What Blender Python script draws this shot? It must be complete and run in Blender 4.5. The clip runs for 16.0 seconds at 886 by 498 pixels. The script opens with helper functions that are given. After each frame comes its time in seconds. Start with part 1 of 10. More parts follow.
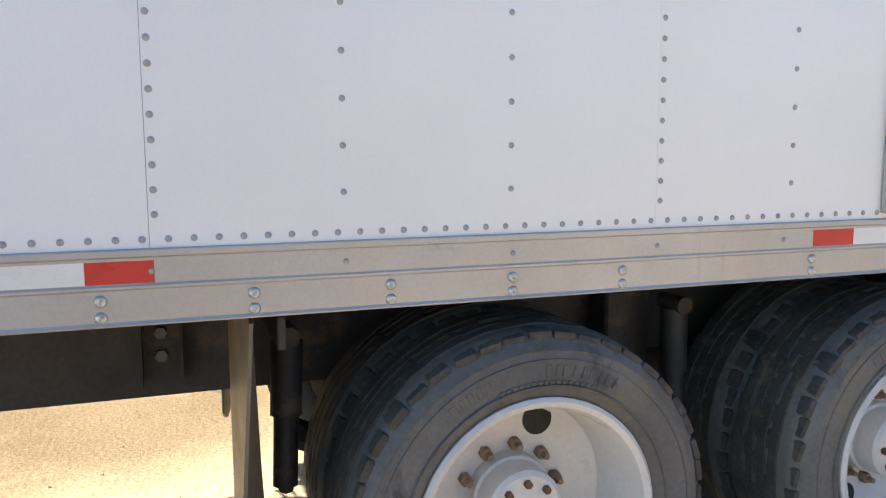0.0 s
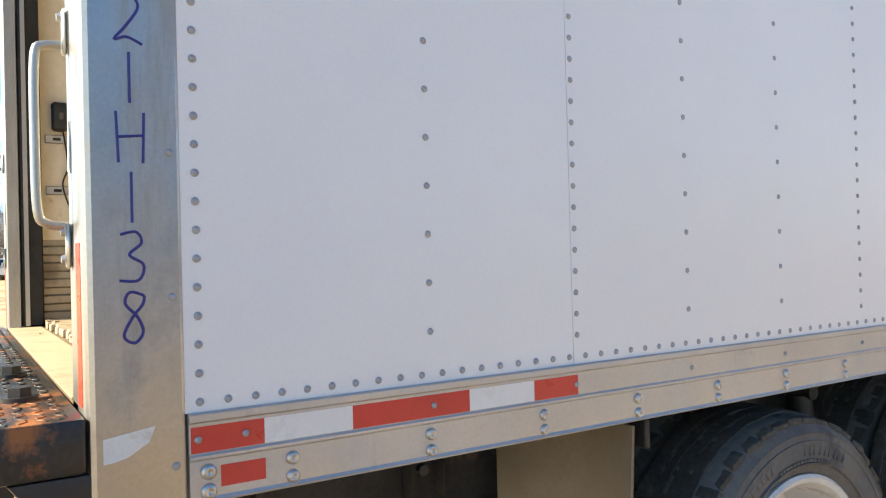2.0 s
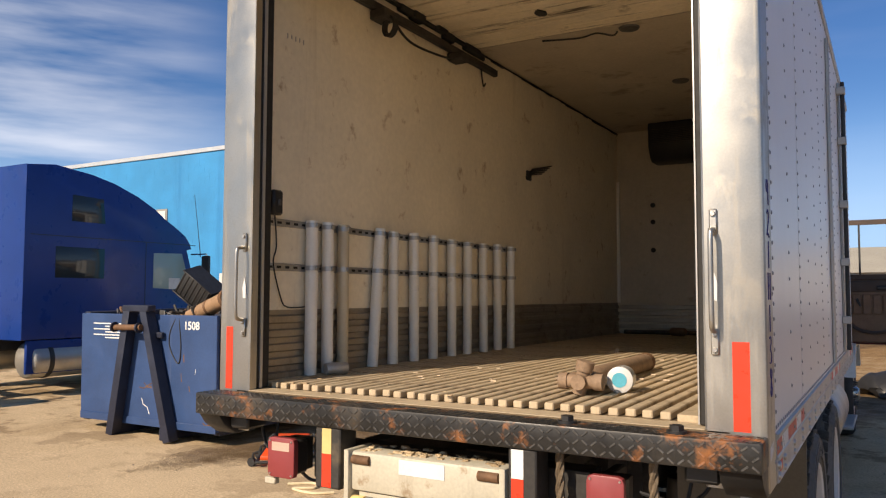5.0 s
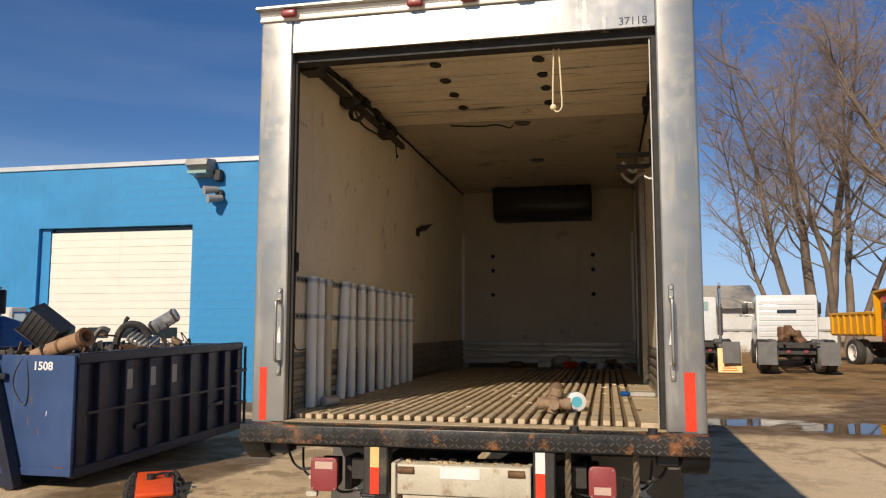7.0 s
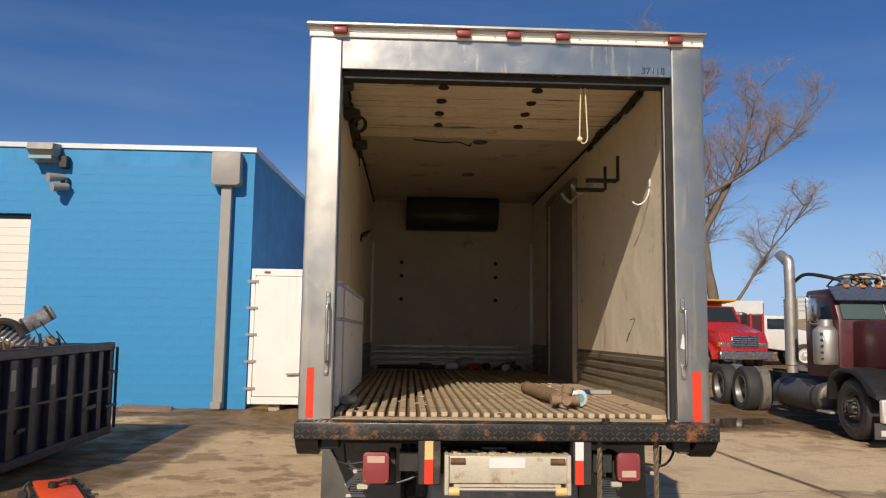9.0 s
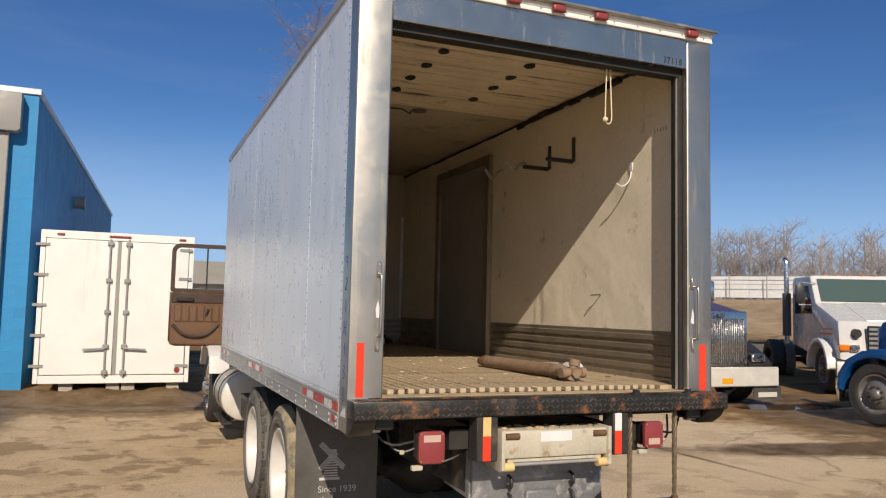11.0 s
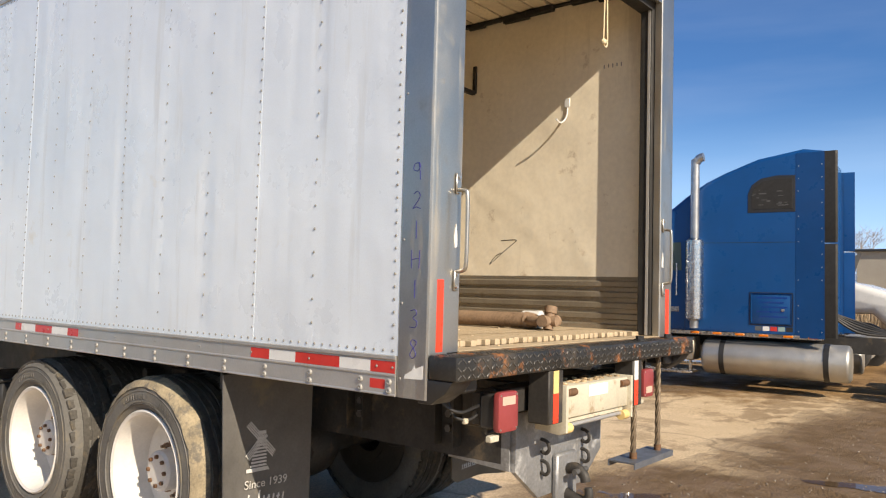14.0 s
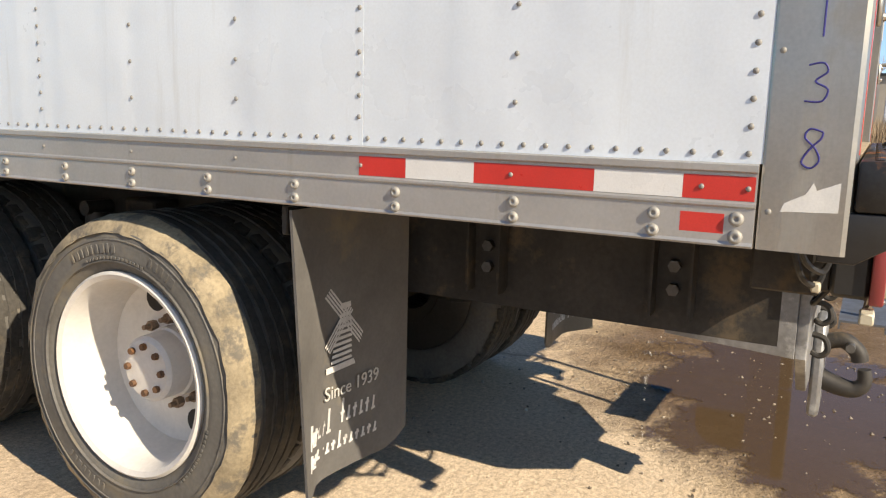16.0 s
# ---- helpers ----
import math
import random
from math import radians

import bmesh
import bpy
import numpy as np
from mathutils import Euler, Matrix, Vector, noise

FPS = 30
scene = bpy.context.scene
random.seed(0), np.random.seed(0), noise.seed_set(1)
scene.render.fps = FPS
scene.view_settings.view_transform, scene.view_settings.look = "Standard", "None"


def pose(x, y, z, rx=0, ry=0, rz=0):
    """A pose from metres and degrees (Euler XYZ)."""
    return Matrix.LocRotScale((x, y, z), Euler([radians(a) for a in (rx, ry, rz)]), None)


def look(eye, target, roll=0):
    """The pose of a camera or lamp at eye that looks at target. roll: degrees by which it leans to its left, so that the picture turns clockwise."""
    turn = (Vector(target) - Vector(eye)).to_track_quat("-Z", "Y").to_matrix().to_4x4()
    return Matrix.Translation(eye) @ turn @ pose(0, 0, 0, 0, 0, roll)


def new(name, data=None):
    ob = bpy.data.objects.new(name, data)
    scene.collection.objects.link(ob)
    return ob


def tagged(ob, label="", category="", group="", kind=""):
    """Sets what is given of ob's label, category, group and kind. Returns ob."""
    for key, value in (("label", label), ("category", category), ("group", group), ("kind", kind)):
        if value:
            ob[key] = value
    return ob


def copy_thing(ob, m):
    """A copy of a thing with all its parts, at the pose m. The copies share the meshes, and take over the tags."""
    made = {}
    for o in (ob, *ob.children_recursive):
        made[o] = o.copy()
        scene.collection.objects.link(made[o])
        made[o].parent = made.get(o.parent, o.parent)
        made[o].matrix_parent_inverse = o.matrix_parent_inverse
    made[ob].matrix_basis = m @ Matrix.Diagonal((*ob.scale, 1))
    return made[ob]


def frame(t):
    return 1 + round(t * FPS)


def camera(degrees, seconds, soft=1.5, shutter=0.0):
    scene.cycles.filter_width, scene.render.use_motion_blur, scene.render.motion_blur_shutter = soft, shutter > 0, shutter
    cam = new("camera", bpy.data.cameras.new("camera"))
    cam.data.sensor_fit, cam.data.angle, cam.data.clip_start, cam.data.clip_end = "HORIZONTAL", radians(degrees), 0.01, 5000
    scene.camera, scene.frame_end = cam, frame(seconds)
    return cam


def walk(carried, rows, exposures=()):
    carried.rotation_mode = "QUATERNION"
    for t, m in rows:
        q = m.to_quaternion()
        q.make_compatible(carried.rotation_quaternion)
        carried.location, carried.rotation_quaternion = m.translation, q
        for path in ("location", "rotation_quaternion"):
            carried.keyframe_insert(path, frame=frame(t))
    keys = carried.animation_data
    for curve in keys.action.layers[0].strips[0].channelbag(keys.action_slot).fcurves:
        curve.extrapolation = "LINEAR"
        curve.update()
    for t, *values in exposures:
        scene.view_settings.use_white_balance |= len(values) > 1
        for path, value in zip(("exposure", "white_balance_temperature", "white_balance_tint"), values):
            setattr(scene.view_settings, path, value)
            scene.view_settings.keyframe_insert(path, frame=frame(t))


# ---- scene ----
cam = camera(59.6, 16.0, soft=1.2)
PATH = [
    (0, (2.856, 1.102, 1.456), (0.982, 1.756, 1.21), -0.2),
    (0.5, (2.828, 0.783, 1.486), (0.967, 1.49, 1.296), -0.6),
    (1, (2.74, 0.47, 1.527), (0.928, 1.309, 1.415), -1.0),
    (1.5, (2.7, 0.145, 1.562), (0.95, 1.111, 1.507), -1.1),
    (2, (2.557, -0.181, 1.528), (0.867, 0.889, 1.547), -1.5),
    (2.5, (2.42, -0.543, 1.552), (0.759, 0.569, 1.611), -1.5),
    (3, (2.314, -0.864, 1.534), (0.668, 0.27, 1.617), -1.5),
    (3.2, (2.226, -1.052, 1.496), (0.602, 0.111, 1.587), -1.4),
    (5.3, (1.393, -2.809, 1.723), (0.552, -0.999, 1.85), 0.1),
    (5.5, (1.307, -2.957, 1.713), (0.571, -1.102, 1.845), 0.0),
    (6, (1.101, -3.343, 1.749), (0.52, -1.435, 1.896), 0.1),
    (6.5, (0.976, -3.699, 1.764), (0.448, -1.779, 1.952), 0.0),
    (7, (0.713, -3.936, 1.773), (0.302, -1.99, 1.979), 0.1),
    (7.5, (0.448, -4.225, 1.811), (0.138, -2.261, 2.03), 0.3),
    (8, (0.16, -4.374, 1.821), (-0.088, -2.404, 2.059), 0.3),
    (8.5, (-0.182, -4.379, 1.775), (-0.303, -2.397, 2.016), 0.6),
    (9, (-0.56, -4.434, 1.772), (-0.476, -2.448, 1.987), 0.8),
    (9.5, (-0.949, -4.361, 1.742), (-0.67, -2.391, 1.941), 0.9),
    (9.7, (-1.109, -4.296, 1.749), (-0.757, -2.337, 1.945), 1.0),
    (11.8, (-2.851, -3.491, 1.727), (-1.914, -1.729, 1.851), 1.3),
    (12, (-2.982, -3.358, 1.718), (-2.003, -1.618, 1.834), 1.3),
    (12.5, (-3.279, -3.086, 1.68), (-2.211, -1.399, 1.792), 1.5),
    (13, (-3.412, -2.723, 1.624), (-2.17, -1.159, 1.735), 1.5),
    (13.5, (-3.484, -2.302, 1.618), (-2.04, -0.922, 1.715), 1.2),
    (14, (-3.445, -1.873, 1.523), (-1.885, -0.627, 1.631), 1.5),
    (14.5, (-3.265, -1.359, 1.439), (-1.575, -0.29, 1.417), 1.3),
    (15, (-3.103, -0.838, 1.383), (-1.362, 0.132, 1.219), 1.3),
    (15.5, (-2.904, -0.387, 1.364), (-1.169, 0.579, 1.125), 1.7),
    (16, (-2.718, -0.025, 1.33), (-0.99, 0.926, 1.002), 1.5),
]
EXPOSURES = [(0, 1.95, 7600, 4), (0.5, 1.77, 7500, 4), (1.5, 2.03, 7550, 3), (3.0, 0.78, 7500, 10), (5.5, 0.4, 7600, 16), (7, 0.12, 7350, 14), (8, -0.13, 7100, 14), (9.0, 0.0, 7200, 15), (9.7, 0.0, 7150, 15), (12.0, 0.03, 7100, 14), (12.5, 0.06, 7300, 14), (13.5, 0.48, 7250, 12), (14.5, 0.80, 7450, 13), (15, 0.86, 7350, 14), (15.5, 0.80, 7400, 13), (16, 0.82, 7450, 11)]
walk(cam, [(t, look(eye, target, roll)) for t, eye, target, roll in PATH], EXPOSURES)

# ---- sky and sun ----
SUN_AZ, SUN_EL = 17.0, 33.5
world = bpy.data.worlds.new("sky")
scene.world = world
world.use_nodes = True
wt = world.node_tree
sky = wt.nodes.new("ShaderNodeTexSky")
sky.sky_type = 'NISHITA'
sky.sun_disc = False
sky.sun_elevation = radians(SUN_EL)
sky.sun_rotation = radians(180 + SUN_AZ)
sky.air_density, sky.dust_density, sky.ozone_density, sky.altitude = 1.0, 0.05, 2.0, 300
bg = wt.nodes["Background"]
bg.inputs[1].default_value = 0.10
w_co = wt.nodes.new("ShaderNodeTexCoord")
w_map = wt.nodes.new("ShaderNodeMapping")
w_map.inputs["Scale"].default_value = (1.3, 1.3, 9.0)
w_noise = wt.nodes.new("ShaderNodeTexNoise")
w_noise.inputs["Scale"].default_value = 1.7
w_noise.inputs["Detail"].default_value = 7
w_ramp = wt.nodes.new("ShaderNodeValToRGB")
w_ramp.color_ramp.elements[0].position, w_ramp.color_ramp.elements[1].position = 0.44, 0.72
w_mix = wt.nodes.new("ShaderNodeMixRGB")
w_mix.inputs[2].default_value = (8.4, 9.2, 10.4, 1)
w_mul = wt.nodes.new("ShaderNodeMath")
w_mul.operation = 'MULTIPLY'
w_mul.inputs[1].default_value = 0.07
w_sat = wt.nodes.new("ShaderNodeHueSaturation")
w_sat.inputs["Saturation"].default_value = 1.22
w_sat.inputs["Value"].default_value = 0.74
wl = wt.links.new
wl(w_co.outputs["Generated"], w_map.inputs[0])
wl(w_map.outputs[0], w_noise.inputs[0])
wl(w_noise.outputs[0], w_ramp.inputs[0])
wl(w_ramp.outputs[0], w_mul.inputs[0])
w_dir = wt.nodes.new("ShaderNodeSeparateXYZ")
wl(w_co.outputs["Generated"], w_dir.inputs[0])
w_west = wt.nodes.new("ShaderNodeMapRange")
w_west.inputs[1].default_value, w_west.inputs[2].default_value, w_west.inputs[3].default_value, w_west.inputs[4].default_value = -0.68, -0.90, 0.05, 1.0
wl(w_dir.outputs[0], w_west.inputs[0])
wl(w_west.outputs[0], w_mul.inputs[1])
wl(w_mul.outputs[0], w_mix.inputs[0])
wl(sky.outputs[0], w_sat.inputs["Color"])
w_sep = wt.nodes.new("ShaderNodeSeparateXYZ")
w_low = wt.nodes.new("ShaderNodeMapRange")
w_low.inputs[1].default_value, w_low.inputs[2].default_value, w_low.inputs[3].default_value, w_low.inputs[4].default_value = 0.0, 0.25, 0.85, 0.0
w_low.interpolation_type = 'SMOOTHSTEP'
w_hor = wt.nodes.new("ShaderNodeMixRGB")
w_hor.inputs[2].default_value = (3.3, 5.5, 9.2, 1)
wl(w_co.outputs["Generated"], w_sep.inputs[0])
wl(w_sep.outputs[2], w_low.inputs[0])
wl(w_low.outputs[0], w_hor.inputs[0])
w_tint = wt.nodes.new("ShaderNodeMixRGB")
w_tint.blend_type = 'MULTIPLY'
w_sun = wt.nodes.new("ShaderNodeVectorMath")
w_sun.operation = 'DOT_PRODUCT'
w_sun.inputs[1].default_value = (-0.24, -0.80, 0.55)
wl(w_co.outputs["Generated"], w_sun.inputs[0])
w_glow = wt.nodes.new("ShaderNodeMapRange")
w_glow.inputs[1].default_value, w_glow.inputs[2].default_value, w_glow.inputs[3].default_value, w_glow.inputs[4].default_value = -0.1, 0.75, 1.0, 0.0
wl(w_sun.outputs["Value"], w_glow.inputs[0])
wl(w_glow.outputs[0], w_tint.inputs[0])
w_tint.inputs[2].default_value = (0.60, 0.83, 1.14, 1)
wl(w_sat.outputs[0], w_tint.inputs[1])
wl(w_tint.outputs[0], w_hor.inputs[1])
wl(w_hor.outputs[0], w_mix.inputs[1])
wl(w_mix.outputs[0], bg.inputs[0])

sun = new("sun", bpy.data.lights.new("sun", "SUN"))
sun.data.energy, sun.data.angle, sun.data.color = 4.2, radians(0.55), (1.0, 0.92, 0.79)
ca = math.cos(radians(SUN_EL))
SUN_FROM = Vector((-math.sin(radians(SUN_AZ)) * ca, -math.cos(radians(SUN_AZ)) * ca, math.sin(radians(SUN_EL))))
sun.matrix_world = look(SUN_FROM * 60, (0, 0, 0))


# ---- materials ----
def material(name, color, rough=0.5, metal=0.0, var=0.12, scale=3.0, fine=0.06, fine_scale=60.0, bump=0.05, bump_scale=90.0,
             stain=None, streak=None, grain=(1, 1, 0.08), dents=0.0, spec=0.5, coat=0.0, gloss_var=0.1):
    """Painted or raw surface: two scales of colour change, fine relief, and up to two layers of stains:
    stain = (colour, scale, threshold, strength), streak = the same, drawn out downwards. dents: height of slow waves."""
    m = bpy.data.materials.new(name)
    m.use_nodes = True
    t = m.node_tree
    b = t.nodes["Principled BSDF"]
    n, l = t.nodes.new, t.links.new
    co = n("ShaderNodeTexCoord").outputs["Object"]
    b.inputs["Roughness"].default_value = rough
    b.inputs["Metallic"].default_value = metal
    b.inputs["Specular IOR Level"].default_value = spec
    b.inputs["Coat Weight"].default_value = coat
    b.inputs["Coat Roughness"].default_value = 0.08
    base = n("ShaderNodeRGB")
    base.outputs[0].default_value = (*color, 1)
    out = base.outputs[0]

    def noise_tex(sc, detail=5.0, vec=None, rough_=0.6):
        x = n("ShaderNodeTexNoise")
        x.inputs["Scale"].default_value = sc
        x.inputs["Detail"].default_value = detail
        x.inputs["Roughness"].default_value = rough_
        l(vec or co, x.inputs["Vector"])
        return x.outputs[0]

    def ranged(v, lo, hi, a, c):
        x = n("ShaderNodeMapRange")
        x.inputs[1].default_value, x.inputs[2].default_value = lo, hi
        x.inputs[3].default_value, x.inputs[4].default_value = a, c
        l(v, x.inputs[0])
        return x.outputs[0]

    def times(c, v):
        x = n("ShaderNodeMixRGB")
        x.blend_type = 'MULTIPLY'
        x.inputs[0].default_value = 1
        l(c, x.inputs[1])
        l(v, x.inputs[2])
        return x.outputs[0]

    if var:
        out = times(out, ranged(noise_tex(scale), 0.3, 0.7, 1 - var, 1 + var))
    if fine:
        out = times(out, ranged(noise_tex(fine_scale, 3), 0.3, 0.7, 1 - fine, 1 + fine))
    rgh = ranged(noise_tex(scale * 2.3), 0.3, 0.7, max(0.02, rough - gloss_var), min(1, rough + gloss_var))
    for layer, long in ((stain, False), (streak, True)):
        if not layer:
            continue
        vec = None
        if long:
            mp = n("ShaderNodeMapping")
            mp.inputs["Scale"].default_value = grain
            l(co, mp.inputs[0])
            vec = mp.outputs[0]
        mask = ranged(noise_tex(layer[1], 8, vec, 0.68), layer[2], layer[2] + 0.1, 0, layer[3])
        x = n("ShaderNodeMixRGB")
        l(mask, x.inputs[0])
        l(out, x.inputs[1])
        x.inputs[2].default_value = (*layer[0], 1)
        out = x.outputs[0]
        if metal > 0.5:
            y = n("ShaderNodeMath")
            y.operation = 'MULTIPLY_ADD'
            l(mask, y.inputs[0])
            y.inputs[1].default_value, y.inputs[2].default_value = -metal, metal
            l(y.outputs[0], b.inputs["Metallic"])
        x = n("ShaderNodeMath")
        x.operation = 'MULTIPLY_ADD'
        l(mask, x.inputs[0])
        x.inputs[1].default_value = 0.35
        l(rgh, x.inputs[2])
        rgh = x.outputs[0]
    l(out, b.inputs["Base Color"])
    l(rgh, b.inputs["Roughness"])
    nrm = None
    for dist, sc, strength in ((dents, 2.2, 1.0), (0.004, bump_scale, bump)):
        if dist and strength:
            x = n("ShaderNodeBump")
            x.inputs["Distance"].default_value = dist
            x.inputs["Strength"].default_value = strength
            l(noise_tex(sc, 2 if dist == dents else 4), x.inputs["Height"])
            if nrm:
                l(nrm, x.inputs["Normal"])
            nrm = x.outputs[0]
    if nrm:
        l(nrm, b.inputs["Normal"])
    return m


def glass(name, color, rough=0.03, alpha=1.0):
    m = bpy.data.materials.new(name)
    m.use_nodes = True
    b = m.node_tree.nodes["Principled BSDF"]
    b.inputs["Base Color"].default_value = (*color, 1)
    b.inputs["Roughness"].default_value = rough
    b.inputs["Transmission Weight"].default_value = alpha
    b.inputs["IOR"].default_value = 1.05 if alpha > 0.5 else 1.5
    return m


RUST = (0.20, 0.065, 0.022)
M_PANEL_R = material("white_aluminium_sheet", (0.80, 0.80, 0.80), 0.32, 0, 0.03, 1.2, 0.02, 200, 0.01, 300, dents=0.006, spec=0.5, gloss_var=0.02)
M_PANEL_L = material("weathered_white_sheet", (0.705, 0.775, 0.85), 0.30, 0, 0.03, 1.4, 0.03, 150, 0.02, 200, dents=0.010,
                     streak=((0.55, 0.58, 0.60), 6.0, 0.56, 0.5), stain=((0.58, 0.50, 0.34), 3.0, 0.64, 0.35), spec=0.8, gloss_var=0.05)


def ripple(m, scale, height):
    """Soft upright waves in a sheet, as between its rows of rivets."""
    t = m.node_tree
    b = t.nodes["Principled BSDF"]
    n, l = t.nodes.new, t.links.new
    mp, nz, bp = n("ShaderNodeMapping"), n("ShaderNodeTexNoise"), n("ShaderNodeBump")
    l(n("ShaderNodeTexCoord").outputs["Object"], mp.inputs[0])
    mp.inputs["Scale"].default_value = scale
    nz.inputs["Scale"].default_value, nz.inputs["Detail"].default_value = 1.0, 1.5
    l(mp.outputs[0], nz.inputs["Vector"])
    bp.inputs["Distance"].default_value, bp.inputs["Strength"].default_value = height, 1.0
    l(nz.outputs[0], bp.inputs["Height"])
    if b.inputs["Normal"].links:
        l(b.inputs["Normal"].links[0].from_socket, bp.inputs["Normal"])
    l(bp.outputs[0], b.inputs["Normal"])


ripple(M_PANEL_L, (1.0, 5.2, 0.30), 0.0075)
M_STEEL = material("stainless_steel", (0.475, 0.455, 0.415), 0.37, 0.94, 0.09, 2.6, 0.06, 130, 0.03, 240,
                   stain=((0.33, 0.31, 0.275), 5.0, 0.55, 0.42), streak=((0.25, 0.235, 0.205), 9.0, 0.53, 0.40), grain=(1, 1, 0.12), dents=0.0012, gloss_var=0.06)
M_HEADER = material("brushed_header_steel", (0.50, 0.485, 0.455), 0.25, 0.95, 0.08, 2.6, 0.05, 130, 0.02, 240, streak=((0.36, 0.345, 0.315), 9.0, 0.58, 0.25), grain=(1, 1, 0.12), dents=0.002, gloss_var=0.04)
M_RAIL = material("dull_aluminium_rail", (0.46, 0.45, 0.435), 0.42, 0.5, 0.08, 3.0, 0.05, 120, 0.02, 200,
                  streak=((0.30, 0.27, 0.22), 7.0, 0.60, 0.5), stain=((0.30, 0.25, 0.19), 8.0, 0.66, 0.5))
M_BOLT = material("bright_bolt_heads", (0.55, 0.54, 0.52), 0.36, 0.9, 0.1, 20, 0.1, 300)
M_BOLT_DULL = material("dull_bolt_heads", (0.33, 0.32, 0.30), 0.6, 0.3, 0.15, 20, 0.1, 300)
M_RIVET = material("grey_rivet_heads", (0.36, 0.36, 0.37), 0.5, 0.35, 0.2, 15, 0.1, 300)
M_RIVET_L = material("painted_rivet_heads", (0.27, 0.265, 0.25), 0.55, 0.1, 0.15, 15, 0.1, 300)
M_RED_TAPE = material("red_reflective_tape", (0.58, 0.042, 0.034), 0.35, 0, 0.10, 6, 0.06, 300, 0.03, 500, stain=((0.35, 0.06, 0.05), 9, 0.66, 0.4))
M_BRIGHT_TAPE = material("orange_red_reflective_tape", (0.80, 0.055, 0.025), 0.32, 0, 0.06, 6, 0.05, 300, 0.03, 500)
M_WHITE_TAPE = material("white_reflective_tape", (0.74, 0.74, 0.73), 0.33, 0, 0.06, 6, 0.04, 300, 0.03, 500, stain=((0.5, 0.47, 0.42), 9, 0.64, 0.4))
M_YELLOW_TAPE = material("faded_yellow_tape", (0.72, 0.52, 0.22), 0.4, 0, 0.1, 6, 0.05, 300, stain=((0.5, 0.40, 0.2), 9, 0.6, 0.5))
M_INK = material("blue_marker_ink", (0.030, 0.028, 0.20), 0.5, 0, 0.1, 30, 0.1, 200)
M_PAPER = material("torn_paper_sticker", (0.70, 0.70, 0.68), 0.7, 0, 0.08, 12, 0.05, 200, stain=((0.5, 0.42, 0.3), 20, 0.6, 0.5))
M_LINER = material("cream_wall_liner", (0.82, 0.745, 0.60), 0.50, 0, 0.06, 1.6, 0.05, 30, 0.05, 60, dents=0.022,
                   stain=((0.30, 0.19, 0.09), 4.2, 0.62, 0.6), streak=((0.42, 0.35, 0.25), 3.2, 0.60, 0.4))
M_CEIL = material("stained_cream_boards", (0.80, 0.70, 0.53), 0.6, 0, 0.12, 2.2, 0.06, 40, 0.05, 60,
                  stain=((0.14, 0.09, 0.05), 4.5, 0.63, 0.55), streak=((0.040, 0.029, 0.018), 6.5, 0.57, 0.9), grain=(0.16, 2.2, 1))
# Darker copy of the ceiling cream: the rear shade is put into the colour.
M_CEIL_REAR = material("shaded_cream_ceiling_panel", (0.50, 0.435, 0.34), 0.7, 0, 0.12, 1.6, 0.06, 40, 0.05, 60,
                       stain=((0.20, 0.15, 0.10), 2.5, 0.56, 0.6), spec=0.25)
M_LINER_L = material("smeared_cream_wall_liner", (0.82, 0.74, 0.585), 0.50, 0, 0.08, 1.6, 0.05, 30, 0.05, 60, dents=0.010,
                     stain=((0.33, 0.185, 0.075), 5.5, 0.60, 0.7), streak=((0.40, 0.31, 0.19), 3.2, 0.60, 0.4))
M_TRIM = material("pale_metal_trim", (0.70, 0.68, 0.62), 0.45, 0.2, 0.08, 4, 0.05, 80)
M_SCUFF = material("ribbed_aluminium_scuff_liner", (0.36, 0.32, 0.26), 0.45, 0.7, 0.15, 4, 0.08, 80, 0.05, 120, stain=((0.16, 0.12, 0.08), 5, 0.56, 0.6))
M_SLAT = material("dusty_aluminium_floor", (0.52, 0.41, 0.275), 0.6, 0.15, 0.15, 5, 0.10, 70, 0.10, 90, stain=((0.20, 0.14, 0.085), 4, 0.55, 0.6))
# Floor plate, darker than the slats so the gaps between them stand out.
M_FLOORGAP = material("dark_floor_channels", (0.17, 0.12, 0.07), 0.8, 0.05, 0.2, 5, 0.15, 70, 0.15, 90)
M_BLACK = material("black_seal_tar_and_gaps", (0.018, 0.017, 0.016), 0.7, 0, 0.3, 8, 0.2, 60, 0.3, 60)
M_BUMPER = material("rusty_black_tread_plate", (0.032, 0.031, 0.030), 0.40, 0.35, 0.35, 6, 0.15, 90, 0.12, 90,
                    stain=((0.37, 0.140, 0.045), 6.5, 0.535, 0.9), streak=((0.15, 0.115, 0.08), 5.0, 0.54, 0.35), grain=(1, 1, 0.35))
M_TREADBAR = material("worn_steel_tread_bars", (0.12, 0.117, 0.113), 0.40, 0.7, 0.45, 6, 0.3, 90, 0.1, 90,
                      stain=((0.37, 0.140, 0.045), 6.5, 0.535, 0.85))
M_FRAME = material("black_chassis_steel", (0.036, 0.033, 0.030), 0.6, 0.1, 0.3, 4, 0.2, 60, 0.15, 60,
                   stain=((0.15, 0.115, 0.075), 5, 0.57, 0.7))
M_HITCH = material("worn_grey_hitch_plate", (0.235, 0.24, 0.25), 0.45, 0.3, 0.2, 5, 0.15, 60, 0.15, 60,
                   stain=((0.46, 0.46, 0.46), 7, 0.52, 0.85))
M_RUST = material("rusted_iron", (0.16, 0.085, 0.045), 0.75, 0.2, 0.3, 8, 0.2, 60, 0.3, 60, stain=((0.25, 0.11, 0.04), 9, 0.55, 0.7))
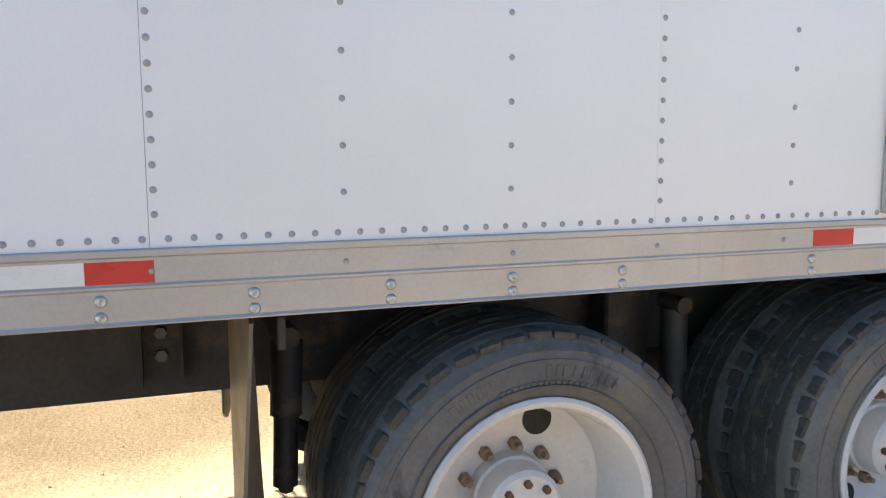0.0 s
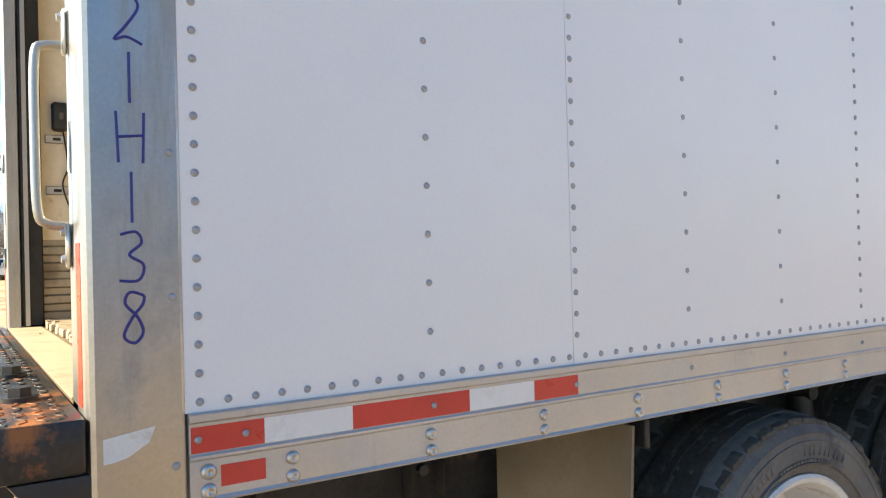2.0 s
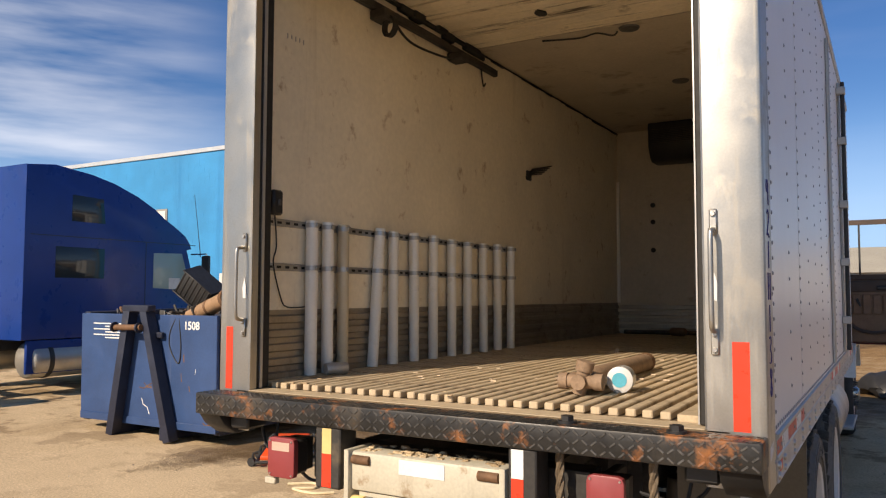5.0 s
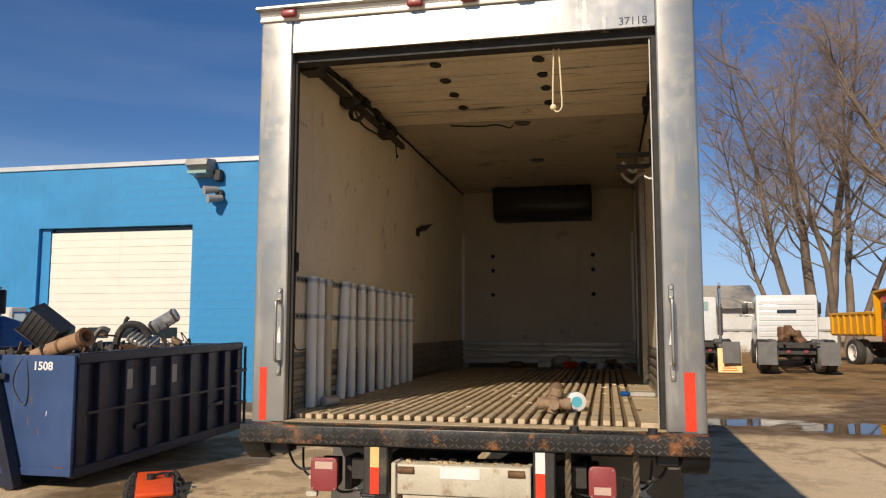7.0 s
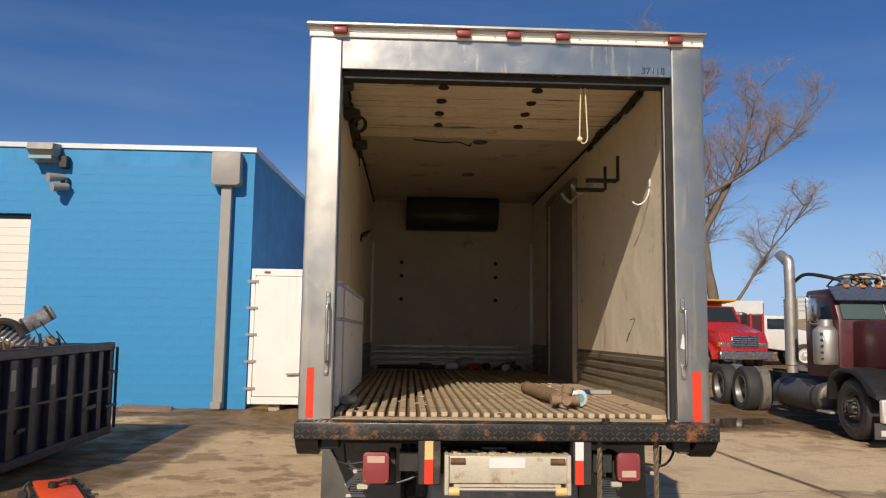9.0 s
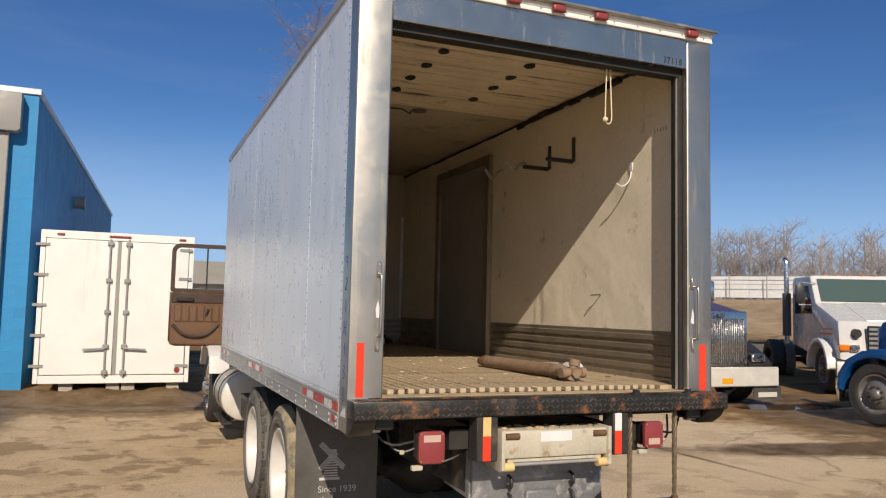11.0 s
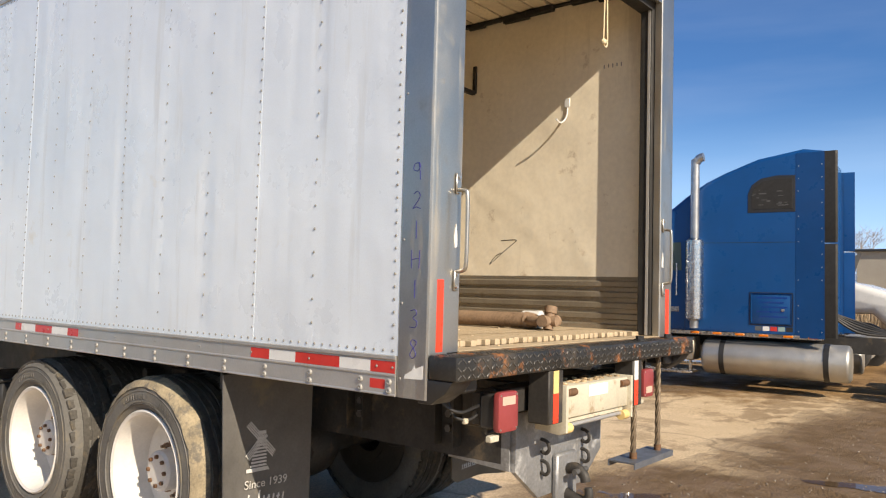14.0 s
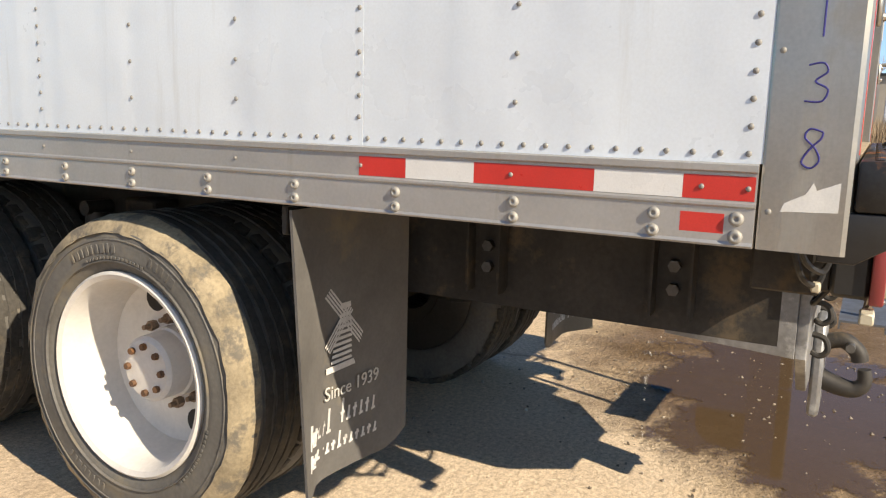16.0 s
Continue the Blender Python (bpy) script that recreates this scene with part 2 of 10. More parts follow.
M_CREAM = material("chipped_cream_paint", (0.52, 0.48, 0.38), 0.5, 0, 0.1, 5, 0.06, 80, 0.05, 90, stain=((0.27, 0.165, 0.08), 7, 0.56, 0.8), streak=((0.36, 0.31, 0.23), 9, 0.55, 0.5), grain=(1, 1, 0.2))
M_LAMP = material("faded_red_lamp_lens", (0.27, 0.045, 0.048), 0.42, 0, 0.08, 12, 0.04, 200, 0.02, 200, coat=0.12)
M_LAMP_PALE = material("clear_lamp_lens", (0.56, 0.40, 0.33), 0.2, 0, 0.1, 12, 0.05, 200, coat=0.4)
M_TYRE_DARK = material("black_rubber_tyre", (0.036, 0.035, 0.034), 0.7, 0, 0.2, 4, 0.12, 60, 0.1, 80, stain=((0.12, 0.095, 0.065), 4, 0.60, 0.5))
M_RIM_GREY = material("dusty_grey_steel_rim", (0.22, 0.215, 0.205), 0.45, 0.5, 0.15, 5, 0.08, 60, stain=((0.10, 0.08, 0.06), 6, 0.58, 0.6))
# Front liner: base darker than on the side liners, with the same sort of stains.
M_FRONT_LINER = material("darker_front_liner", (0.47, 0.41, 0.315), 0.55, 0, 0.10, 1.6, 0.06, 30, 0.05, 60, dents=0.010,
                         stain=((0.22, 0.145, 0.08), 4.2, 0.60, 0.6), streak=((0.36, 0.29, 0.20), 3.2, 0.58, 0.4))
M_TYRE = material("worn_black_rubber", (0.125, 0.120, 0.112), 0.72, 0, 0.25, 4, 0.14, 60, 0.14, 80, stain=((0.19, 0.160, 0.112), 4.5, 0.52, 0.6), streak=((0.035, 0.035, 0.037), 5.0, 0.56, 0.8), grain=(1, 1, 0.5))
M_TYRE_GREY = material("dusty_grey_rubber", (0.125, 0.119, 0.108), 0.78, 0, 0.18, 4, 0.12, 60, 0.12, 80, stain=((0.20, 0.17, 0.12), 4.0, 0.54, 0.6))
M_SHOULDER = material("dusty_tan_tyre_shoulder", (0.31, 0.255, 0.17), 0.9, 0, 0.25, 8, 0.2, 70, 0.4, 60, stain=((0.12, 0.112, 0.10), 12, 0.52, 0.8))
M_TREAD = material("muddy_tread_rubber", (0.062, 0.057, 0.050), 0.85, 0, 0.3, 6, 0.25, 60, 0.3, 70, stain=((0.19, 0.155, 0.105), 9, 0.56, 0.55))
M_RIM = material("white_painted_rim", (0.66, 0.635, 0.60), 0.40, 0, 0.08, 5, 0.05, 60, 0.04, 90, stain=((0.42, 0.34, 0.26), 5, 0.64, 0.7))
M_RIM_DARK = material("dark_steel_rim", (0.06, 0.055, 0.05), 0.45, 0.5, 0.2, 5, 0.1, 60)
M_RIM_CHROME = material("dull_aluminium_rim", (0.55, 0.54, 0.52), 0.3, 0.9, 0.1, 5, 0.05, 60)
M_FLAP = material("black_rubber_mudflap", (0.115, 0.111, 0.106), 0.62, 0, 0.2, 4, 0.08, 80, 0.06, 90, stain=((0.20, 0.17, 0.12), 4.5, 0.60, 0.6))
M_FLAP_DUSTY = material("dusty_tan_mudflap", (0.15, 0.125, 0.09), 0.45, 0, 0.15, 4, 0.08, 80, 0.06, 90, stain=((0.15, 0.12, 0.085), 4.5, 0.60, 0.6))
M_FLAP_PRINT = material("white_flap_print", (0.55, 0.54, 0.51), 0.6, 0, 0.1, 12, 0.06, 100)
M_FLAP_MARK = material("worn_grey_flap_print", (0.58, 0.57, 0.55), 0.65, 0, 0.15, 14, 0.1, 100, stain=((0.22, 0.21, 0.20), 30, 0.60, 0.6))
M_PVC = material("dusty_white_pvc", (0.80, 0.78, 0.735), 0.35, 0, 0.05, 5, 0.03, 90, 0.02, 120, stain=((0.36, 0.28, 0.17), 5, 0.66, 0.6))
M_PVC_TAN = material("yellowed_pvc", (0.52, 0.45, 0.33), 0.4, 0, 0.1, 5, 0.03, 90, stain=((0.3, 0.22, 0.13), 5, 0.6, 0.6))
M_STRUT = material("galvanised_strut", (0.46, 0.46, 0.46), 0.4, 0.9, 0.15, 8, 0.08, 120)
M_CAST = material("rusty_dusty_cast_steel", (0.27, 0.18, 0.115), 0.75, 0.1, 0.2, 10, 0.15, 70, 0.2, 80, stain=((0.12, 0.07, 0.04), 12, 0.58, 0.6))
M_ROPE = material("pale_pull_rope", (0.72, 0.61, 0.40), 0.8, 0, 0.1, 30, 0.1, 200)
M_CABLE = material("twisted_steel_cable", (0.20, 0.15, 0.10), 0.6, 0.4, 0.3, 40, 0.2, 200, 0.3, 150)
M_VISOR = material("blue_grey_steel_visor", (0.10, 0.13, 0.19), 0.3, 0.4, 0.08, 6, 0.05, 100, coat=0.2)
M_STEP = material("grey_blue_step_plate", (0.11, 0.12, 0.14), 0.5, 0.2, 0.2, 8, 0.1, 100)
M_WHITE = material("white_vehicle_paint", (0.66, 0.66, 0.65), 0.25, 0, 0.04, 2, 0.02, 90, coat=0.4, stain=((0.5, 0.45, 0.36), 3, 0.68, 0.5))
M_TRAILER = material("white_trailer_door", (0.82, 0.81, 0.77), 0.4, 0, 0.04, 2, 0.02, 90, streak=((0.55, 0.50, 0.42), 3, 0.62, 0.4))
M_BLUE = material("glossy_blue_truck_paint", (0.003, 0.062, 0.215), 0.34, 0, 0.08, 2, 0.03, 90, 0.0, 90, coat=0.12, dents=0.004, spec=0.3)
M_NAVY = material("dark_blue_truck_paint", (0.005, 0.038, 0.215), 0.34, 0, 0.08, 2, 0.03, 90, 0.0, 90, coat=0.15, spec=0.35)
M_MAROON = material("faded_maroon_paint", (0.068, 0.0085, 0.011), 0.38, 0, 0.15, 3, 0.06, 90, 0.0, 90, coat=0.2)
M_RED = material("red_truck_paint", (0.42, 0.020, 0.022), 0.28, 0, 0.08, 3, 0.03, 90, 0.0, 90, coat=0.5)
M_YELLOW = material("yellow_dump_body_paint", (0.72, 0.34, 0.015), 0.4, 0, 0.08, 3, 0.05, 60, stain=((0.35, 0.2, 0.06), 3, 0.64, 0.6))
M_CHROME = material("tarnished_chrome", (0.68, 0.67, 0.65), 0.24, 1, 0.08, 6, 0.03, 120)
M_ALU = material("dull_fuel_tank", (0.50, 0.48, 0.44), 0.42, 0.75, 0.12, 3, 0.06, 80, stain=((0.33, 0.28, 0.20), 3, 0.6, 0.5))
M_DARKGLASS = glass("dark_window_glass", (0.020, 0.030, 0.035), 0.04, 0.0)
M_PALEGLASS = glass("pale_green_window_glass", (0.30, 0.42, 0.40), 0.05, 0.0)
M_CABGLASS = glass("tinted_cab_glass", (0.07, 0.11, 0.105), 0.04, 0.0)
M_CLEAR = glass("clear_window_glass", (0.93, 0.96, 0.97), 0.0, 1.0)
M_AMBER = material("amber_marker_lens", (0.75, 0.20, 0.02), 0.2, 0, 0.05, 10, 0.03, 100, coat=0.4)
M_VINYL = material("cracked_brown_vinyl", (0.150, 0.083, 0.048), 0.36, 0, 0.15, 8, 0.1, 60, 0.1, 80, stain=((0.20, 0.12, 0.075), 8, 0.64, 0.6))
M_DOORTRIM = material("dark_brown_door_trim", (0.055, 0.032, 0.023), 0.5, 0, 0.2, 8, 0.1, 60, 0.1, 80)
M_PLASTIC = material("black_plastic", (0.022, 0.022, 0.023), 0.45, 0, 0.15, 8, 0.1, 80)
M_BLOCK = material("bright_blue_painted_block", (0.015, 0.245, 0.53), 0.62, 0, 0.12, 1.1, 0.08, 30, 0.16, 45, streak=((0.010, 0.17, 0.42), 2.0, 0.60, 0.5),
                   stain=((0.024, 0.26, 0.56), 1.8, 0.63, 0.5))
M_GUTTER = material("grey_painted_downspout", (0.30, 0.29, 0.27), 0.5, 0, 0.06, 4, 0.04, 60)
M_COPING = material("pale_metal_coping", (0.55, 0.58, 0.60), 0.4, 0.3, 0.06, 3, 0.04, 60)
M_DOORW = material("cream_sectional_door", (0.76, 0.73, 0.65), 0.5, 0, 0.04, 2, 0.03, 60, streak=((0.5, 0.45, 0.36), 2, 0.62, 0.4))
M_DUMP_F = material("scratched_blue_container_paint", (0.027, 0.066, 0.175), 0.5, 0, 0.15, 2.5, 0.08, 50, 0.06, 60,
                    streak=((0.10, 0.13, 0.22), 4, 0.60, 0.4), stain=((0.19, 0.10, 0.05), 3.5, 0.68, 0.8))
M_DUMP_D = material("dark_container_steel", (0.016, 0.021, 0.042), 0.5, 0, 0.2, 4, 0.1, 50, 0.06, 60, stain=((0.07, 0.06, 0.055), 4, 0.62, 0.6))
M_ORANGE = material("orange_creeper_pad", (0.75, 0.085, 0.018), 0.45, 0, 0.08, 6, 0.05, 80)
M_SCRAP = material("grey_scrap_metal", (0.115, 0.112, 0.108), 0.5, 0.4, 0.25, 6, 0.15, 60, 0.2, 60, stain=((0.17, 0.09, 0.045), 6, 0.6, 0.6))
M_TUBE = material("rusty_tan_exhaust_pipe", (0.36, 0.22, 0.125), 0.65, 0.1, 0.2, 5, 0.1, 60, stain=((0.14, 0.07, 0.035), 6, 0.58, 0.7))
M_BARK = material("grey_brown_bark", (0.17, 0.13, 0.10), 0.9, 0, 0.25, 1.5, 0.2, 20, 0.4, 25)
M_TWIG = material("brown_winter_twigs", (0.32, 0.24, 0.185), 0.9, 0, 0.2, 0.6, 0.1, 20)
M_WOODS = material("far_winter_woods", (0.32, 0.275, 0.245), 0.95, 0, 0.25, 0.2, 0.1, 5)
M_WEEDS = material("dry_tan_weeds", (0.29, 0.215, 0.135), 0.9, 0, 0.25, 1, 0.1, 20)
M_FENCE = material("corrugated_blue_grey_fence", (0.24, 0.33, 0.40), 0.5, 0.2, 0.1, 1, 0.05, 20)
M_ROOFMETAL = material("pale_weathered_metal", (0.62, 0.62, 0.60), 0.5, 0.1, 0.08, 1, 0.05, 20)
M_GREYBLD = material("tan_grey_warehouse_wall", (0.36, 0.33, 0.28), 0.8, 0, 0.1, 0.4, 0.05, 10)
M_PEBBLE = material("brown_pebbles", (0.25, 0.20, 0.145), 0.85, 0, 0.3, 30, 0.1, 90)
pt = M_PEBBLE.node_tree
p_geo = pt.nodes.new("ShaderNodeNewGeometry")
p_ramp = pt.nodes.new("ShaderNodeValToRGB")
p_ramp.color_ramp.elements[0].color, p_ramp.color_ramp.elements[1].color = (0.13, 0.10, 0.07, 1), (0.36, 0.32, 0.27, 1)
pt.links.new(p_geo.outputs["Random Per Island"], p_ramp.inputs[0])
pt.links.new(p_ramp.outputs[0], pt.nodes["Principled BSDF"].inputs["Base Color"])
M_CONCRETE = material("weathered_concrete_block", (0.40, 0.36, 0.30), 0.85, 0, 0.15, 6, 0.1, 60, 0.1, 60)
M_POST = material("ochre_timber_post", (0.36, 0.21, 0.06), 0.8, 0, 0.15, 5, 0.1, 50)


# ---- shape helpers ----
def block(bm, x0, y0, z0, x1, y1, z1, bevel=0.0, seg=1, turn=None):
    r = bmesh.ops.create_cube(bm, size=1, matrix=Matrix.Translation(((x0 + x1) / 2, (y0 + y1) / 2, (z0 + z1) / 2)) @ Matrix.Diagonal((abs(x1 - x0), abs(y1 - y0), abs(z1 - z0), 1)))
    vs = r["verts"]
    if bevel:
        es = list({e for v in vs for e in v.link_edges})
        r = bmesh.ops.bevel(bm, geom=es, offset=bevel, segments=seg, affect='EDGES', profile=0.5)
        vs = list({v for f in r["faces"] for v in f.verts} | {v for v in vs if v.is_valid})
    if turn is not None:
        bmesh.ops.transform(bm, matrix=turn, verts=vs)
    return vs


def rod(bm, a, b, r0, r1=None, n=12, caps=True):
    a, b = Vector(a), Vector(b)
    r1 = r0 if r1 is None else r1
    m = (b - a).to_track_quat('Z', 'Y').to_matrix()
    rings = []
    for p, r in ((a, r0), (b, r1)):
        rings.append([bm.verts.new(p + m @ Vector((r * math.cos(2 * math.pi * i / n), r * math.sin(2 * math.pi * i / n), 0))) for i in range(n)])
    for i in range(n):
        bm.faces.new((rings[0][i], rings[0][(i + 1) % n], rings[1][(i + 1) % n], rings[1][i]))
    if caps:
        bm.faces.new(rings[0][::-1])
        bm.faces.new(rings[1])


def sweep(bm, pts, r, n=8, flat=1.0):
    pts = [Vector(p) for p in pts]
    rings = []
    for i, p in enumerate(pts):
        d = (pts[min(i + 1, len(pts) - 1)] - pts[max(i - 1, 0)]).normalized()
        if i == 0:
            u = d.orthogonal().normalized()
        u = u - d * u.dot(d)
        u = u.normalized() if u.length > 1e-6 else d.orthogonal().normalized()
        w = d.cross(u)
        rr = r[i] if isinstance(r, (list, tuple)) else r
        rings.append([bm.verts.new(p + u * (rr * math.cos(2 * math.pi * k / n)) + w * (flat * rr * math.sin(2 * math.pi * k / n))) for k in range(n)])
    for a, b in zip(rings, rings[1:]):
        for k in range(n):
            bm.faces.new((a[k], a[(k + 1) % n], b[(k + 1) % n], b[k]))
    bm.faces.new(rings[0][::-1])
    bm.faces.new(rings[-1])


def smooth_path(pts, steps=6):
    """Points along a soft curve through pts."""
    pts = [Vector(p) for p in pts]
    out = []
    for i in range(len(pts) - 1):
        p0, p1, p2, p3 = pts[max(i - 1, 0)], pts[i], pts[i + 1], pts[min(i + 2, len(pts) - 1)]
        for k in range(steps):
            t = k / steps
            out.append(0.5 * ((2 * p1) + (p2 - p0) * t + (2 * p0 - 5 * p1 + 4 * p2 - p3) * t * t + (3 * p1 - p0 - 3 * p2 + p3) * t ** 3))
    return out + [pts[-1]]


def lathe(bm, profile, n=32, m=Matrix.Identity(4), close=False):
    """Spins (radius, height) points round the local X axis: height runs along x."""
    rings = []
    for r, h in profile:
        rings.append([bm.verts.new(m @ Vector((h, r * math.cos(2 * math.pi * i / n), r * math.sin(2 * math.pi * i / n)))) for i in range(n)])
    pairs = list(zip(rings, rings[1:])) + ([(rings[-1], rings[0])] if close else [])
    for a, b in pairs:
        for i in range(n):
            bm.faces.new((a[i], a[(i + 1) % n], b[(i + 1) % n], b[i]))
    return rings


def prism(bm, poly, x0, x1, bevel=0.0, seg=2, axis='x'):
    """Extrudes a (y, z) outline from x0 to x1; axis 'y' takes (x, z), axis 'z' takes (x, y)."""
    def at(p, d):
        return {'x': (d, p[0], p[1]), 'y': (p[0], d, p[1]), 'z': (p[0], p[1], d)}[axis]
    a = [bm.verts.new(at(p, x0)) for p in poly]
    b = [bm.verts.new(at(p, x1)) for p in poly]
    k = len(poly)
    fs = [bm.faces.new(a[::-1]), bm.faces.new(b)]
    fs += [bm.faces.new((a[i], a[(i + 1) % k], b[(i + 1) % k], b[i])) for i in range(k)]
    bmesh.ops.recalc_face_normals(bm, faces=fs)
    if bevel:
        es = list({e for f in fs[:2] for e in f.edges})
        bmesh.ops.bevel(bm, geom=es, offset=bevel, segments=seg, affect='EDGES', profile=0.5)


def part(name, bm, mat, parent=None, label="", smooth=40):
    me = bpy.data.meshes.new(name)
    bmesh.ops.recalc_face_normals(bm, faces=bm.faces[:])
    bm.to_mesh(me)
    bm.free()
    me.materials.append(mat)
    if smooth:
        me.shade_smooth()
        me.set_sharp_from_angle(angle=radians(smooth))
    ob = new(name, me)
    if parent:
        ob.parent = parent
    if label:
        ob["label"] = label
    return ob


def piece(name, me, m, parent):
    """One more object on a shared mesh."""
    ob = new(name, me)
    ob.parent = parent
    ob.matrix_basis = m
    return ob


def shape(name, mat, parent, *args, label="", bevel=0.0, seg=1):
    """A part that is one block."""
    bm = bmesh.new()
    block(bm, *args, bevel=bevel, seg=seg)
    return part(name, bm, mat, parent, label)


def thing(name, label, category, group="", kind="", at=None):
    ob = new(name)
    tagged(ob, label, category, group, kind)
    if at is not None:
        ob.matrix_basis = at
    return ob


def lettering(name, text, size, m, mat, parent, label="", align='LEFT', bold=0.0):
    cu = bpy.data.curves.new(name, 'FONT')
    cu.body, cu.size, cu.extrude, cu.align_x = text, size, 0.0008, align
    cu.offset = bold
    cu.materials.append(mat)
    ob = new(name, cu)
    ob.parent = parent
    ob.matrix_basis = m
    if label:
        ob["label"] = label
    return ob


def ground_height(x, y):
    r = math.hypot(x, y - 2)
    return min(0.7, max(0.0, 0.02 * (r - 6)))


# ---- ground ----
def ground_material():
    m = bpy.data.materials.new("dusty_concrete_and_mud")
    m.use_nodes = True
    t = m.node_tree
    b = t.nodes["Principled BSDF"]
    n, l = t.nodes.new, t.links.new
    co = n("ShaderNodeTexCoord").outputs["Object"]

    def noise_tex(sc, detail=6.0, rgh=0.6):
        x = n("ShaderNodeTexNoise")
        x.inputs["Scale"].default_value, x.inputs["Detail"].default_value, x.inputs["Roughness"].default_value = sc, detail, rgh
        l(co, x.inputs["Vector"])
        return x.outputs[0]

    def ranged(v, lo, hi, a=0.0, c=1.0):
        x = n("ShaderNodeMapRange")
        x.inputs[1].default_value, x.inputs[2].default_value, x.inputs[3].default_value, x.inputs[4].default_value = lo, hi, a, c
        l(v, x.inputs[0])
        return x.outputs[0]

    def calc(op, a, c):
        x = n("ShaderNodeMath")
        x.operation = op
        for i, v in enumerate((a, c)):
            if isinstance(v, (int, float)):
                x.inputs[i].default_value = v
            else:
                l(v, x.inputs[i])
        return x.outputs[0]

    def mix(f, a, c):
        x = n("ShaderNodeMixRGB")
        l(f, x.inputs[0])
        for i, v in ((1, a), (2, c)):
            if isinstance(v, tuple):
                x.inputs[i].default_value = (*v, 1)
            else:
                l(v, x.inputs[i])
        return x.outputs[0]

    rag = noise_tex(1.5, 10, 0.72)

    def patch(cx, cy, rx, ry, turn=0.0, soft=0.18, ragged=1.1):
        mp = n("ShaderNodeMapping")
        mp.vector_type = 'TEXTURE'
        mp.inputs["Location"].default_value = (cx, cy, 0)
        mp.inputs["Rotation"].default_value = (0, 0, radians(turn))
        mp.inputs["Scale"].default_value = (rx, ry, 1000)
        l(co, mp.inputs[0])
        x = n("ShaderNodeVectorMath")
        x.operation = 'LENGTH'
        l(mp.outputs[0], x.inputs[0])
        d = calc('ADD', x.outputs["Value"], calc('MULTIPLY', calc('SUBTRACT', rag, 0.5), ragged))
        return ranged(d, 1.0 + soft, 1.0 - soft)

    def union(*ms):
        out = ms[0]
        for k in ms[1:]:
            out = calc('MAXIMUM', out, k)
        return out

    broad, mid, grit, speck = noise_tex(0.35, 5), noise_tex(2.3, 6), noise_tex(45, 4, 0.7), noise_tex(150, 2)
    tan = mix(ranged(mid, 0.35, 0.68), (0.60, 0.455, 0.29), (0.47, 0.345, 0.208))
    tan = mix(ranged(broad, 0.40, 0.72), tan, (0.58, 0.45, 0.295))
    stains = ranged(noise_tex(0.8, 9, 0.7), 0.58, 0.70, 0, 0.6)
    tan = mix(stains, tan, (0.135, 0.095, 0.062))
    tan = mix(ranged(noise_tex(1.25, 8, 0.66), 0.52, 0.565, 0, 0.7), tan, (0.235, 0.16, 0.092))
    tan = mix(ranged(noise_tex(3.4, 9, 0.75), 0.60, 0.68, 0, 0.5), tan, (0.20, 0.14, 0.09))
    mud = mix(ranged(mid, 0.3, 0.7), (0.145, 0.092, 0.047), (0.25, 0.165, 0.090))
    dirt = mix(ranged(mid, 0.3, 0.7), (0.215, 0.128, 0.058), (0.37, 0.237, 0.120))
    dirt = mix(ranged(noise_tex(0.6, 8), 0.5, 0.62), dirt, (0.135, 0.082, 0.042))
    in_dirt = union(patch(15, 22, 12.5, 13.5), patch(35, 0, 18, 25), patch(0, 45, 40, 30), patch(-1.8, 12.5, 4.0, 3.2), patch(13.0, 7.5, 6.0, 8.5, 0, 0.08, 0.8))
    in_mud = union(patch(2.0, 0.0, 1.75, 1.35, 15), patch(5.5, -1.0, 3.5, 0.9, -12), patch(-5.2, 0.15, 1.6, 0.62, 20), patch(4.6, 11.2, 4.2, 1.6), 
                   patch(7.5, 3.6, 3.0, 0.5, -15), patch(-1.5, 10.6, 3.5, 1.4), patch(6.5, -1.0, 4.5, 1.7, -4), patch(2.6, -0.9, 2.2, 1.0, -8),
                   patch(-10, 11.6, 7.0, 0.9), patch(-4.5, 6.3, 0.75, 3.3, -4, 0.12), patch(9.8, 5.6, 2.0, 3.6, 0), patch(7.8, 12.6, 2.6, 3.6, 0, 0.1), patch(-4.6, 8.3, 0.9, 2.9, -8), patch(4.28, 5.6, 0.05, 2.4, 3, 0.5, 0.9))
    worn = calc('MULTIPLY', patch(-5.5, 2.0, 5.5, 8.0, 0, 0.5), ranged(noise_tex(1.1, 9, 0.7), 0.42, 0.62, 0.0, 0.30))
    tan = mix(worn, tan, (0.25, 0.175, 0.105))
    tan = mix(calc('MULTIPLY', patch(4.8, 5.0, 2.8, 3.4, 0, 0.4), 0.6), tan, (0.68, 0.54, 0.375))
    tan = mix(calc('MULTIPLY', patch(-5.2, 2.1, 2.4, 1.5, 5, 0.4), 0.6), tan, (0.60, 0.46, 0.30))
    # Two lighter patches under the truck: sunlight painted into the ground colour.
    tan = mix(calc('MULTIPLY', patch(0.3, 2.9, 2.2, 1.9, 10, 0.35), 0.75), tan, (0.62, 0.50, 0.375))
    tan = mix(calc('MULTIPLY', patch(-0.25, 1.05, 1.2, 0.75, 0, 0.3), 0.8), tan, (0.66, 0.54, 0.41))
    # Darker patch that tones down over-bright sunlit ground left of the truck.
    tan = mix(calc('MULTIPLY', patch(-1.55, 0.65, 0.8, 1.2, 0, 0.4), 0.85), tan, (0.235, 0.175, 0.115))
    color = mix(in_dirt, tan, dirt)
    color = mix(in_mud, color, mud)
    x = n("ShaderNodeMixRGB")
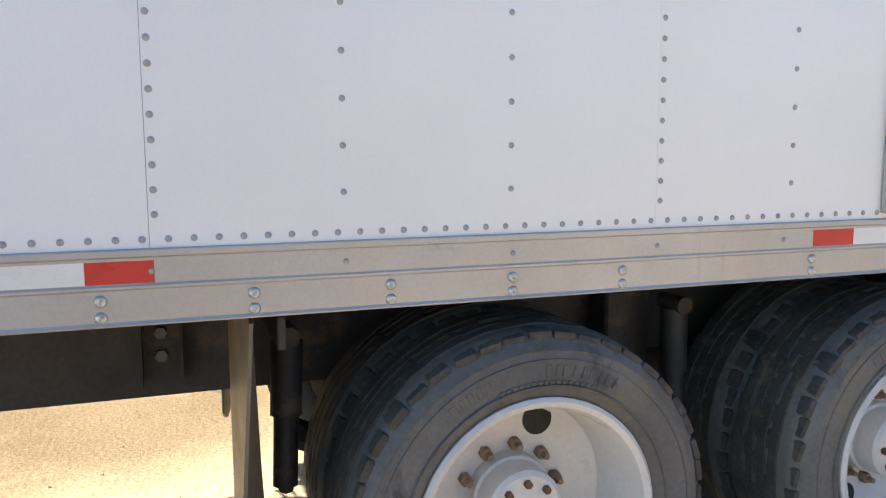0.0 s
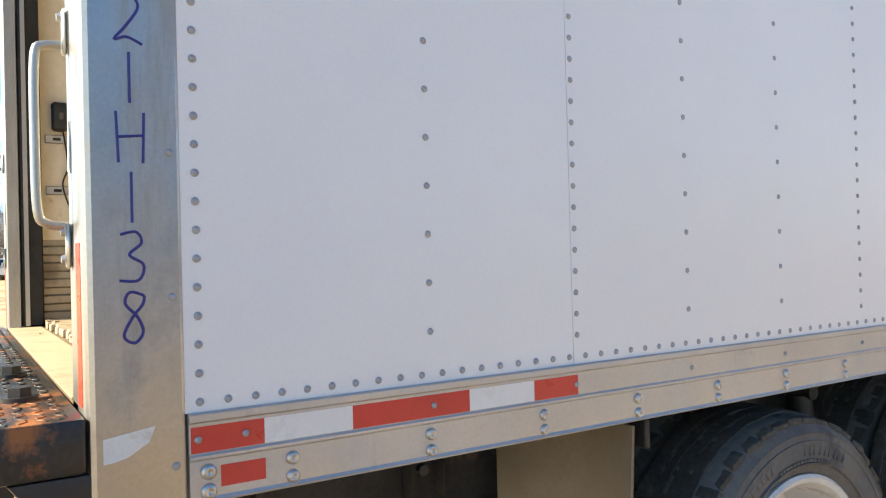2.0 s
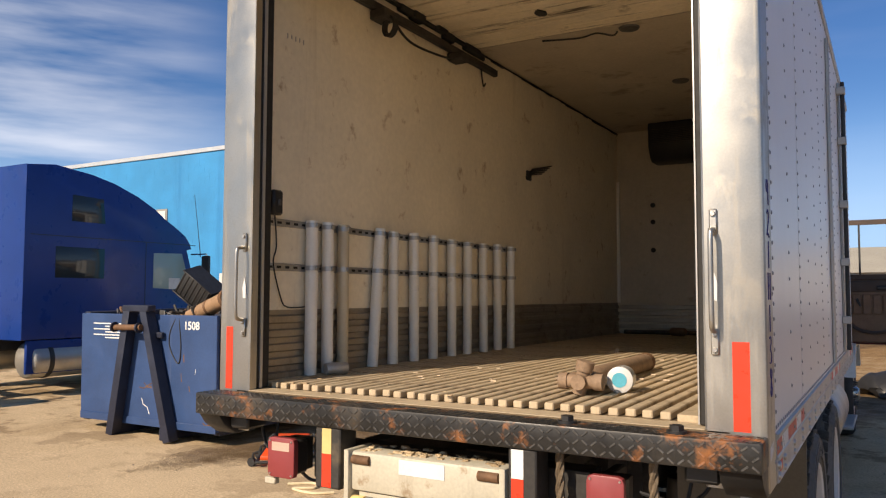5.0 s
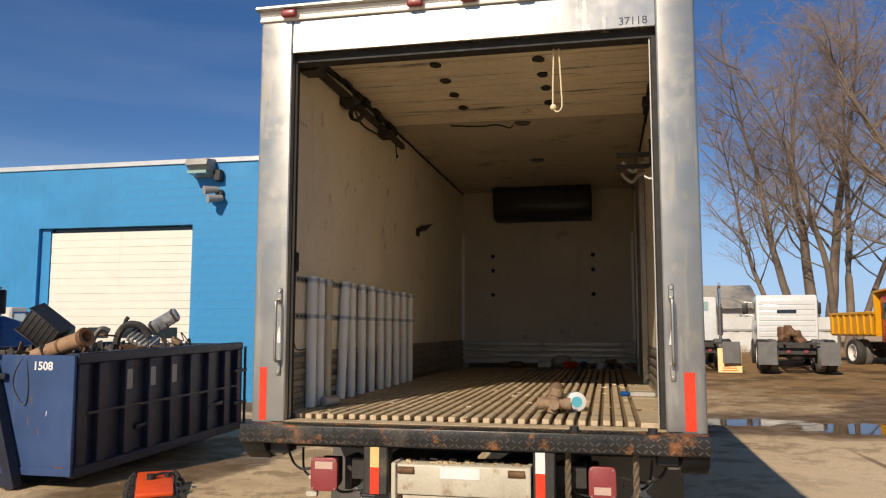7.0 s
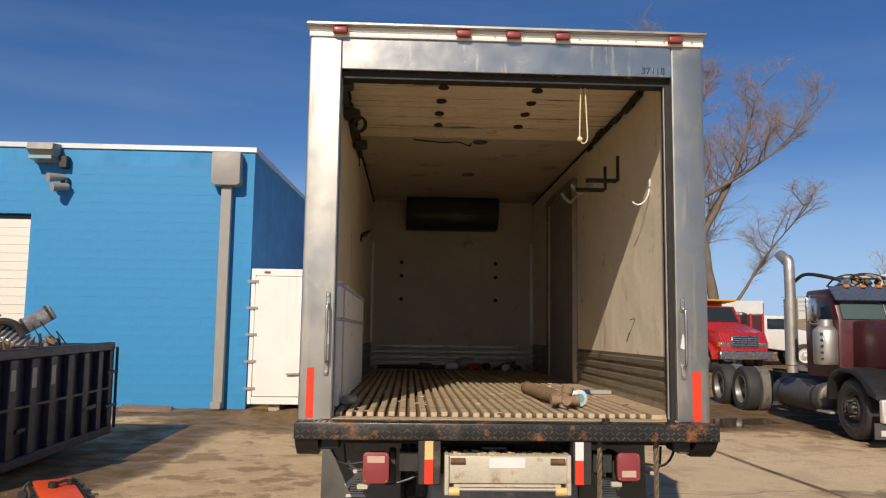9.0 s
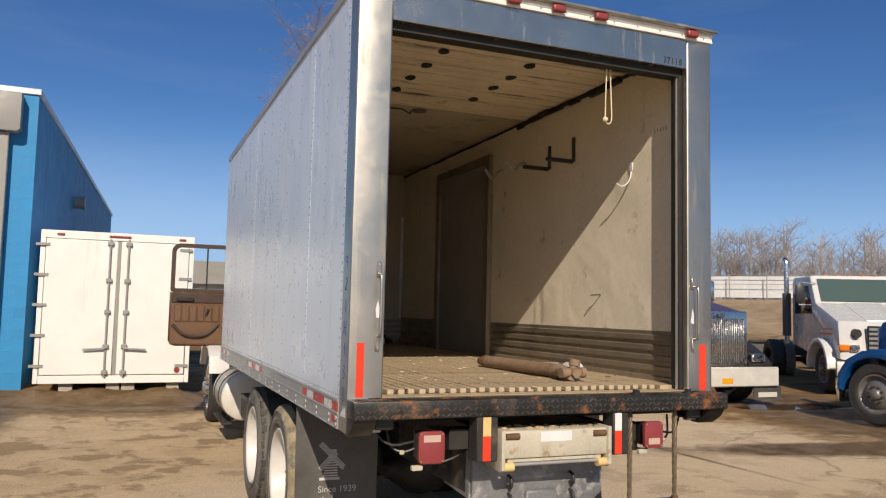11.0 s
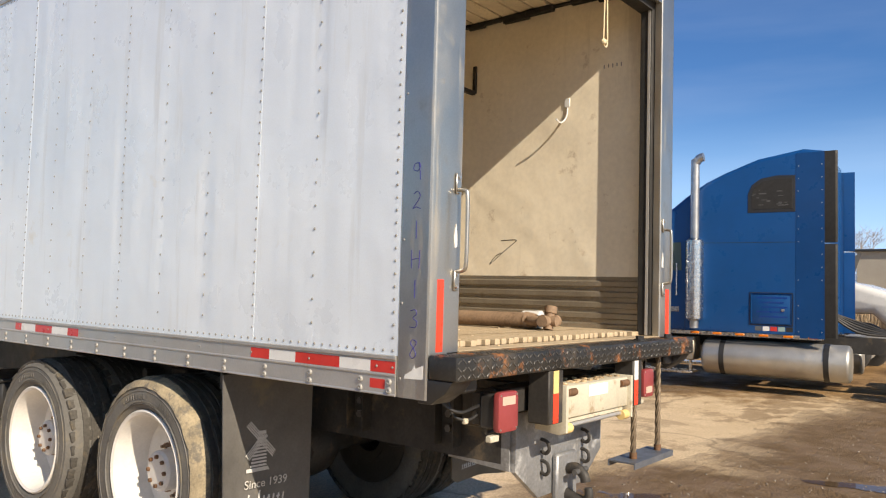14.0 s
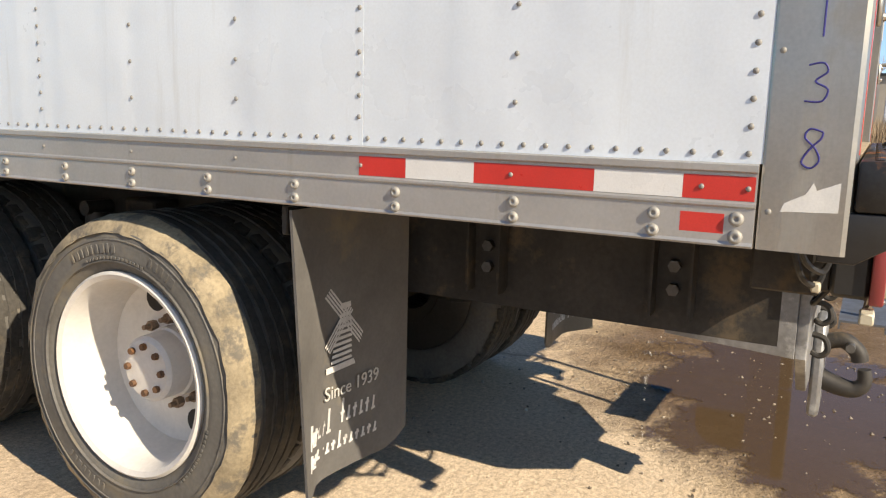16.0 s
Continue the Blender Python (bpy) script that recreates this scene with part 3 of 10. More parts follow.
    x.blend_type = 'MULTIPLY'
    x.inputs[0].default_value = 1
    l(color, x.inputs[1])
    l(calc('MULTIPLY', ranged(grit, 0.3, 0.7, 0.68, 1.3), ranged(speck, 0.3, 0.7, 0.82, 1.18)), x.inputs[2])
    color = x.outputs[0]
    # cracks and joints of the slab
    vor = n("ShaderNodeTexVoronoi")
    vor.feature = 'DISTANCE_TO_EDGE'
    vor.inputs["Scale"].default_value = 0.13
    wob = n("ShaderNodeVectorMath")
    wob.operation = 'MULTIPLY_ADD'
    nz = n("ShaderNodeTexNoise")
    nz.inputs["Scale"].default_value = 1.2
    l(co, nz.inputs["Vector"])
    l(nz.outputs["Color"], wob.inputs[0])
    wob.inputs[1].default_value = (1.2, 1.2, 1.2)
    l(co, wob.inputs[2])
    l(wob.outputs[0], vor.inputs["Vector"])
    crack = calc('MULTIPLY', ranged(vor.outputs["Distance"], 0.006, 0.001, 0, 0.38), calc('SUBTRACT', 1.0, in_dirt))
    color = mix(crack, color, (0.07, 0.05, 0.035))
    l(color, b.inputs["Base Color"])
    wet = calc('MULTIPLY', in_mud, ranged(mid, 0.4, 0.6, 0.3, 1.0))
    l(calc('SUBTRACT', 0.92, calc('MULTIPLY', wet, 0.48)), b.inputs["Roughness"])
    l(calc('ADD', 0.08, calc('MULTIPLY', wet, 0.34)), b.inputs["Specular IOR Level"])
    height = calc('ADD', calc('MULTIPLY', grit, calc('ADD', 0.35, calc('MULTIPLY', in_mud, 1.0))), calc('ADD', calc('MULTIPLY', mid, 0.8), calc('MULTIPLY', calc('MULTIPLY', noise_tex(9, 6, 0.7), union(in_dirt, in_mud)), 2.2)))
    bp = n("ShaderNodeBump")
    bp.inputs["Distance"].default_value, bp.inputs["Strength"].default_value = 0.025, 0.75
    l(height, bp.inputs["Height"])
    l(bp.outputs[0], b.inputs["Normal"])
    return m


M_GROUND = ground_material()
bm = bmesh.new()
radii = [0] + [0.6 * 1.09 ** k for k in range(94)]
rings = []
for r in radii[1:]:
    ring = []
    for k in range(96):
        a = 2 * math.pi * k / 96
        px, py = r * math.cos(a), 2 + r * math.sin(a)
        rough_z = 0.10 * (noise.noise((px * 0.25, py * 0.25, 0)) + 0.3) if r > 16 and r < 300 else 0
        ring.append(bm.verts.new((px, py, ground_height(px, py) + rough_z)))
    rings.append(ring)
mid_v = bm.verts.new((0, 2, 0))
for k in range(96):
    bm.faces.new((mid_v, rings[0][k], rings[0][(k + 1) % 96]))
for a, b in zip(rings, rings[1:]):
    for k in range(96):
        bm.faces.new((a[k], b[k], b[(k + 1) % 96], a[(k + 1) % 96]))
tagged(part("ground", bm, M_GROUND), "dusty tan concrete yard with mud, gravel and stains", "ground", kind="structure")


def puddle(cx, cy, rx, ry, turn=0.0, seed=0.0):
    """A thin sheet of water that thins out to nothing along a ragged edge."""
    m = bpy.data.materials.new("muddy_puddle_water")
    m.use_nodes = True
    t = m.node_tree
    n, l = t.nodes.new, t.links.new
    b = t.nodes["Principled BSDF"]
    b.inputs["Base Color"].default_value = (0.105, 0.066, 0.034, 1)
    b.inputs["Roughness"].default_value = 0.03
    b.inputs["IOR"].default_value = 1.33
    co = n("ShaderNodeTexCoord").outputs["Object"]
    mp = n("ShaderNodeMapping")
    mp.vector_type = 'TEXTURE'
    mp.inputs["Location"].default_value = (cx, cy, 0)
    mp.inputs["Rotation"].default_value = (0, 0, radians(turn))
    mp.inputs["Scale"].default_value = (rx, ry, 1000)
    l(co, mp.inputs[0])
    ln = n("ShaderNodeVectorMath")
    ln.operation = 'LENGTH'
    l(mp.outputs[0], ln.inputs[0])
    nz = n("ShaderNodeTexNoise")
    nz.inputs["Scale"].default_value, nz.inputs["Detail"].default_value, nz.inputs["Roughness"].default_value = 2.2, 9, 0.68
    l(co, nz.inputs["Vector"])
    ad = n("ShaderNodeMath")
    ad.operation = 'MULTIPLY_ADD'
    l(nz.outputs[0], ad.inputs[0])
    ad.inputs[1].default_value = 2.0
    l(ln.outputs["Value"], ad.inputs[2])
    rg = n("ShaderNodeMapRange")
    rg.inputs[1].default_value, rg.inputs[2].default_value, rg.inputs[3].default_value, rg.inputs[4].default_value = 1.98, 1.84, 0.0, 0.82
    l(ad.outputs[0], rg.inputs[0])
    l(rg.outputs[0], b.inputs["Alpha"])
    bm = bmesh.new()
    vs = []
    for k in range(48):
        a = 2 * math.pi * k / 48
        p = Matrix.Rotation(radians(turn), 2) @ Vector((rx * 1.5 * math.cos(a), ry * 1.5 * math.sin(a)))
        vs.append(bm.verts.new((cx + p.x, cy + p.y, ground_height(cx + p.x, cy + p.y) + 0.006)))
    c = bm.verts.new((cx, cy, ground_height(cx, cy) + 0.006))
    for k in range(48):
        bm.faces.new((c, vs[k], vs[(k + 1) % 48]))
    return tagged(part("puddle", bm, m), "shallow brown puddle on the muddy yard", "puddle", group="puddles", kind="structure")


puddle(1.30, 0.20, 1.15, 0.72, 15, 1.0)
puddle(3.8, -0.65, 0.55, 0.14, -75, 2.0)
puddle(5.2, -1.6, 1.1, 0.22, -70, 2.7)
puddle(2.9, 11.3, 1.5, 0.5, 5, 4.0)
puddle(5.3, 10.8, 1.5, 0.7, 10, 5.0)
puddle(9.4, 7.2, 1.1, 0.4, -10, 6.0)

# ---- blue block building ----
BX, BY, BTOP = -4.0, 12.4, 5.76
building = thing("block_building", "bright blue painted concrete-block workshop with a loading door", "building")
DX0, DX1, DTOP = -12.84, -8.72, 4.2
for a in ((DX1, BY, 0, BX, BY + 0.3, BTOP - 0.12), (-34, BY, 0, DX0, BY + 0.3, BTOP - 0.12), (DX0, BY, DTOP, DX1, BY + 0.3, BTOP - 0.12),
          (-34, BY + 0.3, 0, -33.7, 34, BTOP - 0.12), (-33.7, 33.7, 0, BX + 0.58, 34, BTOP - 0.12)):
    shape("wall", M_BLOCK, building, *a)
SKEW = 0.041 * (33.7 - BY - 0.3)
bm = bmesh.new()
prism(bm, [(BX - 0.3, BY + 0.3), (BX, BY + 0.3), (BX + SKEW, 33.699), (BX - 0.3 + SKEW, 33.699)], 0, BTOP - 0.12, axis='z')
part("wall", bm, M_BLOCK, building)
bm = bmesh.new()
prism(bm, [(-33.7, BY + 0.3), (BX - 0.301, BY + 0.3), (BX - 0.301 + SKEW, 33.7), (-33.7, 33.7)], BTOP - 0.5, BTOP - 0.4, axis='z')
part("roof", bm, M_COPING, building)
bm = bmesh.new()
block(bm, -34.05, BY - 0.04, BTOP - 0.12, BX + 0.04, BY + 0.34, BTOP, 0.01)
prism(bm, [(BX - 0.34, BY + 0.34), (BX + 0.04, BY + 0.34), (BX + 0.04 + SKEW, 34.05), (BX - 0.34 + SKEW, 34.05)], BTOP - 0.12, BTOP, axis='z')
part("coping", bm, M_COPING, building, "pale metal roof edge")
# blocks that stand a little proud of their joints
BLK = bpy.data.meshes.new("wall_block")
bm = bmesh.new()
block(bm, -0.2005, -0.0016, -0.0995, 0.2005, 0.0, 0.0995, 0.0008)
bm.to_mesh(BLK)
bm.free()
BLK.materials.append(M_BLOCK)
spare = bmesh.new()
count = 0
rows = int((BTOP - 0.12) / 0.203)
for r in range(rows):
    z = 0.1 + r * 0.203
    for c in range(45):
        x = BX - 0.2 - c * 0.4066 - (0.2 if r % 2 else 0)
        if x > BX - 0.19 or (DX0 - 0.2 < x < DX1 + 0.2 and z < DTOP + 0.1):
            continue
        if x > -10.6 and count < 300 and z > 0.3:
            piece("wall_block", BLK, Matrix.Translation((x, BY - 0.0005 * (c % 3), z)), building)
            count += 1
        else:
            block(spare, x - 0.2005, BY - 0.0016, z - 0.0995, x + 0.2005, BY, z + 0.0995)
tagged(part("blockwork", spare, M_BLOCK, building), kind="stuff")
door = shape("roller_door", M_DARKGLASS, building, DX0 + 0.02, BY + 0.19, 0, DX1 - 0.02, BY + 0.2, DTOP, label="cream sectional overhead door")
for k in range(22):
    z0 = 0.02 + k * 0.185
    shape("door_panel", M_DOORW, door, DX0 + 0.28, BY + 0.12 + (0.004 if k % 2 else 0), z0, DX1 - 0.02, BY + 0.17, z0 + 0.1825, bevel=0.004)
for x0 in (DX0 + 0.5, DX0 + 1.4, DX0 + 2.3, DX0 + 3.2):
    shape("door_window", M_DARKGLASS, door, x0, BY + 0.105, 1.55, x0 + 0.55, BY + 0.119, 1.80, bevel=0.008)
shape("door_jamb", M_BLOCK, building, DX0 + 0.001, BY + 0.10, 0, DX0 + 0.26, BY + 0.18, DTOP - 0.002)
lamp = thing("wall_floodlight", "grey wall-mounted floodlight under the roof edge", "light")
bm = bmesh.new()
prism(bm, [(BY - 0.02, 5.30), (BY - 0.02, 5.72), (BY - 0.42, 5.66), (BY - 0.46, 5.52)], -8.72, -8.16, 0.03)
part("housing", bm, M_GUTTER, lamp)
shape("lens", M_PALEGLASS, lamp, -8.68, BY - 0.40, 5.33, -8.20, BY - 0.12, 5.40, label="pale lamp glass")
shape("bracket", M_PLASTIC, lamp, -8.14, BY - 0.18, 5.18, -7.96, BY - 0.005, 5.45, bevel=0.02)
lamp = thing("wall_spotlight", "small grey twin spotlight on the blue wall", "light")
shape("base", M_PLASTIC, lamp, -8.11, BY - 0.12, 4.75, -7.94, BY - 0.005, 4.98, bevel=0.02)
for k in range(2):
    bm = bmesh.new()
    rod(bm, (-8.04 + 0.1 * k, BY - 0.1, 4.98 - 0.2 * k), (-8.26 + 0.1 * k, BY - 0.36, 4.93 - 0.2 * k), 0.07, 0.10, 14)
    part("spot", bm, M_GUTTER, lamp)
pipe = thing("downspout", "grey metal rainwater box and downspout on the wall", "gutter")
bm = bmesh.new()
prism(bm, [(-4.86, 5.58), (-4.25, 5.58), (-4.25, 4.90), (-4.32, 4.86), (-4.78, 4.86), (-4.86, 4.92)], BY - 0.32, BY - 0.006, 0.012, axis='y')
part("hopper", bm, M_GUTTER, pipe)
shape("pipe", M_GUTTER, pipe, -4.66, BY - 0.20, 0.25, -4.44, BY - 0.05, 4.86, bevel=0.015)
bm = bmesh.new()
block(bm, -4.66, BY - 0.36, 0.12, -4.44, BY - 0.05, 0.27, 0.015)
part("outlet", bm, M_GUTTER, pipe)
vent = thing("wall_vent", "grey round wall vent on the side wall", "vent")
bm = bmesh.new()
rod(bm, (-3.735, 19.2, 4.43), (-3.50, 19.18, 4.43), 0.17, 0.15, 18)
bmesh.ops.create_cone(bm, segments=18, radius1=0.19, radius2=0.19, depth=0.05, matrix=Matrix.Translation((-3.49, 19.18, 4.43)) @ Matrix.Rotation(radians(90), 4, 'Y'), cap_ends=True)
part("hood", bm, M_GUTTER, vent)
win = thing("window_1", "small cream-shuttered workshop window", "window", kind="structure")
shape("window_frame", M_GUTTER, win, -16.8, BY - 0.03, 3.55, -16.2, BY - 0.006, 4.15, bevel=0.01)
shape("pane", M_DOORW, win, -16.74, BY - 0.04, 3.61, -16.26, BY - 0.031, 4.09)

cab = thing("steel_cabinet", "pale grey steel cabinet standing by the blue wall", "cabinet")
shape("body", M_ROOFMETAL, cab, -13.15, 11.45, 0.09, -12.66, 11.95, 2.26, bevel=0.015)
shape("door", M_TRIM, cab, -13.12, 11.43, 0.2, -12.69, 11.449, 2.2, bevel=0.005)
cab = thing("blue_drum_locker", "blue steel locker beside the grey cabinet", "locker")
shape("body", M_FENCE, cab, -12.64, 11.5, 0.09, -12.33, 11.95, 2.12, bevel=0.02)
shape("lid", M_NAVY, cab, -12.65, 11.49, 2.121, -12.32, 11.96, 2.15, bevel=0.008)

# ---- roll-off container ----
CX0, CX1, CY0, CY1, CTOP = -7.50, -5.09, 3.74, 7.78, 1.475
box = thing("roll_off_container", "scratched dark blue roll-off scrap container, heaped full", "container")
bm = bmesh.new()
block(bm, CX0, CY0, 0.16, CX1, CY0 + 0.05, CTOP, 0.008)
front = part("front_wall", bm, M_DUMP_F, box, "scratched lighter blue front plate")
lettering("fleet_number", "1508", 0.128, pose(-5.615, CY0 - 0.004, 1.312, 90, 0, 0), M_WHITE_TAPE, box, "white painted number", bold=0.0035)
shape("side_wall", M_DUMP_D, box, CX1 - 0.09, CY0 + 0.05, 0.16, CX1 - 0.06, CY1, CTOP)
shape("side_wall", M_DUMP_D, box, CX0 + 0.06, CY0 + 0.05, 0.16, CX0 + 0.09, CY1, CTOP)
shape("rear_door", M_DUMP_D, box, CX0 + 0.091, CY1 - 0.04, 0.16, CX1 - 0.091, CY1, CTOP)
shape("floor_plate", M_DUMP_D, box, CX0 + 0.091, CY0 + 0.05, 0.16, CX1 - 0.091, CY1 - 0.041, 0.22)
for k in range(9):
    y = CY0 + min(max(k * 0.505, 0.145), 3.95)
    shape("rib", M_DUMP_D, box, CX1 - 0.06, y - 0.085, 0.24, CX1 + 0.02, y + 0.085, CTOP - 0.1, bevel=0.01)
    shape("rib", M_DUMP_D, box, CX0 - 0.02, y - 0.085, 0.24, CX0 + 0.06, y + 0.085, CTOP - 0.1, bevel=0.01)
bm = bmesh.new()
prism(bm, [(CY0 + 1.22, 0.50), (CY0 + 1.62, 0.53), (CY0 + 1.62, 0.58), (CY0 + 1.22, 0.55)], CX1 - 0.055, CX1 - 0.005, 0.006)
part("side_step", bm, M_DUMP_D, box)
bm = bmesh.new()
prism(bm, [(CY0 + 2.98, 0.55), (CY0 + 3.40, 0.57), (CY0 + 3.40, 0.63), (CY0 + 2.98, 0.61)], CX1 - 0.055, CX1 + 0.03, 0.006)
part("side_step", bm, M_DUMP_D, box)
shape("bottom_flange", M_DUMP_F, box, CX0 + 0.02, CY0 - 0.018, 0.15, CX1 + 0.01, CY0 - 0.001, 0.235, label="worn rust-edged bottom flange", bevel=0.004)
for x in (CX1 - 0.10, CX0 - 0.02):
    shape("top_rail", M_DUMP_D, box, x, CY0 + 0.05, CTOP - 0.1, x + 0.12, CY1 + 0.02, CTOP + 0.02, bevel=0.012)
    shape("bottom_rail", M_DUMP_D, box, x, CY0 + 0.05, 0.12, x + 0.12, CY1 + 0.02, 0.24, bevel=0.012)
shape("rub_rail", M_DUMP_D, box, CX1 + 0.02, CY0 + 0.2, 0.80, CX1 + 0.032, CY1 - 0.2, 0.83)
for z in (1.05, 0.55):
    bm = bmesh.new()
    rod(bm, (CX1 + 0.05, CY1 - 0.35, z), (CX1 + 0.05, CY1 + 0.06, z), 0.025)
    part("door_latch", bm, M_DUMP_D, box)
bm = bmesh.new()
rod(bm, (CX1 + 0.05, CY1 + 0.03, 0.2), (CX1 + 0.05, CY1 + 0.03, CTOP - 0.05), 0.022)
part("door_hinge", bm, M_DUMP_D, box)
for x in (-6.75, -5.85):
    shape("skid", M_DUMP_D, box, x - 0.06, CY0 - 0.1, 0.02, x + 0.06, CY1 - 0.2, 0.16, bevel=0.01)
# lettering on the side as plain bars
for k in range(3):
    y = CY0 + 1.01 + 0.505 * k
    shape("side_marking", M_GUTTER, box, CX1 + 0.0202, y - 0.055, 1.02, CX1 + 0.0215, y + 0.055, 1.26)
# hook frame at the front
for x0, x1 in ((-6.17, -5.72), (-6.45, -6.74)):
    bm = bmesh.new()
    a, b2 = Vector((x0, 3.66, 1.55)), Vector((x1, 3.65, 0.02))
    d = (b2 - a).normalized()
    prism(bm, [(-0.065, -0.055), (0.065, -0.055), (0.065, 0.055), (-0.065, 0.055)], 0, (b2 - a).length, 0.008)
    bmesh.ops.transform(bm, matrix=Matrix.Translation(a) @ d.to_track_quat('X', 'Z').to_matrix().to_4x4(), verts=bm.verts)
    part("hook_leg", bm, M_DUMP_D, box)
shape("hook_cap", M_DUMP_D, box, -6.53, 3.59, 1.51, -6.07, 3.72, 1.59, bevel=0.012)
bm = bmesh.new()
rod(bm, (-6.65, 3.57, 1.32), (-6.15, 3.57, 1.33), 0.035, n=14)
part("hook_bar", bm, M_RUST, box, "rusted round lifting bar")
for x in (-6.63, -6.19):
    bm = bmesh.new()
    rod(bm, (x - 0.012, 3.57, 1.325), (x + 0.012, 3.57, 1.325), 0.062, n=16)
    part("bar_collar", bm, M_DUMP_D, box)
shape("tow_plate", M_DUMP_D, box, -6.15, CY0 - 0.06, 1.20, -5.93, CY0 - 0.006, 1.27, bevel=0.01)
for k in range(6):
    shape("info_bar", M_WHITE_TAPE, box, -7.25 + (0.22 if k % 2 else 0), CY0 - 0.006, 1.345 - 0.035 * k, -6.70, CY0 - 0.003, 1.36 - 0.035 * k)
# scratches through the paint
for mat, pts, r in ((M_RUST, [(-6.38, 0.60), (-6.30, 0.59), (-6.16, 0.66)], 0.007), (M_RUST, [(-6.30, 0.655), (-6.22, 0.61), (-6.15, 0.60)], 0.005), (M_RUST, [(-6.25, 0.60), (-6.16, 0.625)], 0.006),
                    (M_PAPER, [(-6.34, 0.47), (-6.31, 0.40), (-6.24, 0.37), (-6.20, 0.29)], 0.007), (M_RUST, [(-5.66, 0.80), (-5.66, 0.74), (-5.65, 0.70)], 0.006),
                    (M_RUST, [(-5.62, 1.02), (-5.615, 0.93)], 0.009), (M_PAPER, [(-5.42, 0.86), (-5.43, 0.80)], 0.004), (M_RUST, [(-5.53, 0.66), (-5.52, 0.60)], 0.008), (M_RUST, [(-5.30, 0.26), (-5.26, 0.23), (-5.18, 0.245)], 0.010)):
    bm = bmesh.new()
    sweep(bm, [(x, CY0 - 0.0005, z) for x, z in pts], r, 5, 1.0)
    bmesh.ops.scale(bm, vec=(1, 0.15, 1), verts=bm.verts, space=Matrix.Translation((0, -CY0, 0)))
    part("paint_scratch", bm, mat, front, "bare scratch through the paint")
bm = bmesh.new()
sweep(bm, smooth_path([(-5.72, CY0 - 0.012, 1.485), (-5.84, CY0 - 0.02, 1.30), (-5.86, CY0 - 0.02, 1.13), (-5.78, CY0 - 0.02, 0.98), (-5.69, CY0 - 0.02, 0.92), (-5.665, CY0 - 0.02, 1.12), (-5.69, CY0 - 0.02, 1.34), (-5.71, CY0 - 0.012, 1.485)]), 0.007)
tagged(part("hanging_cable", bm, M_PLASTIC), "black cable hanging over the container edge", "cable")

box.matrix_basis = Matrix.Translation((0, CY0, 0.1)) @ Matrix.Rotation(radians(0.9), 4, 'X') @ Matrix.Translation((0, -CY0, -0.1))

# ---- scrap in the container ----
def scrap(name, label, mat, build, cat="scrap"):
    bm = bmesh.new()
    build(bm)
    return tagged(part(name, bm, mat), label, cat, group="scrap in the container")


ptilt = Matrix.Translation((-5.075, 3.86, 1.675)) @ Vector((-0.80, 0.16, -0.245)).to_track_quat('X', 'Z').to_matrix().to_4x4()
PIPE = scrap("exhaust_pipe", "wide rusty tan exhaust pipe lying on scrap", M_TUBE, lambda bm: (
    lathe(bm, [(0.066, 0.0), (0.092, 0.03), (0.092, 0.60), (0.086, 0.98), (0.076, 0.98), (0.066, 0.0)], 26, ptilt)), "pipe")
for prof, nm in (([(0.062, -0.022), (0.108, -0.022), (0.112, -0.010), (0.112, 0.020), (0.104, 0.045), (0.093, 0.05), (0.062, -0.022)], "flange"), ([(0.093, 0.34), (0.098, 0.345), (0.098, 0.38), (0.093, 0.385)], "pipe_band")):
    bm = bmesh.new()
    lathe(bm, prof, 26, ptilt)
    part(nm, bm, M_RUST, PIPE, "dark rusted steel ring")
bmat = Matrix.Translation((-5.83, 4.14, 1.775)) @ Euler((radians(16), radians(38), radians(20))).to_matrix().to_4x4()
PBOX = scrap("black_plastic_box", "tilted black ribbed plastic engine box", M_PLASTIC, lambda bm: (
    block(bm, -0.225, -0.14, -0.16, 0.225, 0.14, 0.16, 0.03, 2, bmat),
    None))
for k in range(7):
    bm = bmesh.new()
    block(bm, -0.215 + 0.066 * k, -0.148, -0.145, -0.190 + 0.066 * k, 0.148, 0.145, 0.008, 1, bmat)
    part("box_rib", bm, M_PLASTIC, PBOX)
for z in (-0.165, 0.150):
    bm = bmesh.new()
    block(bm, -0.24, -0.165, z, 0.24, 0.165, z + 0.018, 0.006, 1, bmat)
    part("box_rim", bm, M_PLASTIC, PBOX)
hmat = Matrix.Translation((-5.54, 6.2, 1.872)) @ Euler((radians(14), radians(-33), radians(24))).to_matrix().to_4x4()
HOUSING = scrap("air_cleaner_housing", "dented dark grey housing on top of the scrap", M_HITCH, lambda bm: (
    block(bm, -0.22, -0.13, -0.085, 0.22, 0.13, 0.085, 0.03, 2, hmat)))
for x in (-0.17, 0.16):
    bm = bmesh.new()
    block(bm, x - 0.02, -0.134, -0.080, x + 0.02, 0.134, 0.089, 0.006, 1, hmat)
    part("housing_rib", bm, M_FRAME, HOUSING)
bm = bmesh.new()
rod(bm, hmat @ Vector((-0.235, -0.03, 0.02)), hmat @ Vector((-0.20, -0.03, 0.02)), 0.035, n=14)
part("cap", bm, M_YELLOW, HOUSING, "small yellow cap")
fmat = Matrix.Translation((-5.60, 5.80, 1.615)) @ Euler((radians(28), radians(24), radians(12))).to_matrix().to_4x4()
COOLER = scrap("finned_cooler", "pale grey finned aluminium cooler lying askew", M_RAIL, lambda bm: (
    block(bm, -0.19, -0.13, -0.04, 0.19, 0.13, 0.03, 0.012, 1, fmat)))
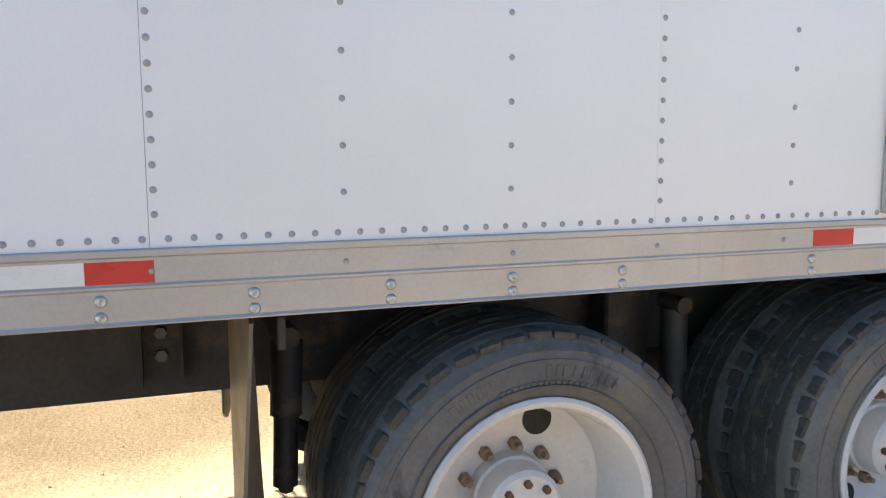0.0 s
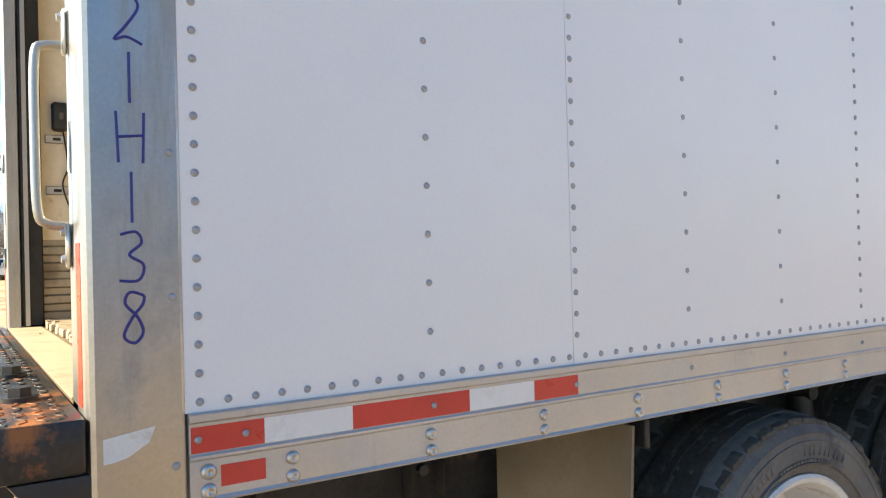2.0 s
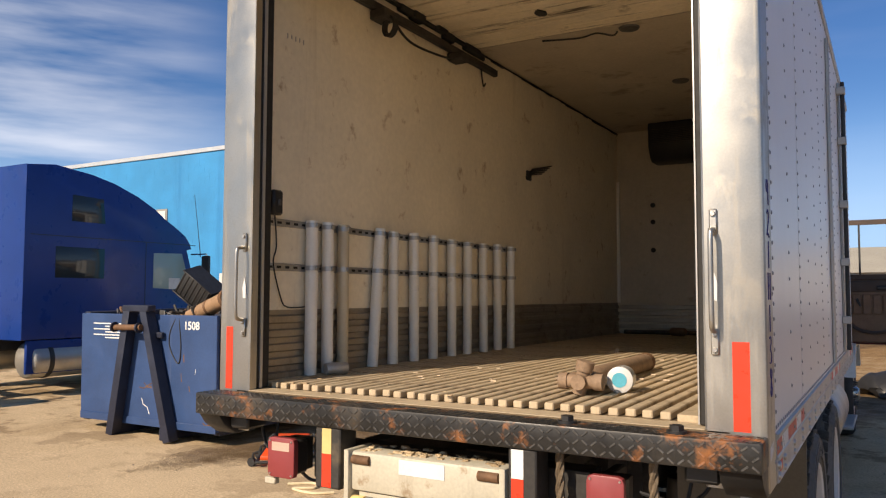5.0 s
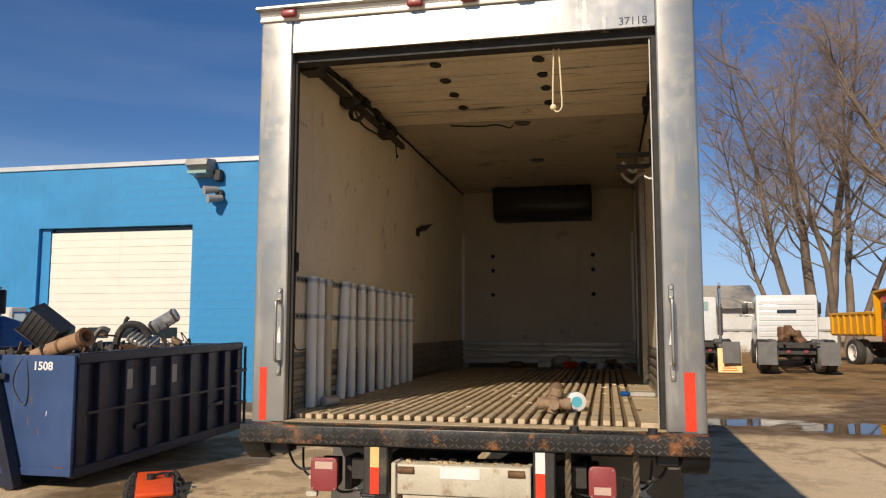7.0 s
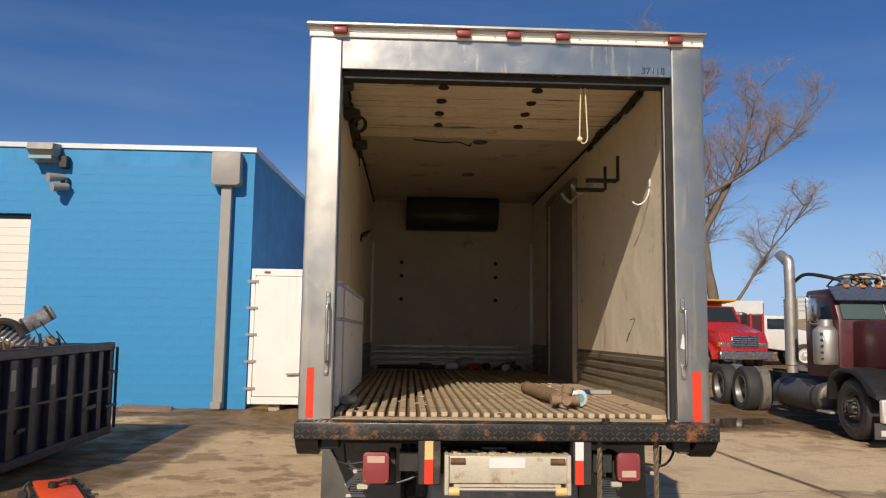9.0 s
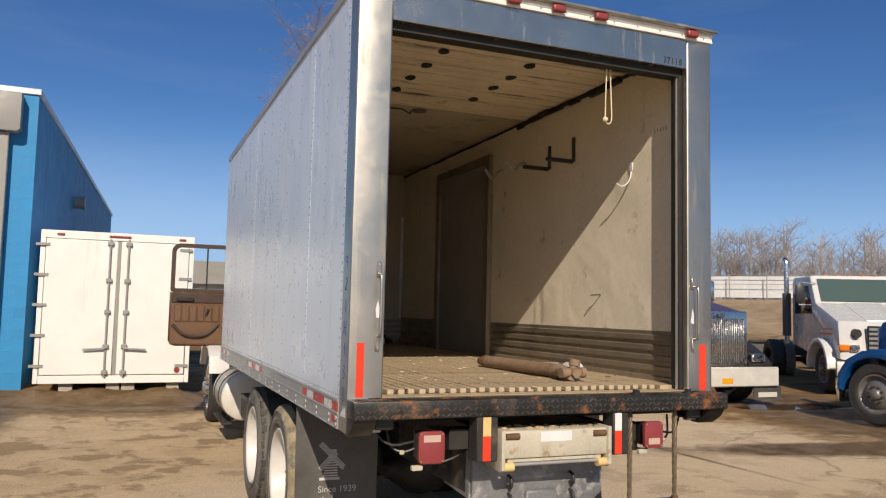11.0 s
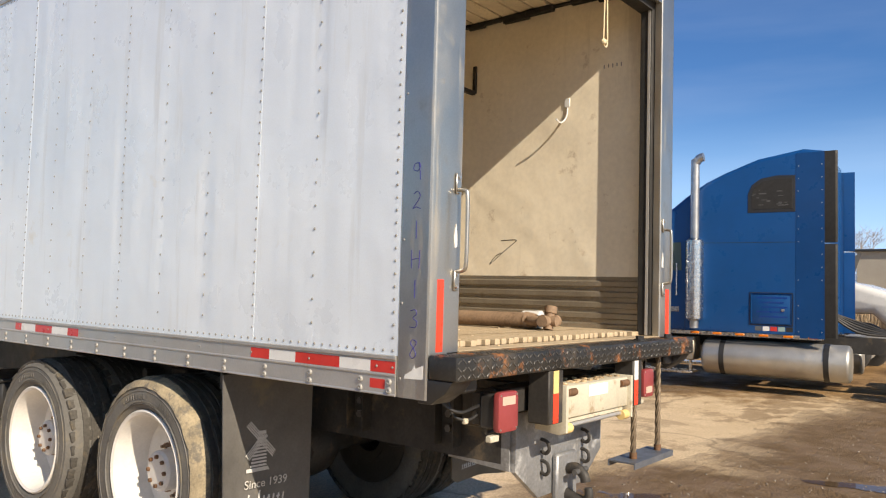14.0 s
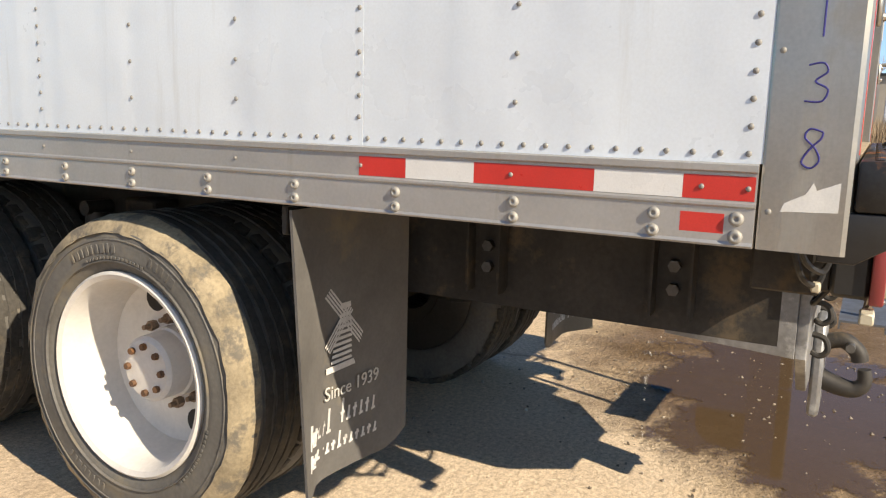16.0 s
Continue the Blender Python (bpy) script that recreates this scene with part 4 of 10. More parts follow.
for k in range(6):
    bm = bmesh.new()
    block(bm, -0.175 + 0.065 * k, -0.138, -0.03, -0.150 + 0.065 * k, 0.138, 0.062, 0.004, 1, fmat)
    part("fin", bm, M_RAIL, COOLER)
scrap("scrap_bracket", "curved black scrap bracket", M_FRAME, lambda bm: (
    sweep(bm, smooth_path([(-5.93, 5.65, 1.50), (-5.88, 5.66, 1.72), (-5.76, 5.68, 1.83), (-5.60, 5.74, 1.80), (-5.50, 5.78, 1.66)]), 0.05, 8),
    sweep(bm, smooth_path([(-5.80, 5.66, 1.80), (-5.79, 5.66, 1.88), (-5.76, 5.67, 1.93)]), 0.028, 8),
    block(bm, -0.10, -0.08, -0.07, 0.10, 0.08, 0.07, 0.02, 2, Matrix.Translation((-5.74, 5.92, 1.74)) @ Euler((0.4, 0.5, 0.3)).to_matrix().to_4x4())))
scrap("bent_lever", "slim angled rusty scrap lever", M_RUST, lambda bm: (
    sweep(bm, [(-5.60, 4.55, 1.45), (-5.50, 4.60, 1.70), (-5.22, 4.70, 1.68)], 0.014, 6)))
scrap("coolant_hose", "dusty grey bent coolant hose", M_SCRAP, lambda bm: (
    sweep(bm, smooth_path([(-5.46, 4.48, 1.48), (-5.43, 4.50, 1.66), (-5.36, 4.54, 1.77), (-5.29, 4.60, 1.74)]), 0.032, 10)))
scrap("wiring_loom", "tangle of thin black wiring", M_PLASTIC, lambda bm: (
    sweep(bm, smooth_path([(-5.45, 6.1, 1.85), (-5.30, 6.12, 1.66), (-5.22, 6.2, 1.60), (-5.32, 6.3, 1.72), (-5.20, 6.4, 1.52)]), 0.008, 6),
    sweep(bm, smooth_path([(-5.50, 6.0, 1.80), (-5.36, 6.0, 1.60), (-5.18, 6.1, 1.52)]), 0.007, 6)))
scrap("rusty_valve", "small rusty cast valve on the scrap", M_CAST, lambda bm: (
    rod(bm, (-5.42, 6.25, 1.46), (-5.40, 6.25, 1.66), 0.045, 0.03, 12),
    block(bm, -0.06, -0.05, -0.035, 0.06, 0.05, 0.035, 0.012, 1, Matrix.Translation((-5.36, 6.27, 1.58)) @ Euler((0.3, 0.6, 0.2)).to_matrix().to_4x4())))
rng = random.Random(4)
heap = {M_SCRAP: bmesh.new(), M_RUST: bmesh.new(), M_FRAME: bmesh.new()}
for k in range(420):
    bm = heap[rng.choice((M_SCRAP, M_FRAME, M_FRAME, M_RUST))]
    x, y = rng.uniform(CX0 + 0.2, CX1 - 0.14), rng.uniform(CY0 + 0.15, CY1 - 0.2)
    z = 1.36 + 0.10 * noise.noise((x * 1.3, y * 1.3, 0)) + rng.uniform(-0.1, 0.10) + 0.06 * math.exp(-((y - 5.9) / 0.7) ** 2)
    turn = Matrix.Translation((x, y, z)) @ Euler((rng.uniform(0, 6), rng.uniform(0, 6), rng.uniform(0, 6))).to_matrix().to_4x4()
    s, kind = rng.uniform(0.04, 0.14), rng.random()
    if kind < 0.35:
        rod(bm, turn @ Vector((-s * 1.3, 0, 0)), turn @ Vector((s * 1.3, 0, 0)), s * 0.16, s * 0.13, 7)
    elif kind < 0.55:
        rod(bm, turn @ Vector((0, 0, -s * 0.3)), turn @ Vector((0, 0, s * 0.3)), s * 0.5, s * 0.42, 12)
    else:
        block(bm, -s, -s * rng.uniform(0.2, 0.6), -s * rng.uniform(0.04, 0.22), s, s * rng.uniform(0.2, 0.6), s * rng.uniform(0.04, 0.22), 0.006, 1, turn)
block(heap[M_FRAME], CX0 + 0.1, CY0 + 0.06, 0.23, CX1 - 0.1, CY1 - 0.06, 1.20)
for m, bm in heap.items():
    tagged(part("scrap_heap", bm, m), "heap of mixed rusty truck scrap", "scrap", kind="stuff")

# ---- white box trailer standing on blocks ----
TX0, TX1, TY, TZ0, TZ1 = -3.67, -1.17, 10.95, 0.42, 2.98
trailer = thing("box_trailer", "white storage trailer body with closed rear doors on blocks", "trailer")
bm = bmesh.new()
block(bm, TX0, TY + 0.06, TZ0, TX1, TY + 6.6, TZ1, 0.02)
part("body", bm, M_TRAILER, trailer)
bm = bmesh.new()
for a in ((TX0 - 0.01, TY, TZ0 - 0.08, TX0 + 0.07, TY + 0.07, TZ1), (TX1 - 0.07, TY, TZ0 - 0.08, TX1 + 0.01, TY + 0.07, TZ1), (TX0 + 0.07, TY, TZ1 - 0.14, TX1 - 0.07, TY + 0.07, TZ1),
          (TX0 + 0.07, TY, TZ0 - 0.08, TX1 - 0.07, TY + 0.07, TZ0 + 0.06)):
    block(bm, *a, 0.008)
part("door_frame", bm, M_TRAILER, trailer)
mx = (TX0 + TX1) / 2
for x0, x1 in ((TX0 + 0.08, mx - 0.03), (mx + 0.03, TX1 - 0.08)):
    d = shape("door", M_TRAILER, trailer, x0, TY - 0.02, TZ0 + 0.07, x1, TY + 0.05, TZ1 - 0.15, bevel=0.012)
    rx = x1 - 0.12 if x0 < mx - 0.5 else x0 + 0.12
    hx = x0 if x0 < mx - 0.5 else x1
    bm = bmesh.new()
    rod(bm, (rx, TY - 0.05, TZ0 + 0.05), (rx, TY - 0.05, TZ1 - 0.12), 0.018)
    part("lock_rod", bm, M_GUTTER, d)
    for z in (0.5, 0.95, 1.55, 2.1, 2.75):
        shape("rod_clamp", M_GUTTER, d, rx - 0.05, TY - 0.075, z, rx + 0.05, TY - 0.021, z + 0.07, bevel=0.008)
    for k in range(5):
        z = TZ0 + 0.2 + k * 0.52
        shape("hinge", M_GUTTER, d, hx - 0.16, TY - 0.035, z, hx + 0.06, TY - 0.021, z + 0.05)
    s = 1 if rx > mx else -1
    bm = bmesh.new()
    rod(bm, (rx, TY - 0.08, 0.95), (rx + s * 0.36, TY - 0.08, 0.93), 0.016)
    part("door_handle", bm, M_GUTTER, d)
shape("gasket", M_GUTTER, trailer, mx - 0.028, TY - 0.01, TZ0 + 0.07, mx + 0.028, TY + 0.04, TZ1 - 0.15)
for x in (TX0 + 0.3, mx - 0.12, mx, mx + 0.12, TX1 - 0.2):
    shape("marker_light", M_LAMP, trailer, x - 0.06, TY - 0.02, TZ1 - 0.09, x + 0.06, TY - 0.001, TZ1 - 0.05, bevel=0.008)
bm = bmesh.new()
rod(bm, (TX1 - 0.2, TY - 0.035, TZ0 + 0.15), (TX1 - 0.2, TY - 0.02, TZ0 + 0.15), 0.05, n=16)
part("round_reflector", bm, M_LAMP, trailer)
for x in (TX0 + 0.5, mx, mx + 0.25, TX1 - 0.25):
    g = ground_height(x, TY + 0.3)
    bm = bmesh.new()
    block(bm, x - 0.11, TY + 0.1, g - 0.02, x + 0.11, TY + 0.5, TZ0 - 0.001, 0.01)
    tagged(part("support_block", bm, M_CONCRETE), "weathered concrete block under the trailer", "block", group="trailer blocks")
for x in (TX0 + 0.5, TX1 - 0.5):
    g = ground_height(x, TY + 6)
    bm = bmesh.new()
    block(bm, x - 0.15, TY + 5.8, g - 0.02, x + 0.15, TY + 6.2, TZ0 - 0.001, 0.01)
    tagged(part("support_block", bm, M_CONCRETE), "weathered concrete block under the trailer", "block", group="trailer blocks")


# ---- wheels ----
def wheel(parent, x, y, z, side, radius=0.515, width=0.27, rim_mat=None, deep=True, lugs=True, rim_r=0.325, name="wheel", hub_mat=None, worn=False, tan=False, tyre_mat=None):
    """side: +1 or -1, the way its outer face looks along x. deep: the dished outer wheel of a dual pair."""
    rim_mat = rim_mat or M_RIM
    S = Matrix.Translation((x, y, z)) @ Matrix.Diagonal((side, 1, 1, 1))
    w, R, q = width, radius, rim_r
    bm = bmesh.new()
    if deep:
        lathe(bm, [(q + 0.012, -0.012), (q + 0.014, 0.004), (q + 0.004, 0.012), (q - 0.012, 0.004), (q - 0.022, -0.02), (q - 0.032, -0.10), (q - 0.045, -0.19),
                   (q - 0.08, -0.212), (0.16, -0.205), (0.12, -0.21), (0.12, -w), (q - 0.01, -w), (q + 0.012, -w + 0.01)], 48, S, close=True)
    else:
        lathe(bm, [(q + 0.012, -0.012), (q + 0.014, 0.004), (q - 0.012, 0.0), (q - 0.04, -0.06), (q - 0.06, -0.07), (0.17, 0.0), (0.11, 0.005), (0.0005, 0.005),
                   (0.0005, -w), (q - 0.01, -w), (q + 0.012, -w + 0.01)], 40, S, close=True)
    rim = part(name, bm, rim_mat, parent)
    bm = bmesh.new()
    prof = [(q + 0.013, -0.006), (q + 0.03, 0.006), (q + 0.07, 0.018), (q + 0.075, 0.016), (q + 0.10, 0.02), (R - 0.055, 0.012), (R - 0.05, 0.016), (R - 0.03, -0.004),
            (R - 0.012, -0.02), (R - 0.004, -0.05), (R - 0.004, -w + 0.05), (R - 0.012, -w + 0.02), (R - 0.05, -w), (q + 0.03, -w), (q + 0.013, -w + 0.012)]
    lathe(bm, prof, 64, S, close=True)
    tyre = part("tyre", bm, tyre_mat or M_TYRE_DARK, rim)
    if worn:
        for r_ in (q + 0.045, q + 0.112):
            bm = bmesh.new()
            lathe(bm, [(r_, 0.012), (r_ + 0.002, 0.0200), (r_ + 0.005, 0.0200), (r_ + 0.007, 0.012)], 64, S)
            part("sidewall_ring", bm, M_TYRE, tyre)
    if worn and rim_mat is M_RIM:
        # raised sidewall marking as plain bars
        bm = bmesh.new()
        rm_ = random.Random(8)
        for a0, n_, rad, ht in ((1.05, 9, q + 0.088, 0.030), (1.95, 5, q + 0.088, 0.030), (-1.3, 8, q + 0.086, 0.026), (1.2, 16, q + 0.058, 0.010), (3.4, 14, q + 0.058, 0.010)):
            for k in range(n_):
                a = a0 + k * (0.062 if ht > 0.02 else 0.045)
                wd_ = rm_.uniform(0.004, 0.010) if ht > 0.02 else 0.006
                vs = block(bm, 0.0175, -wd_, -ht / 2, 0.0208, wd_, ht / 2, 0.001, 1, Matrix.Rotation(a - math.pi / 2, 4, 'X') @ Matrix.Translation((0, 0, rad)))
                bmesh.ops.transform(bm, matrix=S, verts=[v_ for v_ in vs if v_.is_valid])
        tagged(part("sidewall_marking", bm, tyre_mat or M_TYRE_DARK, tyre), kind="stuff")
    if worn:
        # ribbed, worn-down tread with a chipped dusty shoulder
        rr = random.Random(3)
        for h0, h1 in (((-0.064, -0.008),) if tan else ()) + ((-0.112, -0.068), (-0.160, -0.118), (-0.206, -0.166), (-w + 0.008, -0.212)):
            nseg = 90
            bm = bmesh.new()
            outer = h1 > -0.05
            rings_ = []
            for rad, h in ((R - 0.014, h0), (R + 0.002, h0 + 0.004), (R + 0.002 - (0.010 if h1 > -0.05 else 0), h1 - 0.006), (R - 0.022 if h1 > -0.05 else R - 0.014, h1 + (0.012 if h1 > -0.05 else 0))) + (((R - 0.054, 0.0195),) if h1 > -0.05 else ()):
                rings_.append([bm.verts.new(S @ Vector((h + rr.uniform(-0.003, 0.003) * (1.3 if outer else 1), (rad + rr.uniform(-0.003, 0.002) * (2 if outer else 1)) * math.cos(2 * math.pi * i / nseg), (rad + rr.uniform(-0.003, 0.002)) * math.sin(2 * math.pi * i / nseg)))) for i in range(nseg)])
            for a_, b_ in zip(rings_, rings_[1:]):
                for i in range(nseg):
                    bm.faces.new((a_[i], a_[(i + 1) % nseg], b_[(i + 1) % nseg], b_[i]))
            part("tread_rib", bm, M_SHOULDER if outer and tan else M_TREAD, rim, "chipped tan outer tread rib" if outer and tan else "")
    if worn and not tan:
        # chipped shoulder blocks
        bm = bmesh.new()
        for row, (h0, h1) in enumerate(((-0.072, 0.003), (-0.132, -0.086), (-0.190, -0.145), (-w - 0.002, -0.205))):
            for k in range(44):
                a = 2 * math.pi * (k + 0.5 * (row % 2) + rr.uniform(-0.10, 0.10)) / 44
                half = R * math.pi / 44 - 0.0045 - rr.uniform(0.0, 0.003)
                vs = block(bm, h0 + rr.uniform(-0.003, 0.003), -half, -0.030, h1 + rr.uniform(-0.010, -0.002), half, rr.uniform(-0.006, 0.002) - (0.006 if row == 0 else 0), 0.007, 2,
                           Matrix.Rotation(a, 4, 'X') @ Matrix.Translation((0, 0, R)) @ Matrix.Rotation(radians(rr.uniform(-5, 5) + (6 if row % 2 else -6)), 4, 'Z'))
                bmesh.ops.transform(bm, matrix=S, verts=[v_ for v_ in vs if v_.is_valid])
        tagged(part("tread", bm, M_TREAD, rim, "worn muddy shoulder blocks"), kind="stuff")
    if lugs:
        bm = bmesh.new()
        rr = random.Random(int(abs(x * 100 + y * 10)))
        for row, (h0, h1) in enumerate(((-0.062, 0.002), (-0.125, -0.072), (-0.195, -0.135), (-w - 0.002, -0.205))):
            for k in range(40):
                a = 2 * math.pi * (k + 0.5 * (row % 2)) / 40
                t = Matrix.Rotation(a, 4, 'X') @ Matrix.Translation((0, 0, R + 0.002)) @ Matrix.Rotation(radians(rr.uniform(-4, 4) + (8 if row in (0, 3) else -14)), 4, 'Z')
                vs = block(bm, h0, -0.029, -0.013, h1, 0.029, rr.uniform(0.002, 0.004), turn=t)
                bmesh.ops.transform(bm, matrix=S, verts=vs)
        part("tread", bm, M_TREAD, rim, "worn muddy tread lugs")
    bm = bmesh.new()
    hm = hub_mat or rim_mat
    if deep:
        lathe(bm, [(0.0005, -0.075), (0.098, -0.077), (0.110, -0.090), (0.112, -0.165), (0.120, -0.17), (0.122, -0.215)], 28, S)
    else:
        lathe(bm, [(0.0005, 0.075), (0.06, 0.072), (0.085, 0.05), (0.095, 0.0)], 24, S)
    hub = part("hub", bm, hm, rim)
    for k in range(10):
        a = 2 * math.pi * k / 10 + 0.2
        r, h = (0.146, -0.208) if deep else (0.135, 0.004)
        bm = bmesh.new()
        rod(bm, S @ Vector((h, r * math.cos(a), r * math.sin(a))), S @ Vector((h + 0.028, r * math.cos(a), r * math.sin(a))), 0.019, 0.018, 6)
        rod(bm, S @ Vector((h + 0.028, r * math.cos(a), r * math.sin(a))), S @ Vector((h + 0.052, r * math.cos(a), r * math.sin(a))), 0.010, 0.009, 8)
        part("lug_nut", bm, M_CAST if deep else M_SCRAP, rim, "rusty wheel nut")
    if deep:
        for k in range(8):
            a = 2 * math.pi * k / 8
            bm = bmesh.new()
            p = S @ Vector((-0.09, 0.078 * math.cos(a), 0.078 * math.sin(a)))
            rod(bm, p, p + Vector((side * 0.028, 0, 0)), 0.013, 0.011, 6)
            part("axle_stud", bm, M_RUST, rim, "rusty axle stud")
        for a in (-1.99, 1.15):
            bm = bmesh.new()
            p = S @ Vector((-0.209, 0.222 * math.cos(a), 0.222 * math.sin(a)))
            rod(bm, p, p + Vector((side * 0.004, 0, 0)), 0.045, n=24)
            part("hand_hole", bm, M_BLACK, rim, "dark round hand hole")
    return rim


# ---- the box truck ----
W, Y_REAR, Y_FRONT, Z_RAIL0, Z_RAIL1, Z_TOP = 1.172, 0.155, 5.78, 1.106, 1.265, 3.50
SEAMS = [Y_REAR, 1.053, 2.265, 3.48, 4.69, Y_FRONT]
truck = thing("box_truck", "old white box truck with its rear cargo door open", "truck")

RIV = {}
for side, rm in ((1, M_RIVET), (-1, M_RIVET_L)):
    bm = bmesh.new()
    rr = 0.82 if side > 0 else 0.66
    lathe(bm, [(0.0092 * rr, 0.0), (0.0082 * rr, 0.0022 * rr), (0.005 * rr, 0.0042 * rr), (0.0004, 0.0050 * rr)], 10, Matrix.Diagonal((side, 1, 1, 1)))
    me = bpy.data.meshes.new("rivet")
    bmesh.ops.recalc_face_normals(bm, faces=bm.faces[:])
    bm.to_mesh(me)
    bm.free()
    me.materials.append(rm)
    me.shade_smooth()
    RIV[side] = me

for side in (1, -1):
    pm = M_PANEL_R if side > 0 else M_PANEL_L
    panels = []
    for k in range(5):
        bm = bmesh.new()
        o = 0.0008 if k % 2 else 0.0
        x0, x1 = side * (W - 0.006), side * (W + o)
        y0, y1 = SEAMS[k] + 0.0005, SEAMS[k + 1] - 0.0005
        ny, nz = 26, 48
        grid = []
        for j in range(nz + 1):
            row = []
            for i in range(ny + 1):
                y, z = y0 + (y1 - y0) * i / ny, Z_RAIL1 + (Z_TOP - Z_RAIL1) * j / nz
                d = 0.0
                if side < 0 and 0 < i < ny and 0 < j < nz:
                    # the skin is drawn in at its rows of rivets and bulges between them
                    u = ((y - 1.06) / 0.4033) % 1.0
                    d = 0.0022 * noise.noise((y * 3, z * 2.2, k)) - 0.0035 * math.exp(-(min(u, 1 - u) / 0.09) ** 2) * (0.5 + noise.noise((y, z * 7, 5)))
                row.append(bm.verts.new((x1 + side * d, y, z)))
            grid.append(row)
        for j in range(nz):
            for i in range(ny):
                bm.faces.new((grid[j][i], grid[j][i + 1], grid[j + 1][i + 1], grid[j + 1][i]))
        rim_loop = [grid[0][i] for i in range(ny + 1)] + [grid[j][ny] for j in range(1, nz + 1)] + [grid[nz][i] for i in range(ny - 1, -1, -1)] + [grid[j][0] for j in range(nz - 1, 0, -1)]
        back = [bm.verts.new((x0, v.co.y, v.co.z)) for v in rim_loop]
        for i in range(len(rim_loop)):
            j = (i + 1) % len(rim_loop)
            bm.faces.new((rim_loop[i], rim_loop[j], back[j], back[i]))
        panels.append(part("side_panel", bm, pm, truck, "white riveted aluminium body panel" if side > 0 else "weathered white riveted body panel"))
    # rows of rivets
    spots = []
    y = Y_REAR + 0.026
    while y < Y_FRONT - 0.02:
        spots += [(y, 1.283), (y, 3.483)]
        y += 0.0505
    z = 1.283 + 0.0505
    while z < 3.46:
        spots += [(Y_REAR + 0.026, z)] + [(s + 0.012, z) for s in SEAMS[1:-1]] + [(Y_FRONT - 0.02, z)]
        z += 0.0505
    z = 1.372
    while z < 3.46:
        spots += [(0.659, z)] + [(s + d + (0.025 if s > 2 else 0) + (0.02 if s > 2 and d > 0.5 else 0), z) for s in SEAMS[1:-1] for d in (0.405, 0.808)]
        z += 0.1016
    rest = bmesh.new()
    for y, z in spots:
        x = side * (W + 0.0008)
        if y < 2.6 and z < 2.8:
            k = max(i for i in range(5) if y >= SEAMS[i])
            piece("rivet", RIV[side], Matrix.Translation((x, y, z)), panels[k])
        else:
            rest.from_mesh(RIV[side])
            bmesh.ops.translate(rest, verts=rest.verts[-40:], vec=(x, y, z))
    tagged(part("rivets", rest, M_RIVET if side > 0 else M_RIVET_L, truck), kind="stuff")
    # core of the wall
    shape("wall_core", M_FRAME, truck, side * 1.071, 0.135, 1.27, side * (W - 0.007), Y_FRONT - 0.01, 3.49)
    # lower side rail
    bm = bmesh.new()
    prism(bm, [(side * a, b) for a, b in ((1.15, 1.106), (1.180, 1.106), (1.182, 1.110), (1.178, 1.116), (1.177, 1.180), (1.181, 1.184), (1.181, 1.189), (1.177, 1.193),
                                          (1.177, 1.246), (1.183, 1.250), (1.183, 1.262), (1.176, 1.2648), (1.15, 1.2648))], 0.160, Y_FRONT, axis='y')
    rail = part("side_rail", bm, M_RAIL, truck, "dull grooved aluminium lower rail", smooth=20)
    bm0 = bmesh.new()
    lathe(bm0, [(0.013, 0.0), (0.0125, 0.004), (0.009, 0.008), (0.004, 0.0085), (0.0035, 0.006), (0.0004, 0.006)], 14, Matrix.Diagonal((side, 1, 1, 1)))
    bme = bpy.data.meshes.new("bolt")
    bmesh.ops.recalc_face_normals(bm0, faces=bm0.faces[:])
    bm0.to_mesh(bme)
    bm0.free()
    bme.materials.append(M_BOLT if side > 0 else M_BOLT_DULL)
    bme.shade_smooth()
    for k in range(18):
        y = 0.348 + 0.3035 * k
        if k == 7 and side > 0:
            continue
        for z in (1.160, 1.126):
            piece("bolt", bme, Matrix.Translation((side * 1.1775, y, z)), rail)
    for z in (1.160, 1.126):
        piece("bolt", bme, Matrix.Translation((side * 1.1775, 0.192, z)) @ Matrix.Diagonal((1, 1.1, 1.1, 1)), rail)
    for y in [0.175, 0.26, 0.66] + [1.055 + 0.405 * k for k in range(12)]:
        piece("rivet", RIV[side], Matrix.Translation((side * 1.1785, y, 1.218)) @ Matrix.Diagonal((1, 0.9, 0.9, 1)), rail)
    for a, b, m in ((0.163, 0.295, 0), (0.2955, 0.4735, 1), (0.474, 0.75, 0), (0.7505, 0.928, 1), (0.9285, 1.06, 0)) + (
                    ((2.778, 2.923, 0), (2.9235, 3.10, 1), (3.1005, 3.38, 0), (3.3805, 3.56, 1), (3.5605, 3.69, 0)) if side > 0 else
                    ((2.70, 2.83, 0), (2.8305, 3.035, 1), (3.0355, 3.26, 0), (3.2605, 3.46, 1), (3.4605, 3.55, 0))) + ((4.95, 5.15, 1), (5.1505, 5.32, 0), (5.3205, 5.5, 1), (5.5005, 5.68, 0)):
        shape("reflective_tape", M_WHITE_TAPE if m else M_RED_TAPE, rail, side * 1.1770, a, 1.1945, side * 1.1776, b, 1.2405, label="white reflective tape" if m else "red reflective tape")
    shape("reflective_tape", M_RED_TAPE, rail, side * 1.1772, 0.214, 1.130, side * 1.1778, 0.296, 1.168, label="faded dark red reflective tape")
    # rear corner post
    bm = bmesh.new()
    s = side
    prism(bm, [(s * a, b) for a, b in ((1.150, 0.155), (1.172, 0.155), (1.1745, 0.150), (1.1745, 0.012), (1.170, 0.004), (1.160, 0.0), (0.992, 0.0), (0.985, 0.004), (0.985, 0.045),
                                       (1.0, 0.05), (1.05, 0.05), (1.06, 0.055), (1.150, 0.06))], 1.106, 3.50, axis='z')
